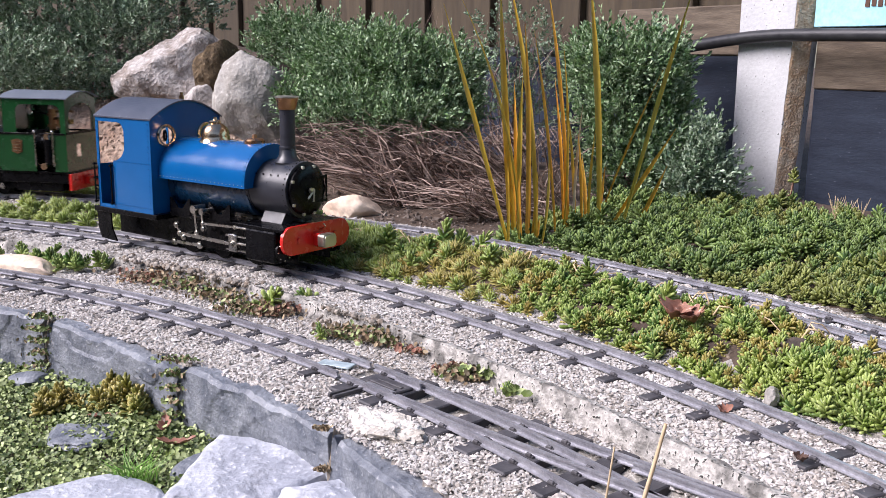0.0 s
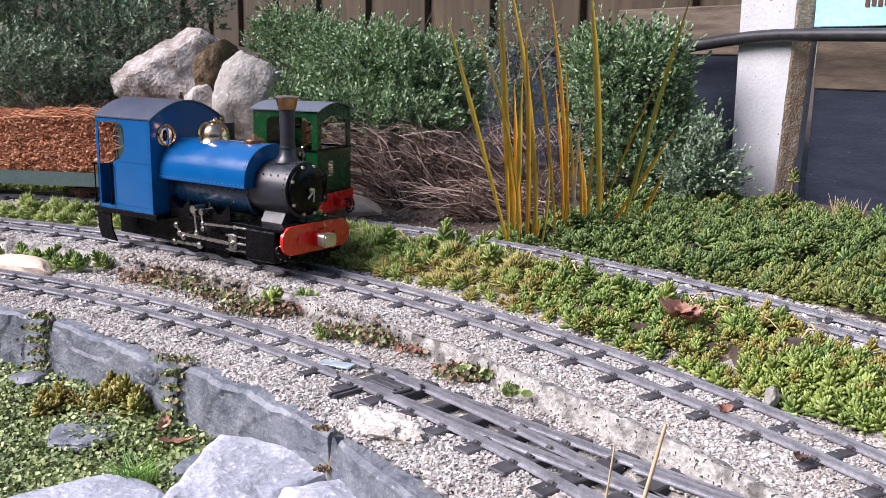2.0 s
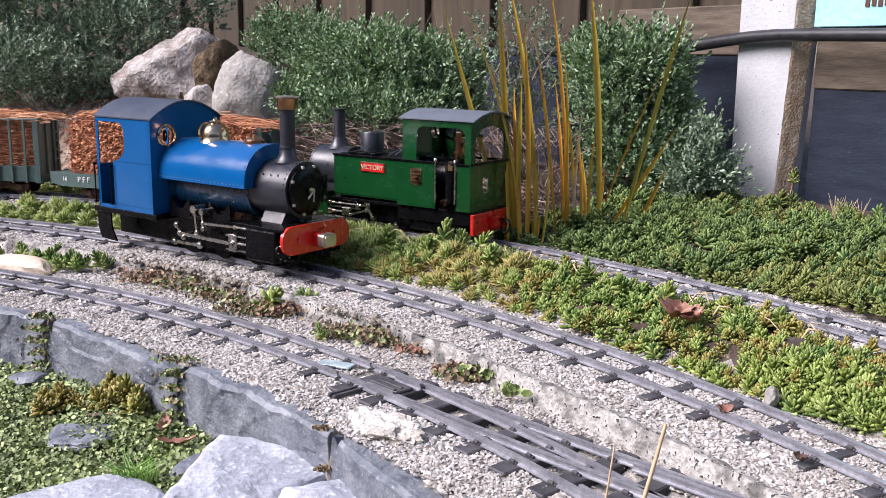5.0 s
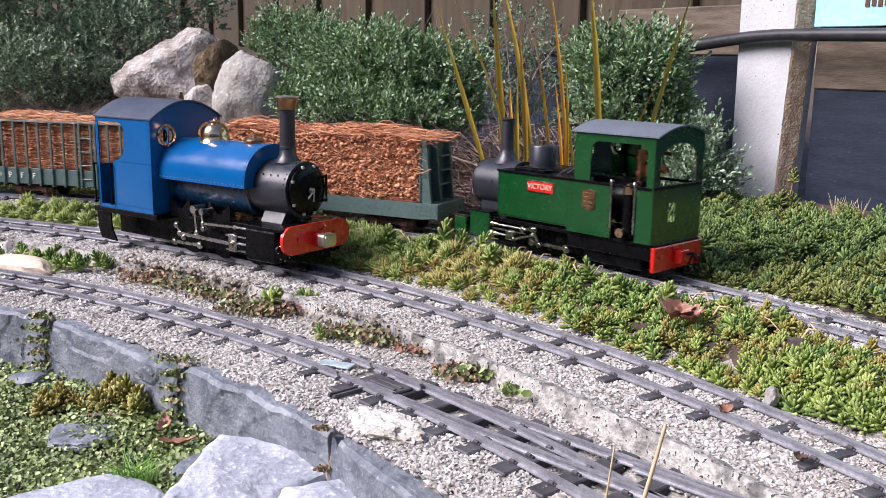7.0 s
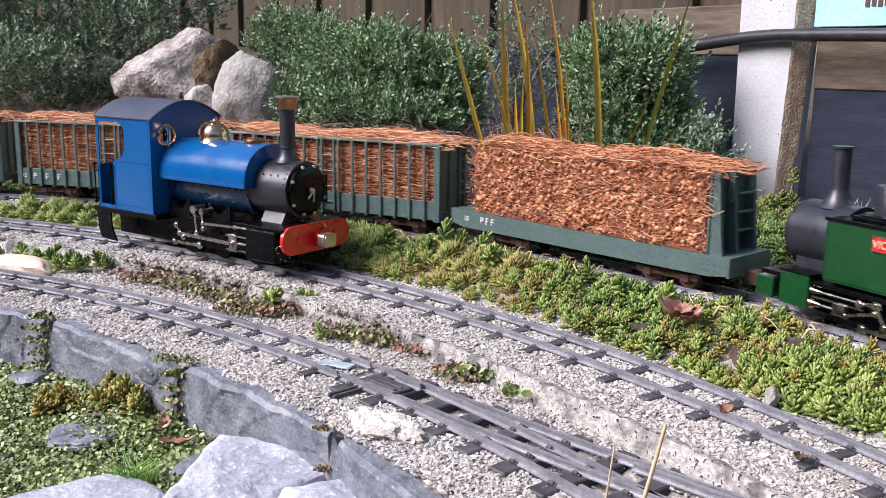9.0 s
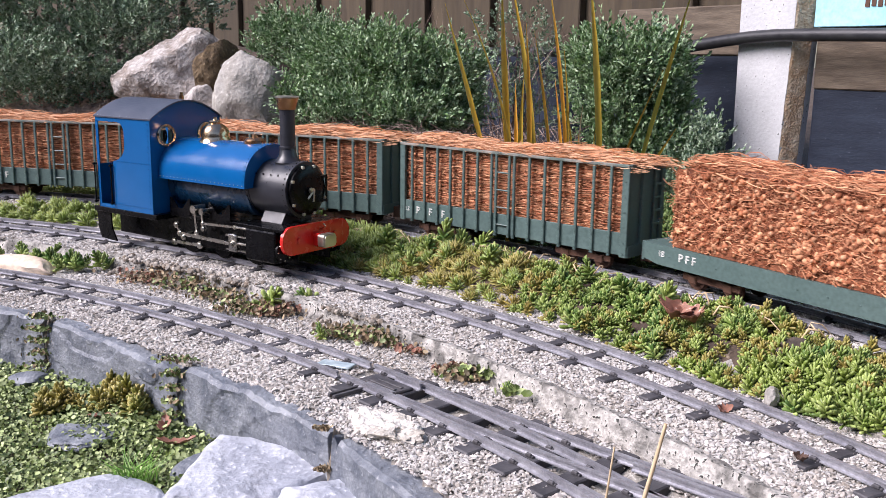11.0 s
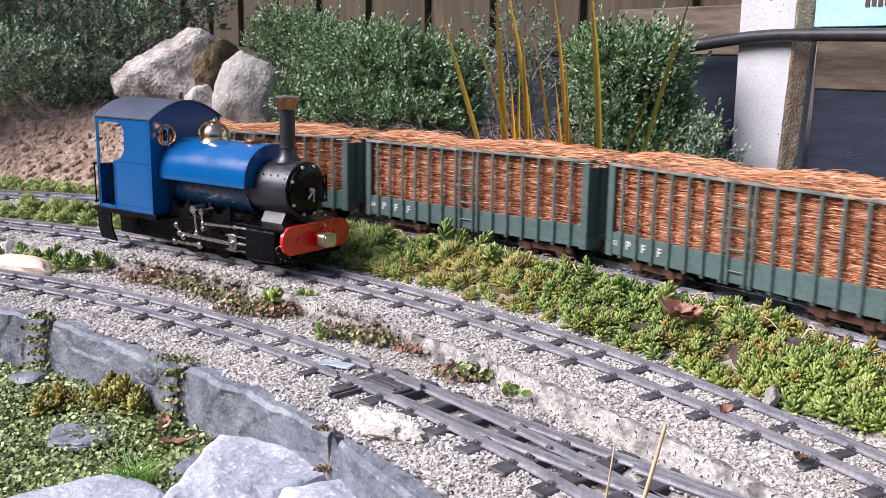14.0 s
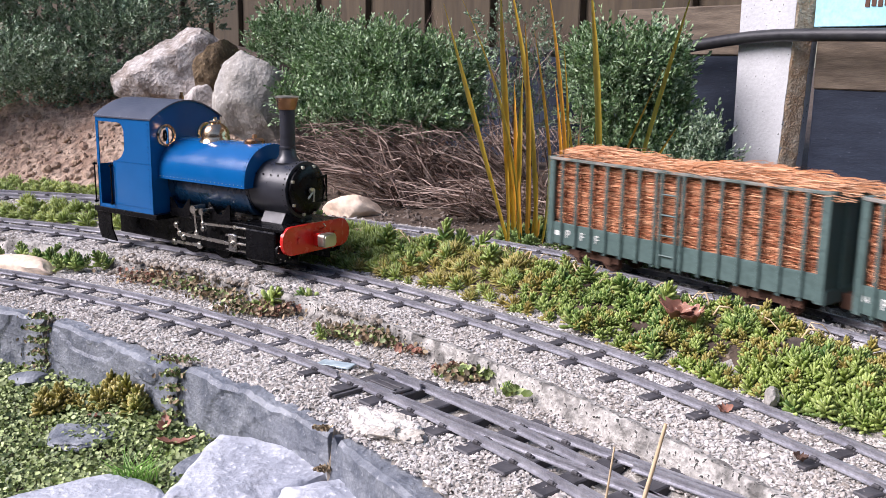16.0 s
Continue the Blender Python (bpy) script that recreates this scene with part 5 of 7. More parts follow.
    lathe(bm, [(0.0085, 0.0960), (0.0085, 0.1080), (0.0070, 0.1095), (0.0010, 0.1100)], (-0.0090, 0.006, 0), "Z", 18)
    tube(bm, [(-0.012, -0.004, 0.104), (-0.020, -0.014, 0.103), (-0.028, -0.020, 0.098), (-0.03, -0.022, 0.094)], 0.0012, 8)
    tube(bm, [(-0.006, -0.004, 0.104), (-0.010, -0.018, 0.104), (-0.016, -0.024, 0.098)], 0.0012, 8)
    part("turret", bm, "smokebox", e, "black steam turret with pipes", smooth=40)
    bm = bmesh.new()
    cyl(bm, (0.066, -0.004, 0.096), (0.066, -0.004, 0.130), 0.0052, seg=16)
    cyl(bm, (0.066, -0.004, 0.104), (0.066, -0.004, 0.108), 0.0075, seg=16)
    cyl(bm, (0.066, -0.004, 0.120), (0.066, -0.004, 0.124), 0.0075, seg=16)
    tube(bm, [(0.066, -0.004, 0.116), (0.082, -0.010, 0.116), (0.096, -0.010, 0.117)], 0.0024, 8)
    tube(bm, [(0.066, -0.004, 0.126), (0.080, 0.008, 0.128), (0.092, 0.012, 0.126)], 0.0020, 8)
    tube(bm, [(0.090, -0.010, 0.112), (0.104, -0.014, 0.113)], 0.0036, 10)
    cyl(bm, (0.082, -0.014, 0.105), (0.082, -0.014, 0.116), 0.0034, seg=10)
    part("fittings", bm, "copper", e, "copper pipes and valves in the cab", smooth=40)
    bm = bmesh.new()
    tube(bm, [(0.0420 + 0.005 * math.cos(t), -0.012, 0.133 + 0.007 * math.sin(t)) for t in np.linspace(0.3, 5.2, 14)], 0.0013, 8)
    tube(bm, [(0.044, -0.012, 0.126), (0.064, -0.006, 0.122)], 0.0013, 8)
    part("syphon", bm, "black", e, "black gauge pipe loop")
    bm = bmesh.new()
    cyl(bm, (0.0790, -0.0400, 0.0500), (0.0790, -0.0400, 0.0880), 0.0060, seg=18)
    lub = part("lubricator", bm, "black", e, "black lubricator in the doorway", smooth=40)
    bm = bmesh.new()
    cyl(bm, (0.0790, -0.0400, 0.0880), (0.0790, -0.0400, 0.0960), 0.0066, seg=18)
    cyl(bm, (0.0790, -0.0400, 0.0960), (0.0790, -0.0400, 0.0985), 0.0040, seg=12)
    part("lubricator_cap", bm, "brass", lub, "brass lubricator cap", smooth=40)
    bm = bmesh.new()
    cyl(bm, (0.0740, -0.0480, 0.0480), (0.0740, -0.0380, 0.0480), 0.0050, seg=14)
    part("drain_cock", bm, "brass", lub, "brass drain cock", smooth=40)
    for x in (0.0605, 0.0890):
        bm = bmesh.new()
        tube(bm, [(x, -HW - 0.0015, 0.0480), (x, -HW - 0.0015, 0.0975)], 0.0010, 8)
        lathe(bm, [(0.0018, 0.0975), (0.0022, 0.0995), (0.0014, 0.1015)], (x, -HW - 0.0015, 0), "Z", 10)
        part("handrail", bm, "steel", e, "steel cab handrail")
    # name plate and crest
    bm = bmesh.new()
    box(bm, -0.0555, -0.0165, -HW - 0.0012, -HW, 0.0765, 0.0895, 0.0003)
    npl = part("name_plate", bm, "brass", e, "red and brass name plate reading VICTORY")
    bm = bmesh.new()
    box(bm, -0.0540, -0.0180, -HW - 0.0016, -HW - 0.0010, 0.0778, 0.0882)
    part("red_field", bm, "red", npl)
    lettering("letters", "VICTORY", 0.0086, "cream", npl, pose(-0.0360, -HW - 0.0019, 0.0830, 90, 0, 0), 0.0005, "raised brass letters")
    bm = bmesh.new()
    plate(bm, [(0.0225, 0.0690), (0.0310, 0.0655), (0.0395, 0.0690), (0.0385, 0.0760), (0.0395, 0.0860), (0.0310, 0.0880), (0.0225, 0.0860), (0.0235, 0.0760)], [], -HW - 0.0010, -HW, SIDE)
    crest = part("crest_plate", bm, "copper", e, "small copper maker's plate")
    bm = bmesh.new()
    for k in range(4):
        box(bm, 0.0250, 0.0370, -HW - 0.0014, -HW - 0.0009, 0.0695 + 0.0044 * k, 0.0712 + 0.0044 * k)
    part("crest_lines", bm, "brass", crest)
    # footplate, frames, beams
    bm = bmesh.new()
    box(bm, -0.170, 0.112, -0.041, 0.041, 0.0362, 0.0400, 0.0005)
    box(bm, 0.000, 0.110, -0.040, 0.040, 0.0225, 0.0362, 0.001)
    box(bm, 0.020, 0.095, -0.036, 0.036, 0.0100, 0.0225, 0.001)
    part("footplate", bm, "black", e, "black footplate and ashpan")
    bm = bmesh.new()
    for sd in (-1, 1):
        box(bm, -0.165, 0.105, sd * 0.0230 - 0.0012, sd * 0.0230 + 0.0012, 0.0110, 0.0365)
    part("frame", bm, "black", e)
    bm = bmesh.new()
    box(bm, 0.1100, 0.1150, -0.0430, 0.0430, 0.0120, 0.0375, 0.0008)
    rb = part("rear_beam", bm, "red", e, "bright red buffer beam")
    bm = bmesh.new()
    box(bm, 0.1150, 0.1235, -0.008, 0.008, 0.0180, 0.0320, 0.001)
    part("coupler_pocket", bm, "red", rb)
    for y in (-0.034, 0.034):
        bm = bmesh.new()
        cyl(bm, (0.1150, y, 0.027), (0.1165, y, 0.027), 0.0018, seg=6)
        part("bolt", bm, "red", rb)
    bm = bmesh.new()
    tube(bm, [(0.1230, 0.004, 0.0270), (0.1300, 0.004, 0.0290), (0.1330, 0.004, 0.0230), (0.1310, 0.004, 0.0140), (0.1270, 0.004, 0.0160)], 0.0016, 8)
    tube(bm, [(0.1280 + 0.006 * math.cos(t), 0.010 + 0.003 * math.sin(t), 0.018 + 0.009 * math.sin(t)) for t in np.linspace(0, 6.2, 14)], 0.0011, 6)
    part("coupling_hook", bm, "black", rb, "hanging hook and chain")
    bm = bmesh.new()
    box(bm, -0.1760, -0.1560, -0.0400, 0.0400, 0.0150, 0.0330, 0.0008)
    part("front_beam", bm, "green", e, "green front buffer beam box")
    # cylinders and rods
    for sd in (-1, 1):
        y = sd * 0.0385
        bm = bmesh.new()
        box(bm, -0.1450, -0.1130, min(sd * 0.026, sd * 0.0445), max(sd * 0.026, sd * 0.0445), 0.0150, 0.0440, 0.0010)
        c = part("cylinder", bm, "green", e, "green cladded cylinder block")
        bm = bmesh.new()
        box(bm, -0.1460, -0.1120, min(sd * 0.025, sd * 0.0452), max(sd * 0.025, sd * 0.0452), 0.0440, 0.0455, 0.0004)
        part("cylinder_lid", bm, "black", c, "black cylinder lid")
        bm = bmesh.new()
        for z, r in ((0.0315, 0.0042), (0.0205, 0.0052)):
            lathe(bm, [(r, -0.118), (r, -0.113), (r * 0.6, -0.110), (r * 0.4, -0.104)], (0, y, z), "X", 16)
        part("gland", bm, "brass", c, "brass piston glands", smooth=40)
        bm = bmesh.new()
        cyl(bm, (-0.110, y, 0.0205), (-0.082, y, 0.0205), 0.0014, seg=8)
        cyl(bm, (-0.110, y, 0.0315), (-0.060, y, 0.0315), 0.0014, seg=8)
        box(bm, -0.113, -0.062, y - 0.001, y + 0.001, 0.0255, 0.0272)
        box(bm, -0.090, -0.078, y - 0.0028, y + 0.0028, 0.0165, 0.0265, 0.0006)
        part("slide_bar", bm, "steel", c, "steel slide bars and crosshead")
        bm = bmesh.new()
        rod(bm, (-0.066, 0.0310), (-0.048, 0.0330), y, 0.0034, eye=0.0036)
        rod(bm, (-0.050, 0.0330), (-0.040, 0.0170), y + sd * 0.001, 0.0030, eye=0.0034)
        rod(bm, (-0.078, 0.0180), (-0.050, 0.0260), y + sd * 0.001, 0.0026, eye=0.0028)
        part("valve_gear", bm, "steel", c, "steel valve gear links")
    return e


def _green_sides(HW):
    bm = bmesh.new()
    out = [(-0.1000, 0.0460), (0.0020, 0.0460), (0.0020, 0.0400), (0.0594, 0.0400), (0.0594, 0.0960), (0.0310, 0.0960), (0.0310, 0.1290)]
    out += [(0.0415 - 0.0105 * math.cos(t), 0.1290 + 0.0100 * math.sin(t)) for t in np.linspace(0.1, 1.57, 5)]
    out += [(0.0910 + 0.0105 * math.sin(t), 0.1290 + 0.0100 * math.cos(t)) for t in np.linspace(0.0, 1.47, 5)]
    out += [(0.1015, 0.0960), (0.0900, 0.0960), (0.0900, 0.0400), (0.1090, 0.0400), (0.1090, 0.1470), (0.0100, 0.1470), (0.0100, 0.0960), (-0.1000, 0.0960)]
    for sd in (-1, 1):
        plate(bm, out, [], sd * HW, sd * (HW - 0.0012), SIDE)
    return bm


green = green_engine()
GREEN_WHEELS = [part("wheelset", wheel_bm(0.0150, 9), "black", green, "black spoked wheels", loc=pose(x, 0, 0.0150)) for x in (-0.062, -0.012)]
GREEN_RODS = []
for sd in (-1, 1):
    bm = bmesh.new()
    rod(bm, (-0.025, 0.0), (0.025, 0.0), sd * 0.0335, 0.0036, eye=0.0044)
    GREEN_RODS.append((part("coupling_rod", bm, "steel", green, "steel coupling rod", loc=pose(-0.037, 0, 0.0090)), 0 if sd < 0 else 90))


ENGINE_SCALE = 0.99
seen = set()
for o in green.children_recursive:
    if o.data.name not in seen:
        seen.add(o.data.name)
        o.data.transform(Matrix.Scale(ENGINE_SCALE, 4))
    m_o = o.matrix_basis.copy()
    m_o.translation *= ENGINE_SCALE
    o.matrix_basis = m_o


# ---- wagons ----
def fibres(n, sample, seed, width=0.0005, segs=3, bend=0.10):
    """Loose fibres: ribbons of a few quads; sample(r, n) gives starts and ends."""
    r = np.random.default_rng(seed)
    a, b = sample(r, n)
    t = np.linspace(0, 1, segs + 1)
    mid = a[:, None, :] * (1 - t)[None, :, None] + b[:, None, :] * t[None, :, None]
    bow = r.normal(size=(n, 1, 3)) * np.linalg.norm(b - a, axis=1)[:, None, None] * bend
    mid = mid + bow * (4 * t * (1 - t))[None, :, None]
    side = np.cross(b - a, r.normal(size=(n, 3)))
    side = side / (np.linalg.norm(side, axis=1)[:, None] + 1e-9) * width * r.uniform(0.5, 1.3, (n, 1))
    v = np.stack([mid - side[:, None, :], mid + side[:, None, :]], 2).reshape(n, -1, 3)
    k = 2 * (segs + 1)
    f = []
    for i in range(segs):
        f.append([2 * i, 2 * i + 1, 2 * i + 3, 2 * i + 2])
    f = np.array(f)[None] + (np.arange(n) * k)[:, None, None]
    return v.reshape(-1, 3), f.reshape(-1, 4)


def join_np(parts_):
    vs, fs, n = [], [], 0
    for v, f in parts_:
        vs.append(v)
        fs.append(f + n)
        n += len(v)
    return np.concatenate(vs), np.concatenate(fs)


def mesh_part(name, v, f, mat, parent, label="", smooth=True, kind="stuff"):
    ob = new(name, np_mesh(name, v, f, mat, smooth))
    ob.parent = parent
    if label:
        ob["label"] = label
    if kind:
        ob["kind"] = kind
    return ob


def bogie(parent, x):
    """Brown bogie frame; its wheelsets are returned to be turned."""
    bm = bmesh.new()
    for sd in (-1, 1):
        box(bm, x - 0.036, x + 0.036, sd * 0.0245 - 0.0015, sd * 0.0245 + 0.0015, 0.0090, 0.0165, 0.0006)
        for wx in (-0.022, 0.022):
            box(bm, x + wx - 0.005, x + wx + 0.005, sd * 0.0265 - 0.0015, sd * 0.0265 + 0.0015, 0.0070, 0.0160, 0.0008)
    box(bm, x - 0.008, x + 0.008, -0.026, 0.026, 0.0100, 0.0185, 0.0008)
    bg = part("bogie", bm, "rust", parent, "rusty brown bogie frame")
    return [part("wheelset", wheel_bm(0.0105, 6, tread=0.0045), "rust", bg, "small spoked wheels", loc=pose(x + wx, 0, 0.0105)) for wx in (-0.022, 0.022)]


def coupling(parent, x, sd):
    bm = bmesh.new()
    box(bm, min(x, x + sd * 0.014), max(x, x + sd * 0.014), -0.007, 0.007, 0.0120, 0.0260, 0.0008)
    part("coupler", bm, "rust", parent, "rusty brown block coupler")
    bm = bmesh.new()
    tube(bm, [(x + sd * 0.012, 0.0, 0.024), (x + sd * 0.018, 0.002, 0.022), (x + sd * 0.024, 0.0, 0.021)], 0.0012, 6)
    part("coupling_link", bm, "steel", parent, "wire coupling link")


WL, WW, WZ0, WZ1, WBAND = 0.1650, 0.0345, 0.0185, 0.1150, 0.0440


def box_wagon():
    w = thing("bogie_wagon", "grey-green slatted bogie wagon lettered PFF", "model wagon", back_pose(-1.65, 0.1), "slatted wagons of the train")
    bm = bmesh.new()
    box(bm, -WL + 0.002, WL - 0.002, -WW + 0.003, WW - 0.003, 0.0195, 0.0225)
    part("floor", bm, "wagon_in", w)
    for sd in (-1, 1):
        bm = bmesh.new()
        box(bm, -WL, WL, min(sd * (WW - 0.0028), sd * WW), max(sd * (WW - 0.0028), sd * WW), WZ0 + 0.002, WBAND, 0.0004)
        part("side_panel", bm, "wagon", w, "grey-green lower side sheet")
        bm = bmesh.new()
        box(bm, -WL, WL, min(sd * (WW - 0.0025), sd * (WW + 0.0024)), max(sd * (WW - 0.0025), sd * (WW + 0.0024)), WZ1 - 0.0030, WZ1, 0.0005)
        part("top_rail", bm, "wagon_top", w, "grey-green top rail with dusty paint")
        xs = [-WL + 0.0212 * k for k in range(1, 7)] + [-0.0165, -0.0095, 0.0095, 0.0165] + [WL - 0.0212 * k for k in range(6, 0, -1)]
        bm = bmesh.new()
        box(bm, -0.0016, 0.0016, min(sd * (WW + 0.0002), sd * (WW + 0.0028)), max(sd * (WW + 0.0002), sd * (WW + 0.0028)), WZ0, WZ1 - 0.003, 0.0004)
        for z in (0.0225, 0.0395):
            cyl(bm, (0, sd * (WW + 0.0026), z), (0, sd * (WW + 0.0034), z), 0.0009, seg=6)
        me = None
        for x in xs:
            if me is None:
                rib = part("rib", bm, "wagon", w, "upright channel rib", loc=pose(x, 0, 0))
                me = rib.data
            else:
                rib = new("rib", me)
                rib.parent, rib.matrix_basis = w, pose(x, 0, 0)
                rib["label"] = "upright channel rib"
        for x in (-WL + 0.0040, WL - 0.0040):
            bm = bmesh.new()
            box(bm, x - 0.0042, x + 0.0042, min(sd * (WW - 0.003), sd * (WW + 0.0016)), max(sd * (WW - 0.003), sd * (WW + 0.0016)), WZ0, WZ1 - 0.003, 0.0005)
            for z in (0.0225, 0.034, 0.050, 0.066, 0.082, 0.098):
                cyl(bm, (x, sd * (WW + 0.0014), z), (x, sd * (WW + 0.0024), z), 0.0009, seg=6)
            part("corner_post", bm, "wagon", w, "riveted corner post")
        for z in (0.0320, 0.0520, 0.0720, 0.0920):
            bm = bmesh.new()
            tube(bm, [(-0.0095, sd * (WW + 0.0016), z), (0.0095, sd * (WW + 0.0016), z)], 0.0009, 6)
            part("ladder_rung", bm, "wagon", w)
    for sd in (-1, 1):
        x = sd * (WL - 0.0012)
        bm = bmesh.new()
        box(bm, x - 0.0014, x + 0.0014, -WW, WW, WZ0, WZ1, 0.0004)
        box(bm, min(x, x + sd * 0.0030), max(x, x + sd * 0.0030), -WW, WW, WZ1 - 0.004, WZ1 + 0.0004, 0.0004)
        box(bm, min(x, x + sd * 0.0026), max(x, x + sd * 0.0026), -WW, WW, WZ0, 0.0310, 0.0004)
        end = part("end_panel", bm, "wagon", w, "grey-green end sheet with posts")
        for y in (-0.012, 0.012, 0.026):
            bm = bmesh.new()
            box(bm, min(x, x + sd * 0.0040), max(x, x + sd * 0.0040), y - 0.0016, y + 0.0016, 0.0310, WZ1 - 0.004, 0.0004)
            part("end_post", bm, "wagon", end)
        for z in (0.050, 0.064, 0.078, 0.092):
            bm = bmesh.new()
            box(bm, min(x + sd * 0.0022, x + sd * 0.0046), max(x + sd * 0.0022, x + sd * 0.0046), 0.010, 0.026, z - 0.0010, z + 0.0010)
            part("end_rung", bm, "wagon", end)
        coupling(w, sd * WL, sd)
    for k in range(3):
        lettering("letter", "PFF"[k], 0.0125, "white", w, pose(-0.1343 + 0.0210 * k, -WW - 0.0004, 0.0325, 90, 0, 0), label="white painted letter")
    wheels = bogie(w, -0.105) + bogie(w, 0.105)
    return w, wheels


def coir_load(flat=False):
    """The bale that a wagon carries: a rough core, bundled strands on its sides and loose fibres on top."""
    b = thing("coir_bale", "rust-brown coir bale carried on a wagon", "bale", back_pose(-1.65, 0.1), "bales of the train")
    x0, x1, y, z0, z1 = (-0.160, 0.150, 0.0335, 0.0405, 0.1190) if flat else (-0.1600, 0.1600, 0.0292, 0.0226, 0.1145)
    bm = bmesh.new()
    nx_, nz_, ny_ = 60, 14, 10
    box(bm, x0, x1, -y, y, z0, z1)
    bmesh.ops.subdivide_edges(bm, edges=bm.edges[:], cuts=15, use_grid_fill=True)
    for v in bm.verts:
        n = Vector((0, v.co.y / y, max(0, (v.co.z - z0) / (z1 - z0) * 2 - 1))).normalized()
        q = Vector((v.co.x * (30 if flat else 6), v.co.y * 30, v.co.z * (30 if flat else 80)))
        if v.co.z > z0 + 0.004:
            v.co += n * 0.0022 * noise.noise(q * 2.2) + Vector((0, 0, 0.004 * noise.noise(Vector((v.co.x * 14, v.co.y * 20, 1))) if v.co.z > z1 - 0.002 else 0))
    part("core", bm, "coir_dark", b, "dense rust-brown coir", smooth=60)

    def sides(r, n):
        sd = np.where(r.random(n) < 0.8, -1.0, 1.0)
        xs, zs = r.uniform(x0, x1, n), r.uniform(z0 + 0.003, z1, n)
        row = zs + 0.0012 * np.sin(xs * 60)
        ln = r.uniform(0.008, 0.022, n)
        a = np.stack([xs, sd * (y + 0.0004 + r.random(n) * 0.0018), row], 1)
        e = np.stack([np.clip(xs + ln, x0, x1), sd * (y + 0.0004 + r.random(n) * 0.0018), row + r.normal(0, 0.0013, n)], 1)
        return a, e

    def tops(r, n):
        xs, ys = r.uniform(x0, x1, n), r.uniform(-y - 0.003, y + 0.003, n)
        zt = z1 + 0.001 + r.random(n) * 0.007 + 0.003 * np.sin(xs * 31) - 0.004 * (ys / y) ** 2
        ang, ln = r.normal(0, 0.45, n), r.uniform(0.012, 0.040, n)
        a = np.stack([xs, ys, zt], 1)
        return a, a + np.stack([ln * np.cos(ang), ln * np.sin(ang) * 0.6, r.normal(0.0005, 0.0018, n)], 1)

    def hairs(r, n):
        xs = r.uniform(x0, x1, n)
        a = np.stack([xs, r.choice([-1.0, 1.0], n) * y, r.uniform(z0 + 0.005 if flat else 0.052, z1, n)], 1)
        return a, a + np.stack([r.normal(0, 0.008, n), np.sign(a[:, 1]) * r.uniform(0.001, 0.003, n), r.normal(0, 0.005, n)], 1)

    if flat:
        r = np.random.default_rng(9)
        n = 1300
        sd = np.where(r.random(n) < 0.75, -1.0, 1.0)
        pos = np.stack([r.uniform(x0 + 0.003, x1 - 0.003, n), sd * (y + r.uniform(-0.0010, 0.0012, n)), r.uniform(z0 + 0.003, z1 - 0.002, n)], 1)
        endf = r.random(n) < 0.12
        pos[endf] = np.stack([np.where(r.random(endf.sum()) < 0.5, x0 - 0.0005, x1 + 0.0005), r.uniform(-y, y, endf.sum()), r.uniform(z0 + 0.003, z1 - 0.002, endf.sum())], 1)
        s = r.uniform(0.0016, 0.0034, n)
        v, f = scatter(ICO_V, ICO_F, pos, rot_to(r.normal(size=(n, 3)), r.uniform(0, 6, n)), s[:, None] * r.uniform(0.7, 1.2, (n, 3)))
        pale = r.random(n) < 0.25
        k = len(ICO_V)
        mesh_part("tuft_layer", v, f, "coir", b, "rounded coir tufts")
        pos2 = pos[pale] + np.array([0, -0.0008, 0]) * sd[pale][:, None] * -1 * np.array([0, 1, 0])
        v, f = scatter(ICO_V, ICO_F, pos2, rot_to(r.normal(size=(pale.sum(), 3)), r.uniform(0, 6, pale.sum())), s[pale][:, None] * r.uniform(0.5, 0.9, (pale.sum(), 3)))
        mesh_part("stalk_layer", v, f, "coir_pale", b, "pale cut stalk ends")
        v, f = join_np([fibres(9000, hairs, 5, 0.00042), fibres(2600, tops, 6, 0.00045)])
        mesh_part("fibre_layer", v, f, "coir", b, "loose orange-brown fibres")
    else:
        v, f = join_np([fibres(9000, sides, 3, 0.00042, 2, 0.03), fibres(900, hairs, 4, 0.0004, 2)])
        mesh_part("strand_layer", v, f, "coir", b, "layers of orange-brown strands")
        r = np.random.default_rng(14)
        n = 320
        e_x = np.where(r.random(n) < 0.5, x0 + 0.003 + 0.030 * r.random(n) ** 1.6, x1 - 0.003 - 0.030 * r.random(n) ** 1.6)
        pos = np.stack([e_x, np.where(r.random(n) < 0.7, -1.0, 1.0) * (y - 0.0008), r.uniform(0.047, z1 - 0.006, n)], 1)
        v, f = scatter(ICO_V, ICO_F, pos, rot_to(r.normal(size=(n, 3)), r.uniform(0, 6, n)), r.uniform(0.0022, 0.0046, n)[:, None] * r.uniform(0.4, 1.2, (n, 3)))
        mesh_part("end_clump", v, f, "coir_dark", b, "dark matted coir at the ends")
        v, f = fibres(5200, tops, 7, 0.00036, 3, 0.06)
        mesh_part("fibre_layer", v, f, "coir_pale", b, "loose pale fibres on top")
    return b


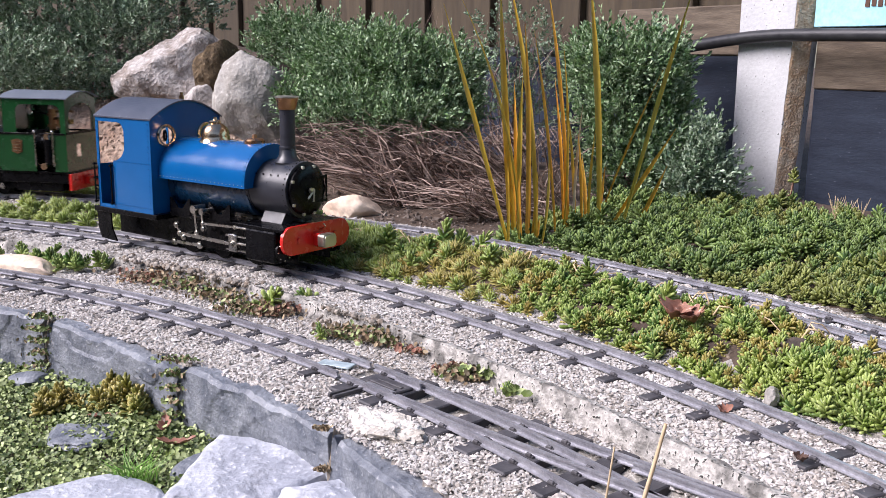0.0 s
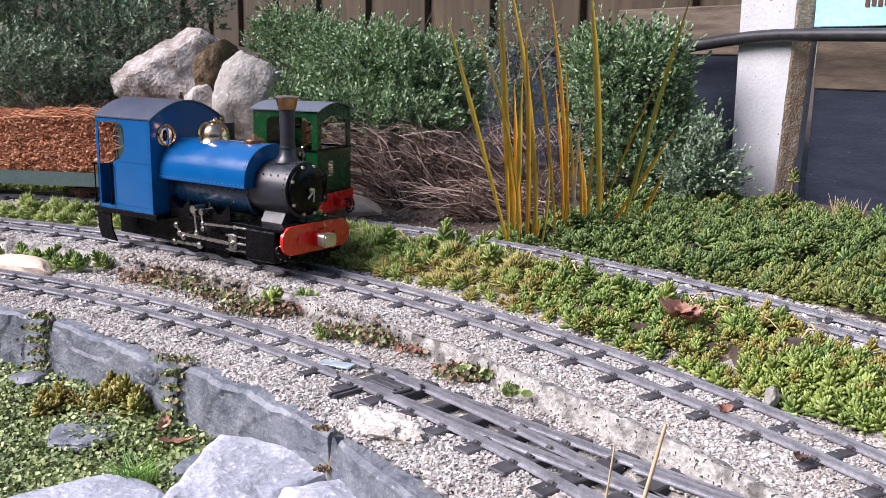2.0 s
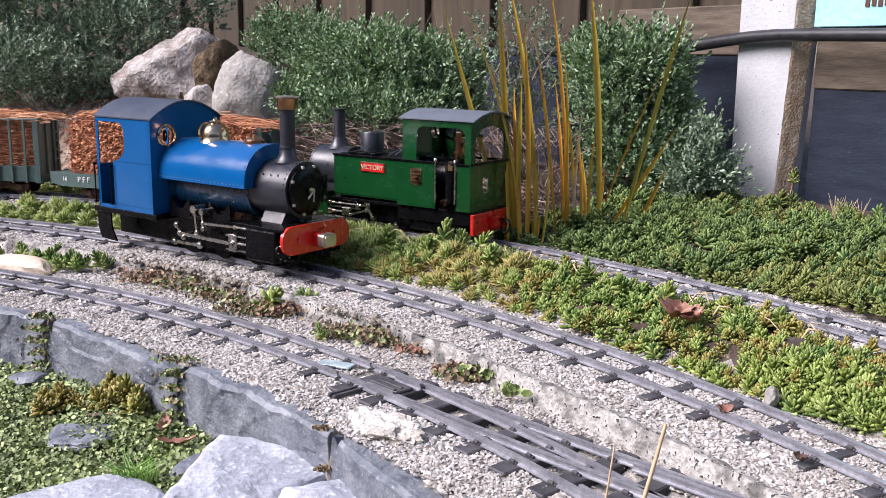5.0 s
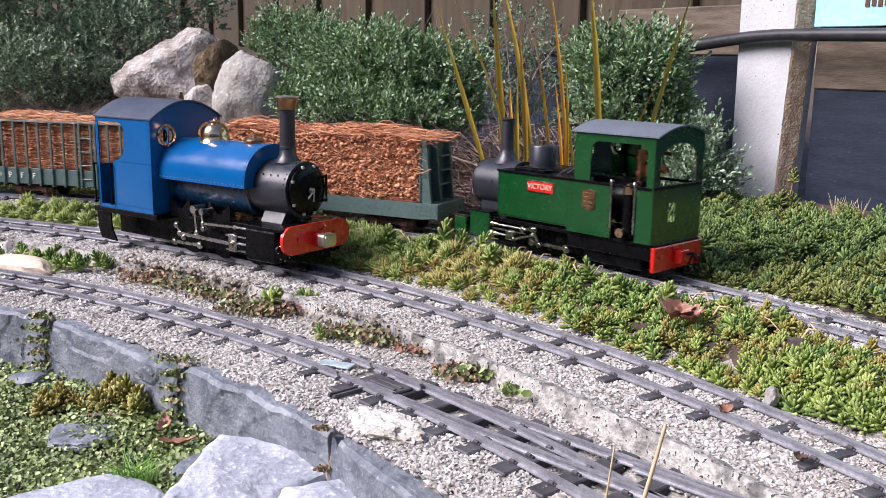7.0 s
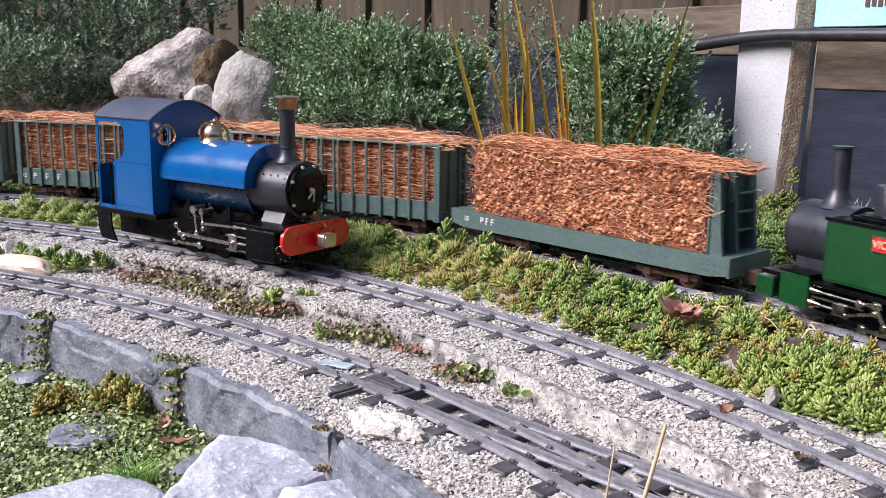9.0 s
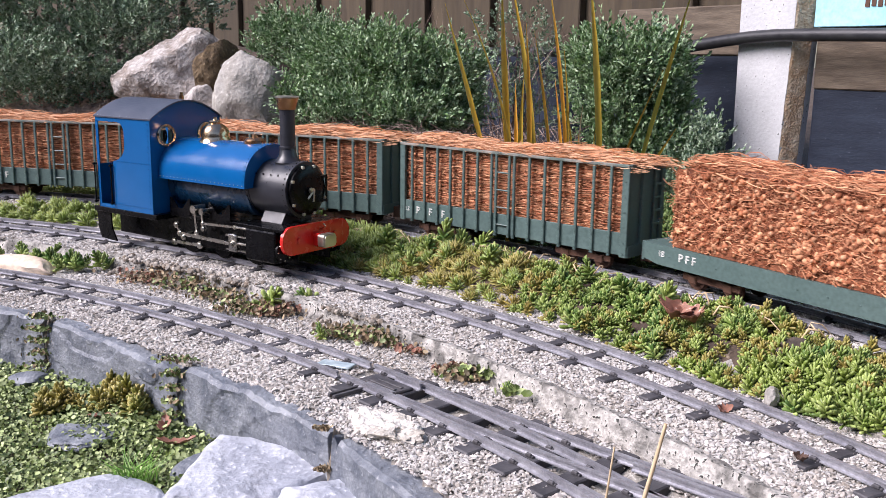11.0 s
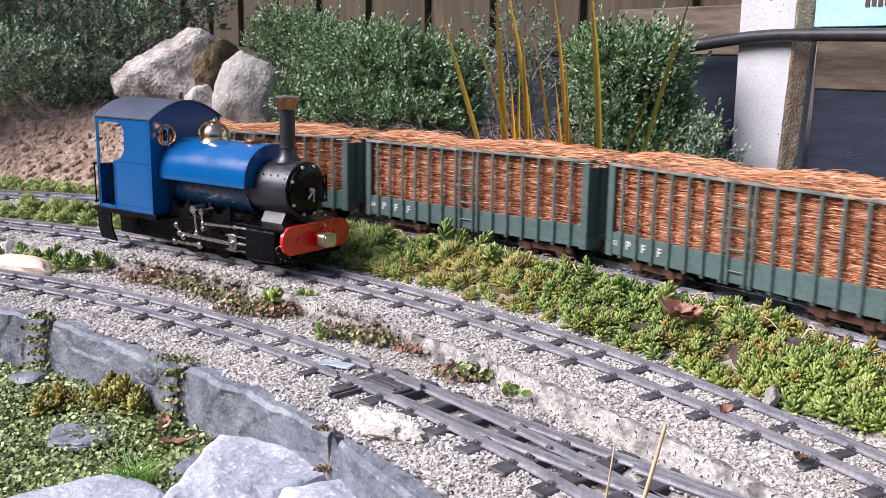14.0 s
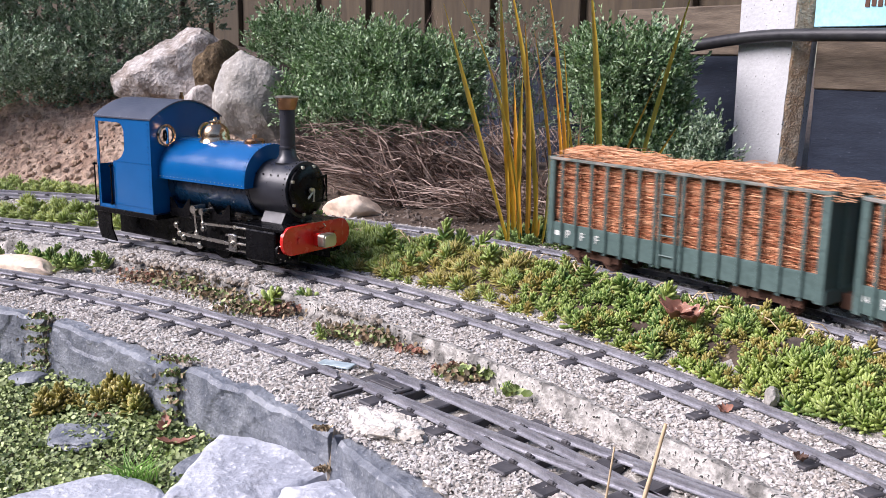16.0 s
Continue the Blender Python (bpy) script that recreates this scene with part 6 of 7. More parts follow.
def flat_wagon():
    w = thing("flat_wagon", "grey-green flat bogie wagon lettered PFF with one tall end", "model wagon", back_pose(-1.26, 0.1))
    bm = bmesh.new()
    box(bm, -0.1960, 0.1790, -0.0345, 0.0345, 0.0360, 0.0400, 0.0005)
    part("deck", bm, "wagon", w, "grey-green deck")
    for sd in (-1, 1):
        bm = bmesh.new()
        plate(bm, [(-0.1960, 0.0400), (-0.1960, 0.0240), (-0.1750, 0.0200), (0.1580, 0.0200), (0.1790, 0.0230), (0.1790, 0.0400)], [], sd * 0.0345, sd * 0.0370, SIDE)
        sole = part("solebar", bm, "wagon", w, "riveted grey-green solebar")
        if sd < 0:
            rivets("sole_rivets", [(x, -0.0372, z) for x in (0.150, 0.157, 0.164, 0.171) for z in (0.026, 0.031, 0.036)] + [(-0.190 + 0.03 * k, -0.0372, 0.030) for k in range(11)], sole, "wagon", 0.0008)
    for sd, x in ((-1, -0.1960), (1, 0.1790)):
        bm = bmesh.new()
        box(bm, x - 0.0015, x + 0.0015, -0.0370, 0.0370, 0.0210, 0.0405, 0.0005)
        cyl(bm, (x, -0.024, 0.030), (x + sd * 0.003, -0.024, 0.030), 0.0018, seg=8)
        cyl(bm, (x, 0.024, 0.030), (x + sd * 0.003, 0.024, 0.030), 0.0018, seg=8)
        part("headstock", bm, "wagon", w, "grey-green headstock")
        coupling(w, x, sd)
    bm = bmesh.new()
    box(bm, 0.1515, 0.1545, -0.0335, 0.0335, 0.0400, 0.1180, 0.0005)
    for y in (-0.030, -0.004, 0.030):
        plate(bm, [(0.1545, 0.0400), (0.1690, 0.0400), (0.1660, 0.060), (0.1610, 0.1180), (0.1545, 0.1180)], [], y - 0.0022, y + 0.0022, SIDE)
    end = part("bulkhead", bm, "wagon", w, "tall grey-green end bulkhead")
    for z in (0.060, 0.078, 0.096):
        bm = bmesh.new()
        box(bm, 0.1600, 0.1650, 0.000, 0.030, z - 0.001, z + 0.001, 0.0003)
        part("end_rung", bm, "wagon", end)
    bm = bmesh.new()
    tube(bm, [(0.1620, -0.016, 0.090), (0.1670, -0.016, 0.092), (0.1670, -0.016, 0.108), (0.1620, -0.016, 0.110)], 0.0010, 6)
    part("grab_rail", bm, "wagon", end)
    for k in range(3):
        lettering("letter", "PFF"[k], 0.0115, "white", w, pose(-0.1440 + 0.0085 * k, -0.0374, 0.0312, 90, 0, 0), label="white painted letter")
    lettering("number", "18", 0.0085, "white", w, pose(-0.1700, -0.0374, 0.0312, 90, 0, 0), label="white painted number")
    wheels = bogie(w, -0.115) + bogie(w, 0.105)
    return w, wheels


flat, flat_wheels = flat_wagon()
flat_bale = coir_load(True)
first, first_wheels = box_wagon()
bale = coir_load(False)
BOXES, BALES, BOX_WHEELS = [first], [bale], []
for k in range(3):
    BOXES.append(copy_thing(first, back_pose(-2.0 - 0.36 * k, 0.1)))
    BALES.append(copy_thing(bale, back_pose(-2.0 - 0.36 * k, 0.1)))
for w_, num in zip(BOXES, ("13", "12", "14", "")):
    if num:
        lettering("number", num, 0.0075, "white", w_, pose(-0.1530, -WW - 0.0004, 0.0330, 90, 0, 0), label="white painted number")
    else:
        bm = bmesh.new()
        box(bm, -0.1530, -0.1450, -WW - 0.0007, -WW, 0.0300, 0.0350)
        part("number_bar", bm, "white", w_, "small white number")
    BOX_WHEELS += [o for c in w_.children if c.name.startswith("bogie") for o in c.children]


# ---- plants ----
def leaf_cloud(crowns, n, seed, size, up=0.75, fill=0.45, sprig=14):
    """Small leaves gathered in sprigs over a set of ellipsoids, densest near their skin, with gaps."""
    r = np.random.default_rng(seed)
    c = np.array(crowns)
    area = c[:, 3] * c[:, 4] + c[:, 3] * c[:, 5]
    which = r.choice(len(c), n // sprig, p=area / area.sum())
    d = r.normal(size=(n // sprig, 3))
    d[:, 1] = np.where(r.random(len(d)) < 0.75, -abs(d[:, 1]), d[:, 1])
    d /= np.linalg.norm(d, axis=1)[:, None]
    rad = 1 - abs(r.normal(0, fill * 0.5, len(d)))
    lump = 1 + 0.20 * np.sin(d[:, 0] * 9 + which * 2.1) * np.cos(d[:, 2] * 8 + which) + 0.12 * r.normal(size=len(d))
    base = c[which, :3] + d * c[which, 3:6] * (rad * lump)[:, None]
    tip = d * np.array([1, 1, 0.6]) + np.array([0, -0.10, up]) + r.normal(0, 0.35, (len(d), 3))
    tip /= np.linalg.norm(tip, axis=1)[:, None]
    pos, dirs = [], []
    stretch_ = 0.6 + 1.6 * r.random(len(d)) ** 3
    for k in range(sprig):
        t = k / (sprig - 1)
        pos.append(base + tip * (size * 3.0 * t * stretch_[:, None]))
        out = r.normal(size=base.shape) if k % 2 == 0 else -out + r.normal(0, 0.25, base.shape)
        out -= (out * tip).sum(1)[:, None] * tip
        out /= np.linalg.norm(out, axis=1)[:, None] + 1e-9
        dirs.append(out * (1.0 - 0.6 * t) + tip * (0.35 + 0.8 * t))
    pos, dirs = np.concatenate(pos), np.concatenate(dirs)
    k = len(pos)
    s = size * r.uniform(0.7, 1.25, k)
    return scatter(LEAF_V, LEAF_F, pos, rot_to(dirs, r.uniform(0, 6.3, k)), np.stack([s * 1.05, s, s], 1))


def twig_mesh(name, runs, mat, parent, label, r0=0.0012, seg=4):
    bm = bmesh.new()
    for pts, rr in runs:
        tube(bm, pts, rr, seg, rr * 0.35)
    ob = part(name, bm, mat, parent, label)
    ob["kind"] = "stuff"
    return ob


def shrub(name, label, root, crowns, n, seed, mat, size, stems=18, spread=0.03):
    t = thing(name, label, "shrub", pose(*root))
    inv = np.array(root)
    local = [(a - inv[0], b - inv[1], c - inv[2], d, e, f) for a, b, c, d, e, f in crowns]
    v, f = leaf_cloud(local, n, seed, size)
    mesh_part("crown", v, f, mat, t, "crown of small grey-green leaves", smooth=False, kind="")
    r = random.Random(seed)
    runs = []
    for k in range(stems):
        c = local[k % len(local)]
        a = Vector((r.uniform(-spread, spread), r.uniform(-spread, spread), -0.01))
        b = Vector((c[0] + r.uniform(-0.5, 0.5) * c[3], c[1] + r.uniform(-0.5, 0.5) * c[4], c[2] + r.uniform(-0.2, 0.6) * c[5]))
        m = (a + b) / 2 + Vector((r.uniform(-0.04, 0.04), r.uniform(-0.03, 0.03), -0.02))
        runs.append(([a, (a + m) / 2 + Vector((r.uniform(-0.01, 0.01), 0, 0)), m, (m + b) / 2 + Vector((0, 0, r.uniform(-0.01, 0.02))), b], r.uniform(0.0012, 0.0026)))
    twig_mesh("stem_cluster", runs, "twig", t, "woody brown stems", seg=5)
    return t


shrub("trailing_shrub", "dense dark grey-green shrub trailing over the bank", (-0.86, 1.95, 0.20),
      [(-0.98, 1.90, 0.28, 0.20, 0.14, 0.20), (-0.76, 1.92, 0.32, 0.18, 0.14, 0.20), (-0.82, 1.74, 0.205, 0.15, 0.09, 0.075), (-0.63, 1.86, 0.265, 0.11, 0.09, 0.085), (-0.70, 1.80, 0.18, 0.10, 0.07, 0.05), (-0.92, 1.68, 0.16, 0.12, 0.06, 0.05), (-0.57, 2.0, 0.34, 0.12, 0.1, 0.07), (-0.95, 2.0, 0.5, 0.25, 0.12, 0.12)],
      84000, 11, "leaf_dark", 0.0078, 24)
shrub("central_shrub", "bushy grey-green shrub over bare woody stems", (0.0, 1.50, 0.03),
      [(-0.27, 1.78, 0.265, 0.08, 0.06, 0.045), (-0.17, 1.60, 0.225, 0.08, 0.07, 0.055), (-0.10, 1.54, 0.220, 0.09, 0.08, 0.058), (-0.01, 1.54, 0.205, 0.06, 0.07, 0.055), (-0.18, 1.54, 0.155, 0.060, 0.05, 0.045), (-0.09, 1.50, 0.150, 0.09, 0.06, 0.042), (0.01, 1.52, 0.15, 0.05, 0.05, 0.035), (-0.245, 1.52, 0.165, 0.020, 0.02, 0.035), (-0.15, 1.47, 0.150, 0.06, 0.04, 0.03), (-0.06, 1.45, 0.145, 0.07, 0.04, 0.028)],
      62000, 12, "leaf", 0.0074, 40, 0.08)
shrub("thin_shrub", "thin straggling shrub in front of the dark boards", (0.14, 1.80, 0.05),
      [(0.13, 1.80, 0.27, 0.07, 0.05, 0.07), (0.17, 1.82, 0.17, 0.06, 0.05, 0.08), (0.09, 1.78, 0.19, 0.05, 0.05, 0.05)], 3600, 13, "leaf_dark", 0.0075, 40)
shrub("upright_shrub", "upright grey-green shrub beside the flax", (0.29, 1.46, 0.03),
      [(0.235, 1.49, 0.225, 0.040, 0.05, 0.050), (0.30, 1.47, 0.220, 0.062, 0.05, 0.060), (0.325, 1.47, 0.150, 0.045, 0.05, 0.065), (0.255, 1.46, 0.155, 0.050, 0.05, 0.070), (0.30, 1.44, 0.085, 0.075, 0.04, 0.055), (0.340, 1.49, 0.225, 0.024, 0.04, 0.035)],
      30000, 14, "leaf", 0.0084, 34)
shrub("low_shrub", "low dark shrub at the foot of the concrete post", (0.40, 1.44, 0.03),
      [(0.385, 1.40, 0.110, 0.020, 0.03, 0.040), (0.365, 1.38, 0.065, 0.040, 0.035, 0.040), (0.405, 1.39, 0.060, 0.018, 0.03, 0.035)], 6000, 15, "leaf_dark", 0.0076, 18)

# bare woody stems under the central shrub
dead = thing("dead_stems", "tangle of bare brown woody stems", "dead shrub", pose(0.0, 1.42, 0.02), kind="stuff")
r_d = random.Random(8)
runs = []
for k in range(900):
    x0, y0 = r_d.uniform(-0.08, 0.17), r_d.uniform(-0.15, 0.06)
    if x0 < 0.03 and y0 < -0.03:
        y0 += 0.09
    ang = r_d.gauss(math.pi * 0.80, 0.62)
    ln = r_d.uniform(0.06, 0.24)
    rise = r_d.uniform(0.03, 0.122) * (1.0 if y0 > -0.06 else 0.45)
    ln *= 1.0 if y0 > -0.06 else 0.6
    pts, sag = [], r_d.uniform(-0.2, 0.9)
    jx, jz = r_d.uniform(-0.012, 0.012), r_d.uniform(-0.012, 0.012)
    for i in range(6):
        t = i / 5
        pts.append((x0 + math.cos(ang) * ln * t + jx * math.sin(t * 7), y0 + r_d.uniform(-0.004, 0.004) - 0.04 * t * r_d.random(), max(0.004, rise * math.sin(t * (1.2 + sag)) + 0.004 + jz * math.sin(t * 5))))
    runs.append((pts, r_d.choice([0.0006, 0.0008, 0.0011, 0.0016])))
for k in range(300):
    x0, z0 = r_d.uniform(-0.22, 0.20), r_d.uniform(0.01, 0.11)
    pts = [(x0 + i * r_d.uniform(-0.012, 0.012), r_d.uniform(-0.06, 0.02), z0 + i * r_d.uniform(-0.004, 0.016)) for i in range(4)]
    runs.append((pts, 0.0007))
twig_mesh("twig_tangle", runs, "twig", dead, "bare brown twigs")

bare = thing("bare_shrub", "thin bare grey-brown twigs in front of the fence", "dead shrub", pose(0.03, 1.66, 0.20))
runs = []
for k in range(46):
    x0, y0 = r_d.uniform(-0.14, 0.20), r_d.uniform(-0.03, 0.08)
    lean, hgt, cv = r_d.uniform(-0.09, 0.09), r_d.uniform(0.05, 0.15), r_d.uniform(-0.05, 0.05)
    runs.append(([(x0 + lean * t + cv * t * t, y0 + 0.02 * t, hgt * (t - 0.25 * t * t * abs(cv) * 20) + 0.004 * math.sin(t * 9 + k)) for t in (0, 0.2, 0.4, 0.6, 0.8, 1.0)], r_d.choice([0.0005, 0.0007, 0.0010])))
twig_mesh("twig_tangle", runs, "twig", bare, "bare thin twigs")


# ---- stonecrop ----
def rosette(seed, leaves=22, tall=1.0, lv=FAT_V, lf=FAT_F):
    """One stem of stonecrop: plump leaves spiralling up a short stalk, unit size."""
    r = np.random.default_rng(seed)
    k = np.arange(leaves)
    t = k / (leaves - 1)
    az = k * 2.39996 + r.normal(0, 0.15, leaves)
    el = 0.15 + 1.15 * t + r.normal(0, 0.10, leaves)
    dirs = np.stack([np.cos(az) * np.cos(el), np.sin(az) * np.cos(el), np.sin(el)], 1)
    pos = np.stack([np.zeros(leaves), np.zeros(leaves), tall * (0.1 + 0.75 * t)], 1)
    s = (0.80 - 0.30 * t) * r.uniform(0.85, 1.15, leaves)
    return scatter(lv, lf, pos, rot_to(dirs, az), np.stack([s * 0.9, s, s], 1))


ROS = [rosette(40 + i, 20 + 2 * (i % 3), 0.55 + 0.18 * i) for i in range(5)]
SPIKY = []
for i in range(3):
    v_, f_ = rosette(60 + i, 30, 0.5, NEEDLE_V, NEEDLE_F)
    SPIKY.append((v_, f_))


def stonecrop(name, label, pts, mat, size, seed, templates=ROS, lift=0.0, thin=1.0, mound=0.005):
    r = np.random.default_rng(seed)
    pcs = []
    which = r.integers(0, len(templates), len(pts))
    hts = height(pts) + lift + mound * np.clip(wob(pts, 52, 0.4) + wob(pts, 95, 2.0), 0, 2)
    for i, (tv, tf) in enumerate(templates):
        p = pts[which == i]
        n = len(p)
        if n == 0:
            continue
        d = r.normal(0, 0.28, (n, 3)) + np.array([0, -0.12, 1.0])
        s = size * (r.uniform(0.6, 1.25, n) + 0.35 * wob(p, 70, 1.3))
        pcs.append(scatter(tv, tf, np.column_stack([p, hts[which == i] - 0.002]), rot_to(d, r.uniform(0, 6.3, n)), np.stack([s * thin, s * thin, s], 1)))
    v, f = join_np(pcs)
    ob = new(name, np_mesh(name, v, f, mat))
    return tagged(ob, label, "stonecrop", kind="stuff")


def spread(n, seed, lo, hi, keep):
    """Points strewn over the plan with at least some room between them."""
    r = np.random.default_rng(seed)
    p = np.stack([r.uniform(lo[0], hi[0], n), r.uniform(lo[1], hi[1], n)], 1)
    return p[keep(p)]


def patch_mid(p):
    rm, (lat, al) = np.hypot(*(p - MID_C).T), back_lat(p)
    return (rm > 1.716 + 0.005 * wob(p, 45) - 0.012 * smooth01((p[:, 0] - 0.08) / 0.12)) & (lat < -0.058 + 0.008 * wob(p, 33, 2.0)) & (abs(p[:, 0]) < 0.50 * p[:, 1] + 0.06)


def patch_back(p):
    lat, al = back_lat(p)
    return (lat > 0.047 + 0.006 * wob(p, 40)) & (lat < 0.44) & (p[:, 0] > -0.03 - (p[:, 1] - 1.1) * 0.2) & (p[:, 1] < 1.235 + 0.9 * (p[:, 0] - 0.14) + 0.02 + 0.015 * wob(p, 50)) & (p[:, 0] < 0.50 * p[:, 1] + 0.08) & ((p - PF) @ NF > 0.0)


pm = spread(24000, 21, (-0.8, 0.55), (0.75, 1.45), patch_mid)
hue = wob(pm, 19, 0.8) + 0.45 * np.random.default_rng(1).normal(size=len(pm))
right_part = pm[:, 0] > 0.06 + 0.05 * wob(pm, 30)
stonecrop("stonecrop_near", "bright green plump stonecrop between two tracks", pm[right_part & (hue < 0.45)], "sedum_b", 0.0112, 22, thin=0.95, mound=0.008)
stonecrop("stonecrop_bronze", "bronze-tinted stonecrop between two tracks", pm[right_part & (hue >= 0.45)], "sedum_tan", 0.0108, 23, thin=0.95, mound=0.008)
left_part = ~right_part
stonecrop("stonecrop_spiky", "yellow-green spiky stonecrop beside the middle track", pm[left_part & (hue < 0.45)], "sedum", 0.0185, 24, SPIKY, thin=0.85)
stonecrop("stonecrop_dry", "brown withered stonecrop rosettes", pm[left_part & (hue >= 0.45)][::2], "sedum_tan", 0.0170, 25, SPIKY)
tall_p = spread(260, 26, (-0.25, 0.7), (0.6, 1.3), patch_mid)
stonecrop("stonecrop_tall", "taller green stonecrop shoots", tall_p[::3], "sedum_b", 0.0185, 27, lift=0.010, thin=0.8)
pb = spread(8600, 31, (-0.05, 0.55), (0.95, 1.6), patch_back)
hb_ = wob(pb, 14, 2.2) + 0.4 * np.random.default_rng(2).normal(size=len(pb))
stonecrop("stonecrop_bank", "dense dark green stonecrop mat behind the back track", pb[hb_ < 0.35], "sedum_bank", 0.0150, 32, ROS, thin=1.0, mound=0.009)
stonecrop("stonecrop_bank_bronze", "olive-bronze stonecrop behind the back track", pb[hb_ >= 0.35], "sedum_bank_b", 0.0135, 33, ROS, thin=1.0, mound=0.009)
pl = spread(2600, 35, (-1.0, 1.25), (-0.1, 1.75), lambda p: (back_lat(p)[0] > 0.048) & (back_lat(p)[0] < 0.13) & (p[:, 0] < -0.27))
stonecrop("stonecrop_left", "low green stonecrop at the foot of the bank", pl, "sedum", 0.0150, 36, SPIKY)


# ---- creeping cover in front of the slates ----
def disc_template():
    v = [(0, 0, 0)] + [(math.cos(k * 1.0472), math.sin(k * 1.0472), 0.18 + 0.05 * (k % 2)) for k in range(6)]
    return np.array(v), np.array([(0, k + 1, (k + 1) % 6 + 1) for k in range(6)])


DISC_V, DISC_F = disc_template()


def low_ground(p):
    rf, rm = np.hypot(*(p - FRONT_C).T), np.hypot(*(p - MID_C).T)
    return (rf < SLAB_R - 0.013) & (rm < KERB_R) & (abs(p[:, 0]) < 0.52 * p[:, 1] + 0.05)


def creepers(name, label, pts, mat, size, seed, lift=0.008):
    r = np.random.default_rng(seed)
    n = len(pts)
    d = r.normal(0, 0.60, (n, 3)) + np.array([0, -0.35, 1.0])
    s = size * r.uniform(0.55, 1.3, n)
    pos = np.column_stack([pts, height(pts) + r.random(n) * lift + 0.004 * wob(pts, 60)])
    v, f = scatter(DISC_V, DISC_F, pos, rot_to(d, r.uniform(0, 6.3, n)), np.stack([s, s * 0.85, s], 1))
    return tagged(new(name, np_mesh(name, v, f, mat)), label, "ground cover", kind="stuff")


pc = spread(150000, 41, (-0.62, 0.45), (0.12, 1.0), low_ground)
creepers("creeping_cover", "mat of small round green creeping leaves", pc, "cover", 0.0018, 42, 0.012)
edge = np.hypot(*(pc - FRONT_C).T) > SLAB_R - 0.06
creepers("creeping_cover_large", "larger green creeping leaves at the slate wall", pc[edge][::3], "cover", 0.0023, 43, 0.016)
r_g = np.random.default_rng(44)
pg = np.concatenate([np.array(c) + r_g.normal(0, 0.010, (n, 2)) for c, n in (((-0.340, 0.780), 10), ((-0.298, 0.775), 12), ((-0.268, 0.780), 14), ((-0.285, 0.800), 6))])
pg = pg[low_ground(pg)]
stonecrop("stonecrop_front", "olive-yellow stonecrop clumps below the slate wall", pg, "sedum_tan", 0.017, 45, ROS, 0.008)


# ---- plants on the concrete edge and in the ballast ----
def sprig(name, label, at, size, seed, mat="sedum_b", tmpl=2, n=3):
    r = np.random.default_rng(seed)
    t = thing(name, label, "small plant", pose(*at))
    for k in range(n):
        tv, tf = ROS[(tmpl + k) % len(ROS)]
        d = np.array([[r.normal(0, 0.4), r.normal(-0.1, 0.3), 1.0]])
        s = size * r.uniform(0.7, 1.1)
        v, f = scatter(tv, tf, np.array([[r.normal(0, size * 0.5), r.normal(0, size * 0.4), -0.001]]), rot_to(d, np.array([r.uniform(0, 6)])), np.array([[s * 0.8, s * 0.8, s]]))
        mesh_part("shoot", v, f, mat, t, smooth=True, kind="")
    return t


sprig("sprig", "green spiky sprig on the concrete edge", (-0.172, 0.925, -0.010), 0.024, 3, "sedum_b", 4, 2)
sprig("sprig", "small green sprig in a crack of the concrete", (-0.1105, 0.826, -0.014), 0.010, 4, "sedum_b", 3, 2)
sprig("sprig", "small green weed in the concrete edge", (-0.066, 0.831, -0.012), 0.010, 5, "sedum_b", 2, 2)
sprig("sprig", "dark green weed beside the points", (0.050, 0.689, -0.015), 0.010, 6, "sedum_b", 1, 3)
for k, (x, y) in enumerate(((-0.455, 1.090), (-0.425, 1.072), (-0.410, 1.080), (-0.485, 1.108), (-0.520, 1.130), (-0.44, 1.068))):
    sprig("sprig", "green weeds at the edge of the middle bed", (x, y, -0.010), 0.018, 10 + k, "sedum_b", k % 4, 3)


def tuft(name, label, at, wide, n, seed, mats=("deadleaf", "cover"), size=0.006):
    """A small dry cushion of curled leaves."""
    t = thing(name, label, "small plant", pose(*at))
    r = np.random.default_rng(seed)
    for j, mt in enumerate(mats):
        k = n // len(mats)
        pos = np.stack([r.normal(0, wide, k), r.normal(0, wide * 0.5, k), abs(r.normal(0, wide * 0.25, k))], 1)
        s = size * r.uniform(0.5, 1.2, k)
        v, f = scatter(DISC_V, DISC_F, pos, rot_to(r.normal(size=(k, 3)) + np.array([0, -0.5, 0.8]), r.uniform(0, 6, k)), np.stack([s, s * 0.7, s], 1))
        mesh_part("leaf_clump", v, f, mt, t, smooth=False)
    return t


MOSS = material("dry_moss", (0.15, 0.10, 0.055), (0.28, 0.21, 0.13), 0.9, big=30, fine=200, bump=0.5, island=(0.42, 0.34, 0.22))
M["moss"] = MOSS
for k, (x, y, w_) in enumerate(((-0.196, 0.914, 0.016), (-0.165, 0.905, 0.014), (-0.055, 0.822, 0.016), (-0.036, 0.812, 0.014), (-0.008, 0.786, 0.012), (-0.084, 0.834, 0.012), (0.024, 0.722, 0.010), (0.016, 0.735, 0.008), (-0.274, 1.006, 0.018), (-0.235, 0.965, 0.014), (-0.330, 1.035, 0.016))):
    tuft("dry_cushion", "dry brown cushion of moss and withered leaves", (x, y, -0.013), w_ * 1.1, 480, 70 + k, ("moss", "deadleaf", "moss") if k % 3 == 1 else ("moss", "moss", "cover"), 0.0028)
for k, (x, y) in enumerate(((0.018, 0.721), (0.041, 0.712), (0.056, 0.671))):
    tuft("pale_weed", "pale yellow-green clover leaves", (x, y, -0.008), 0.006, 14, 90 + k, ("cover",), 0.0050)
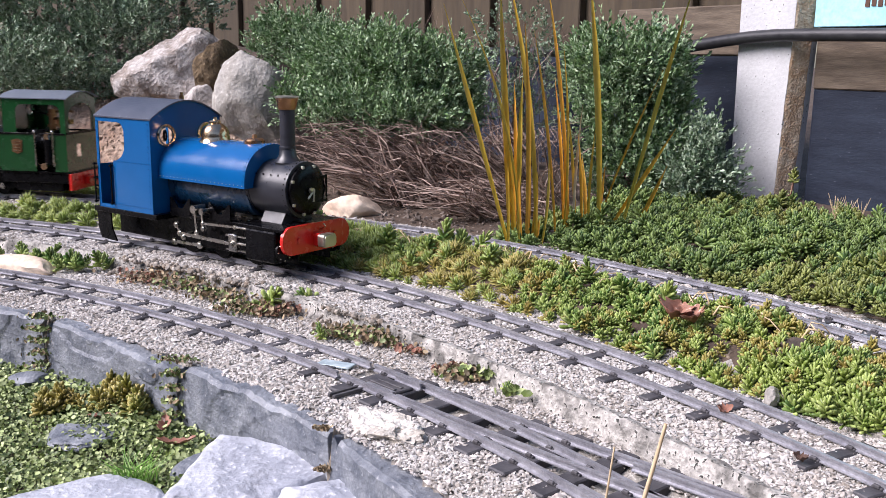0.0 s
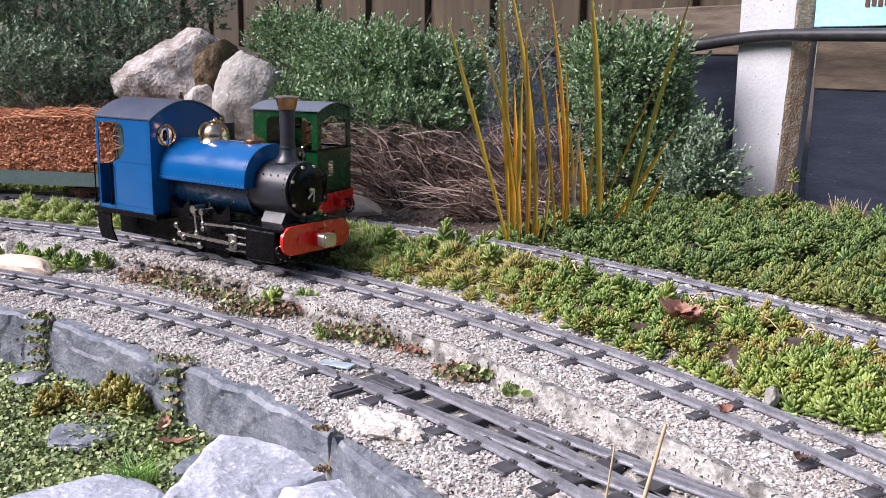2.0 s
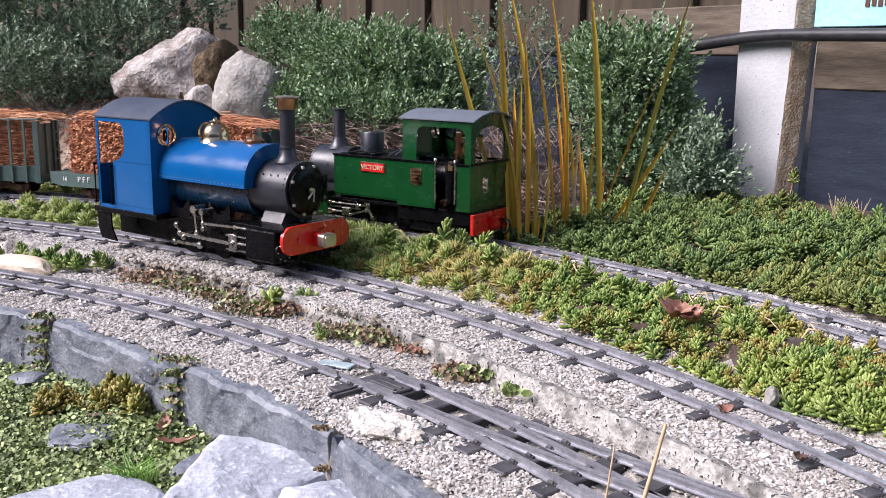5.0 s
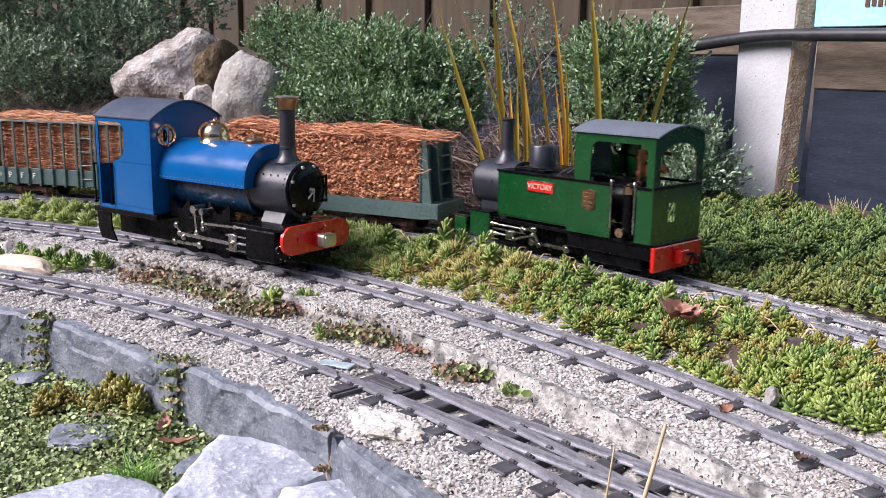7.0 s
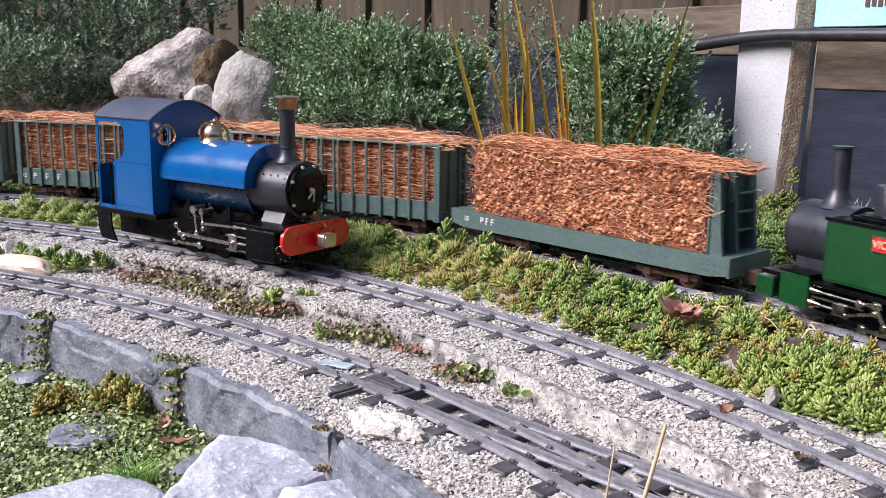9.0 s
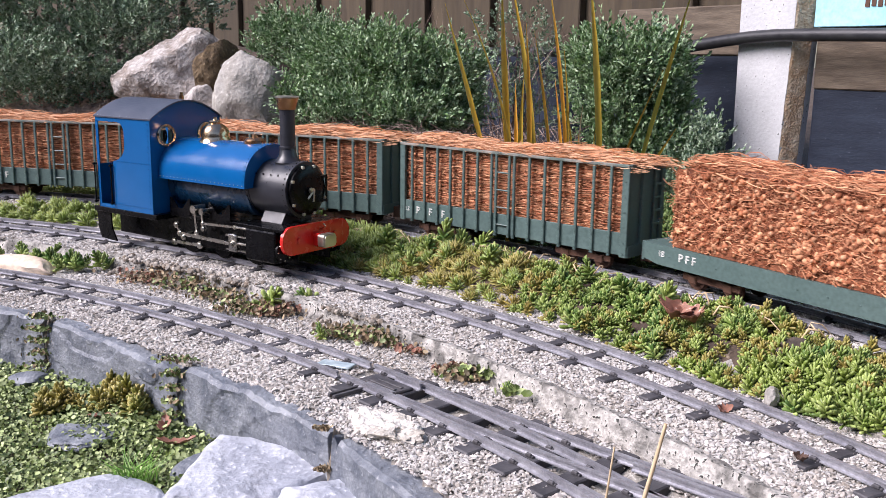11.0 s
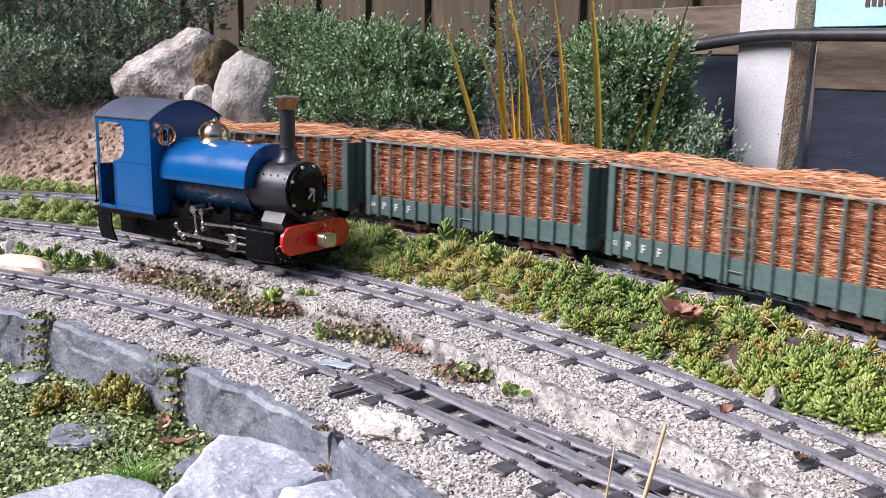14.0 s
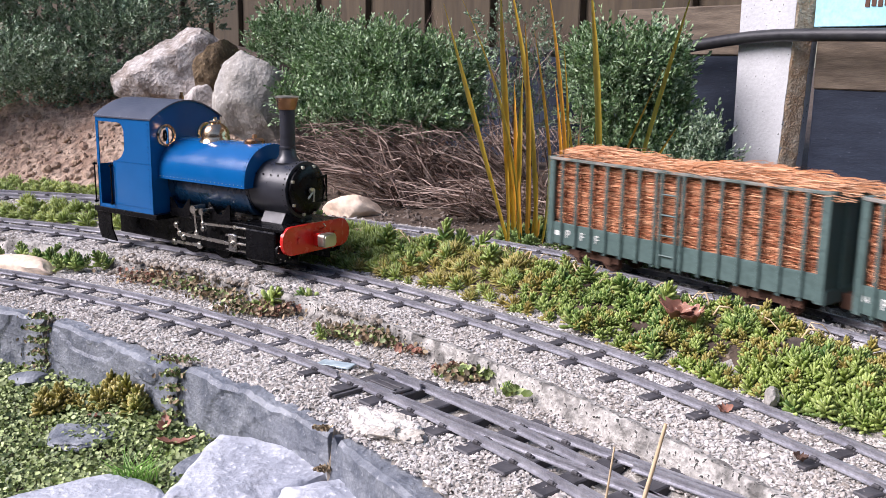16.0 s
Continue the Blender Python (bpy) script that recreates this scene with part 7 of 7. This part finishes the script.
# gaps between the slates filled by creepers
for k, (th, w_, n_c) in enumerate(((57.6, 0.0075, 6), (49.1, 0.0075, 6), (40.93, 0.0022, 3))):
    for j in range(n_c):
        r_k = SLAB_R - 0.0125
        c = FRONT_C + r_k * np.array([math.cos(radians(th)), math.sin(radians(th))])
        tuft("crevice_plant", "small creepers filling a gap between slates", (c[0], c[1], -0.072 + 0.060 * j / (n_c - 1)), w_, 110, 110 + 7 * k + j, ("moss", "cover", "cover") if k < 2 else ("moss", "moss"), 0.0023)
    c = FRONT_C + (SLAB_R - 0.002) * np.array([math.cos(radians(th)), math.sin(radians(th))])
    rock("filler_stone", "crumbly mortar plug between two slates", "crumbs", (c[0], c[1], -0.052), (0.0065, 0.0075, 0.036), 70 + k, 9, 0.16, turn=th - 90)


for k, (x, y, s_) in enumerate(((0.452, 1.335, 0.020), (0.392, 1.34, 0.018), (0.475, 1.25, 0.022), (0.505, 1.21, 0.020), (0.43, 1.28, 0.018), (0.36, 1.31, 0.016))):
    sprig("stonecrop_stalk", "taller stonecrop stalks at the foot of the post", (x, y, 0.023), s_, 200 + k, "sedum_bank", k % 4, 4)

red_stem = thing("stonecrop_shoot", "single stonecrop shoot on a bent reddish stalk before the dark board", "small plant", pose(0.470, 1.30, 0.030))
bm = bmesh.new()
tube(bm, [(-0.018, 0, -0.012), (-0.010, 0, 0.012), (0.004, 0.002, 0.020), (0.014, 0, 0.030), (0.016, 0, 0.048)], 0.0014, 7, 0.0011)
part("stalk", bm, "deadleaf", red_stem, "reddish fleshy stalk", smooth=60)
v_, f_ = scatter(*ROS[3], np.array([[0.016, 0.0, 0.044]]), rot_to(np.array([[0.05, -0.1, 1.0]]), np.array([0.4])), np.array([[0.014, 0.014, 0.017]]))
mesh_part("rosette", v_, f_, "sedum_bank_b", red_stem, "olive-green fleshy leaves", smooth=True, kind="")
for k, (x, y) in enumerate(((0.520, 1.235), (0.535, 1.225), (0.510, 1.21), (0.54, 1.20))):
    t_ = thing("dry_flower", "bleached dry flower stem standing in the stonecrop", "small plant", pose(x, y, 0.028))
    bm = bmesh.new()
    for j in range(5):
        a = j * 1.3 + k
        tube(bm, [(0, 0, -0.01), (0.002 * math.cos(a), 0.002 * math.sin(a), 0.02), (0.010 * math.cos(a), 0.008 * math.sin(a), 0.034 + 0.004 * (j % 3))], 0.0006, 5, 0.0003)
    part("stem", bm, "tan", t_, "bleached branching stems")


# ---- flax ----
def flax(name, label, root, blades, seed):
    """Folded strap leaves: foot and tip along x, height, width and how far the middle bows sideways."""
    t = thing(name, label, "flax plant", pose(*root))
    r = random.Random(seed)
    for fx, tx, h, w, bow, mt in blades:
        bm = bmesh.new()
        n, rows = 16, []
        by, lean, twist = r.uniform(-0.008, 0.008), r.uniform(0.0, 0.03), r.uniform(-0.5, 0.5)
        for i in range(n + 1):
            s = i / n
            p = Vector((fx + (tx - fx) * s + bow * 4 * s * (1 - s), by + lean * s ** 1.5, -0.012 + (h + 0.012) * s))
            ww = w * (0.62 + 0.5 * math.sin(min(1.0, s * 1.4) * 1.5)) * min(1.0, (1 - s) * 2.6 + 0.05)
            run = Vector((tx - fx + bow * 4 * (1 - 2 * s), 0, h)).normalized()
            side = Vector((run.z, 0.3 + twist * s, -run.x)).normalized()
            fold = Vector((0, ww * 0.28, 0))
            rows.append([bm.verts.new(p - side * ww / 2), bm.verts.new(p + fold), bm.verts.new(p + side * ww / 2), bm.verts.new(p + fold + Vector((0, 0.0006, 0)))])
        for a, b in zip(rows, rows[1:]):
            for k in range(4):
                j = (k + 1) % 4
                bm.faces.new((a[k], a[j], b[j], b[k]))
        part("blade", bm, mt, t, "long yellow-orange strap leaf", smooth=60)
    return t


Y_, O_, T_ = "blade", "blade_or", "tan"
flax_one = flax("flax", "yellow-orange flax clump beside the back track", (0.100, 1.150, 0.012),
     [(-0.0154, -0.104, 0.292, 0.0060, 0.000, Y_), (-0.0084, -0.036, 0.328, 0.0085, -0.003, Y_), (-0.006, -0.085, 0.302, 0.0036, 0.020, Y_), (0.016, -0.026, 0.328, 0.0064, 0.010, Y_), (0.0035, -0.006, 0.270, 0.0064, 0.004, O_),
      (-0.005, -0.007, 0.205, 0.0060, -0.002, Y_), (-0.019, -0.030, 0.160, 0.0046, 0.003, Y_), (-0.0014, -0.0154, 0.198, 0.0055, -0.002, O_), (0.011, 0.020, 0.032, 0.0062, 0.0, O_), (0.009, 0.016, 0.090, 0.0044, 0.002, Y_), (-0.010, -0.018, 0.130, 0.0050, 0.002, O_), (0.006, 0.001, 0.150, 0.0046, 0.003, O_), (0.020, 0.030, 0.110, 0.0036, 0.004, Y_)], 5)
flax_two = flax("flax", "second olive-yellow flax clump with broken leaves", (0.186, 1.208, 0.015),
     [(-0.021, -0.061, 0.334, 0.0050, 0.006, O_), (-0.039, -0.076, 0.259, 0.0042, 0.004, O_), (0.017, -0.0066, 0.334, 0.0085, 0.005, Y_), (0.043, 0.1285, 0.334, 0.0066, -0.002, Y_), (0.019, 0.114, 0.139, 0.0060, 0.0, O_), (0.058, 0.104, 0.092, 0.0060, 0.0, O_), (0.008, 0.092, 0.214, 0.0032, -0.004, O_),
      (-0.0285, -0.0445, 0.200, 0.0042, 0.003, O_), (-0.0175, -0.008, 0.170, 0.0040, -0.003, T_), (-0.0066, -0.015, 0.130, 0.0044, 0.003, O_), (0.004, 0.009, 0.140, 0.0042, -0.003, Y_), (-0.014, -0.0285, 0.160, 0.0042, 0.003, Y_), (0.012, 0.026, 0.090, 0.0050, 0.0, O_), (-0.024, -0.030, 0.110, 0.0040, 0.0, O_), (0.000, -0.004, 0.100, 0.0046, 0.002, O_), (-0.030, -0.036, 0.240, 0.0034, 0.006, Y_)], 6)


# ---- small loose things ----
def curled_leaf(label, at, ln, wd, turn, curl, mat="deadleaf", seed=0, tilt=0.0):
    bm = bmesh.new()
    n, rows = 12, []
    for i in range(n + 1):
        s = i / n
        w = wd * math.sin(math.pi * min(s * 0.92 + 0.05, 1)) ** 0.8 * (1 + 0.25 * math.sin(s * 26 + seed))
        z = curl * ln * (s - 0.5) ** 2 * 2
        rows.append([bm.verts.new(((s - 0.5) * ln, y * w, z + abs(y) * w * 0.8 + 0.0006 * math.sin(s * 17 + y * 5))) for y in (-1, -0.5, 0, 0.5, 1)])
    for a, b in zip(rows, rows[1:]):
        for k in range(4):
            bm.faces.new((a[k], a[k + 1], b[k + 1], b[k]))
    ex = bmesh.ops.extrude_face_region(bm, geom=bm.faces[:])
    bmesh.ops.translate(bm, vec=(0, 0, 0.0004), verts=[g for g in ex["geom"] if isinstance(g, bmesh.types.BMVert)])
    ob = part("dead_leaf", bm, mat, None, smooth=70, loc=pose(*at, tilt, 0, turn))
    return tagged(ob, label, "leaf")


curled_leaf("curled reddish-brown dead leaf among stonecrop", (0.194, 0.760, 0.028), 0.036, 0.014, 60, 0.5, seed=1, tilt=12)
curled_leaf("curled brown dead leaf folded beside another", (0.208, 0.754, 0.026), 0.030, 0.012, 100, 0.6, seed=2, tilt=-15)
curled_leaf("orange dead leaf lying among creepers", (-0.208, 0.695, -0.064), 0.030, 0.004, 8, 0.4, seed=3)
curled_leaf("pale brown lobed oak leaf among creepers", (-0.226, 0.723, -0.062), 0.032, 0.005, 100, 0.3, seed=4)
curled_leaf("grey-brown withered leaf against a slate", (-0.194, 0.738, -0.056), 0.036, 0.006, 115, 0.5, "tan", 5, 30)
curled_leaf("brown dead leaf below the slate wall", (-0.285, 0.752, -0.066), 0.028, 0.004, 5, 0.2, seed=6)
curled_leaf("small dark red leaf scrap on a rail", (0.192, 0.602, 0.006), 0.011, 0.004, 10, 0.9, seed=7, tilt=20)
curled_leaf("dark crumpled scrap in the ballast", (0.218, 0.531, 0.003), 0.009, 0.004, -40, 0.8, "twig", 8)
rock("earth_lump", "crumbly grey earth lump among stonecrop", "litter", (0.268, 0.688, 0.020), (0.017, 0.013, 0.014), 51, 10, 0.12)
rock("bark_chip", "pale split wood chip beside a rail", "boulder_grey", (0.236, 0.633, 0.006), (0.013, 0.006, 0.008), 53, 10, 0.10, turn=60)
bm = bmesh.new()
box(bm, -0.016, 0.016, -0.006, 0.006, -0.0008, 0.0008, 0.0003)
(xa, ya), aa = front_fn(0.055)
tagged(part("metal_shim", bm, "zinc", None, loc=pose(-0.0876, 0.7481, -0.0135, 2, -2, -28)), "pale blue-grey metal shim between the rails", "shim")


def stalk(label, pts, r, mat="tan"):
    bm = bmesh.new()
    tube(bm, pts, r, 7, r * 0.6)
    return tagged(part("dry_stalk", bm, mat, None, smooth=60), label, "stalk")


stalk("dry tan grass stalk standing before the points", [(0.072, 0.380, -0.080), (0.085, 0.400, -0.010), (0.0945, 0.405, 0.035), (0.1005, 0.408, 0.058), (0.1045, 0.410, 0.074)], 0.0014)
stalk("thin dry grass stalk before the points", [(0.060, 0.400, -0.078), (0.078, 0.420, 0.010), (0.0815, 0.422, 0.036), (0.084, 0.424, 0.056)], 0.0008)
r_s = random.Random(77)
for k in range(46):
    s = r_s.uniform(-0.25, 0.38)
    c = back_at(s)
    a = float(np.interp(s, S_AX, A_AX))
    o = -r_s.uniform(0.06, 0.10)
    x, y = c[0] - math.sin(a) * o, c[1] + math.cos(a) * o
    z = float(height(np.array([[x, y]]))[0]) + 0.008
    q = r_s.uniform(0, 6.3)
    pts = [(x + 0.02 * i / 3 * math.cos(q + i * 0.5), y + 0.014 * i / 3 * math.sin(q + i * 0.5), z + 0.010 * math.sin(i * 1.1)) for i in range(4)]
    stalk("bleached curled stem among stonecrop", pts, r_s.uniform(0.0006, 0.0011), "tan")
# grass tuft at the front
gt = thing("grass_tuft", "bright green tuft of grass between slates", "grass", pose(-0.222, 0.640, -0.078))
bm = bmesh.new()
r_t = random.Random(5)
for k in range(60):
    a, l = r_t.uniform(0, 6.3), r_t.uniform(0.012, 0.030)
    x, y = r_t.gauss(0, 0.006), r_t.gauss(0, 0.004)
    tube(bm, [(x, y, 0), (x + 0.3 * l * math.cos(a), y + 0.3 * l * math.sin(a), l * 0.7), (x + 0.7 * l * math.cos(a), y + 0.7 * l * math.sin(a), l)], 0.0007, 4, 0.0002)
o_ = part("grass_cluster", bm, "grass", gt)
o_["kind"] = "stuff"


# ---- the moving train ----
# seconds and how far the green engine has come along the back line
RUN = [(0.0, -0.8906), (0.5, -0.7568), (1.0, -0.6293), (1.5, -0.5305), (2.0, -0.4640), (2.5, -0.3991), (3.0, -0.3687), (3.5, -0.3379), (4.0, -0.304), (4.2, -0.2892),
       (6.3, -0.0736), (6.5, -0.0438), (7.0, 0.0379), (7.5, 0.1315), (8.0, 0.238), (8.5, 0.3527), (9.0, 0.4464), (9.2, 0.4803), (11.3, 0.769), (11.5, 0.8014),
       (12.0, 0.8981), (12.5, 1.0072), (13.0, 1.1337), (13.5, 1.2649), (14.0, 1.4014), (14.5, 1.5504), (15.0, 1.7045), (15.5, 1.8705), (16.0, 2.0508)]
OFFSETS = {"flat": -0.393, "boxes": (-0.7826, -1.1490, -1.5150, -1.8809)}


def run_at(t):
    ts, ss = [a for a, _ in RUN], [b for _, b in RUN]
    i = min(max(int(np.searchsorted(ts, t, side="right")) - 1, 0), len(RUN) - 2)

    def slope(k):
        if k == 0:
            return (ss[1] - ss[0]) / (ts[1] - ts[0])
        if k == len(RUN) - 1:
            return (ss[-1] - ss[-2]) / (ts[-1] - ts[-2])
        a, b = (ss[k] - ss[k - 1]) / (ts[k] - ts[k - 1]), (ss[k + 1] - ss[k]) / (ts[k + 1] - ts[k])
        ha, hb = ts[k] - ts[k - 1], ts[k + 1] - ts[k]
        return (a * hb + b * ha) / (ha + hb)
    h = ts[i + 1] - ts[i]
    u = min(max((t - ts[i]) / h, 0), 1)
    m0, m1 = slope(i) * h, slope(i + 1) * h
    return (2 * u ** 3 - 3 * u ** 2 + 1) * ss[i] + (u ** 3 - 2 * u ** 2 + u) * m0 + (-2 * u ** 3 + 3 * u ** 2) * ss[i + 1] + (u ** 3 - u ** 2) * m1


def motions():
    steps = [k * 0.2 for k in range(81)]
    walk(green, [(t, back_pose(run_at(t), 0.04)) for t in steps])
    for ob in (flat, flat_bale):
        walk(ob, [(t, back_pose(run_at(t) + OFFSETS["flat"], 0.1)) for t in steps])
    for w_, b_, off in zip(BOXES, BALES, OFFSETS["boxes"]):
        for ob in (w_, b_):
            walk(ob, [(t, back_pose(run_at(t) + off, 0.1)) for t in steps])
    # the flax is nudged as the train brushes past
    root = flax_one.matrix_basis.translation.copy()
    walk(flax_one, [(t, pose(root.x, root.y, root.z, 0, a, 0)) for t, a in ((0.0, 0), (4.5, 0), (6.4, -1.6), (7.4, -1.7), (8.6, 0.2), (11.0, 0.3), (12.2, 1.8), (13.0, 1.6), (14.4, -1.6), (15.4, -0.2), (16.0, 0))])
    bent = flax_two.children[0]
    walk(bent, [(t, pose(0, 0, 0, 0, a, 0)) for t, a in ((0.0, 0), (6.4, 0.6), (8.6, 0.2), (11.4, 0.5), (12.3, 5.5), (13.0, 5.2), (14.2, 0.6), (16.0, 0))])
    fine = [k / 30 for k in range(481)]
    ways = [run_at(t) + 0.8906 for t in fine]
    for wh in GREEN_WHEELS:
        c = wh.matrix_basis.translation.copy()
        walk(wh, [(t, pose(c.x, c.y, c.z, 0, math.degrees(s / 0.01485), 0)) for t, s in zip(fine, ways)])
    for rd, ph in GREEN_RODS:
        walk(rd, [(t, pose(ENGINE_SCALE * (-0.037 + 0.0065 * math.cos(s / 0.01485 + radians(ph))), 0, ENGINE_SCALE * (0.0150 - 0.0065 * math.sin(s / 0.01485 + radians(ph))))) for t, s in zip(fine, ways)])
    for wh in flat_wheels + BOX_WHEELS:
        c = wh.matrix_basis.translation.copy()
        walk(wh, [(t, pose(c.x, c.y, c.z, 0, math.degrees(s / 0.0105), 0)) for t, s in zip(fine, ways)])


motions()
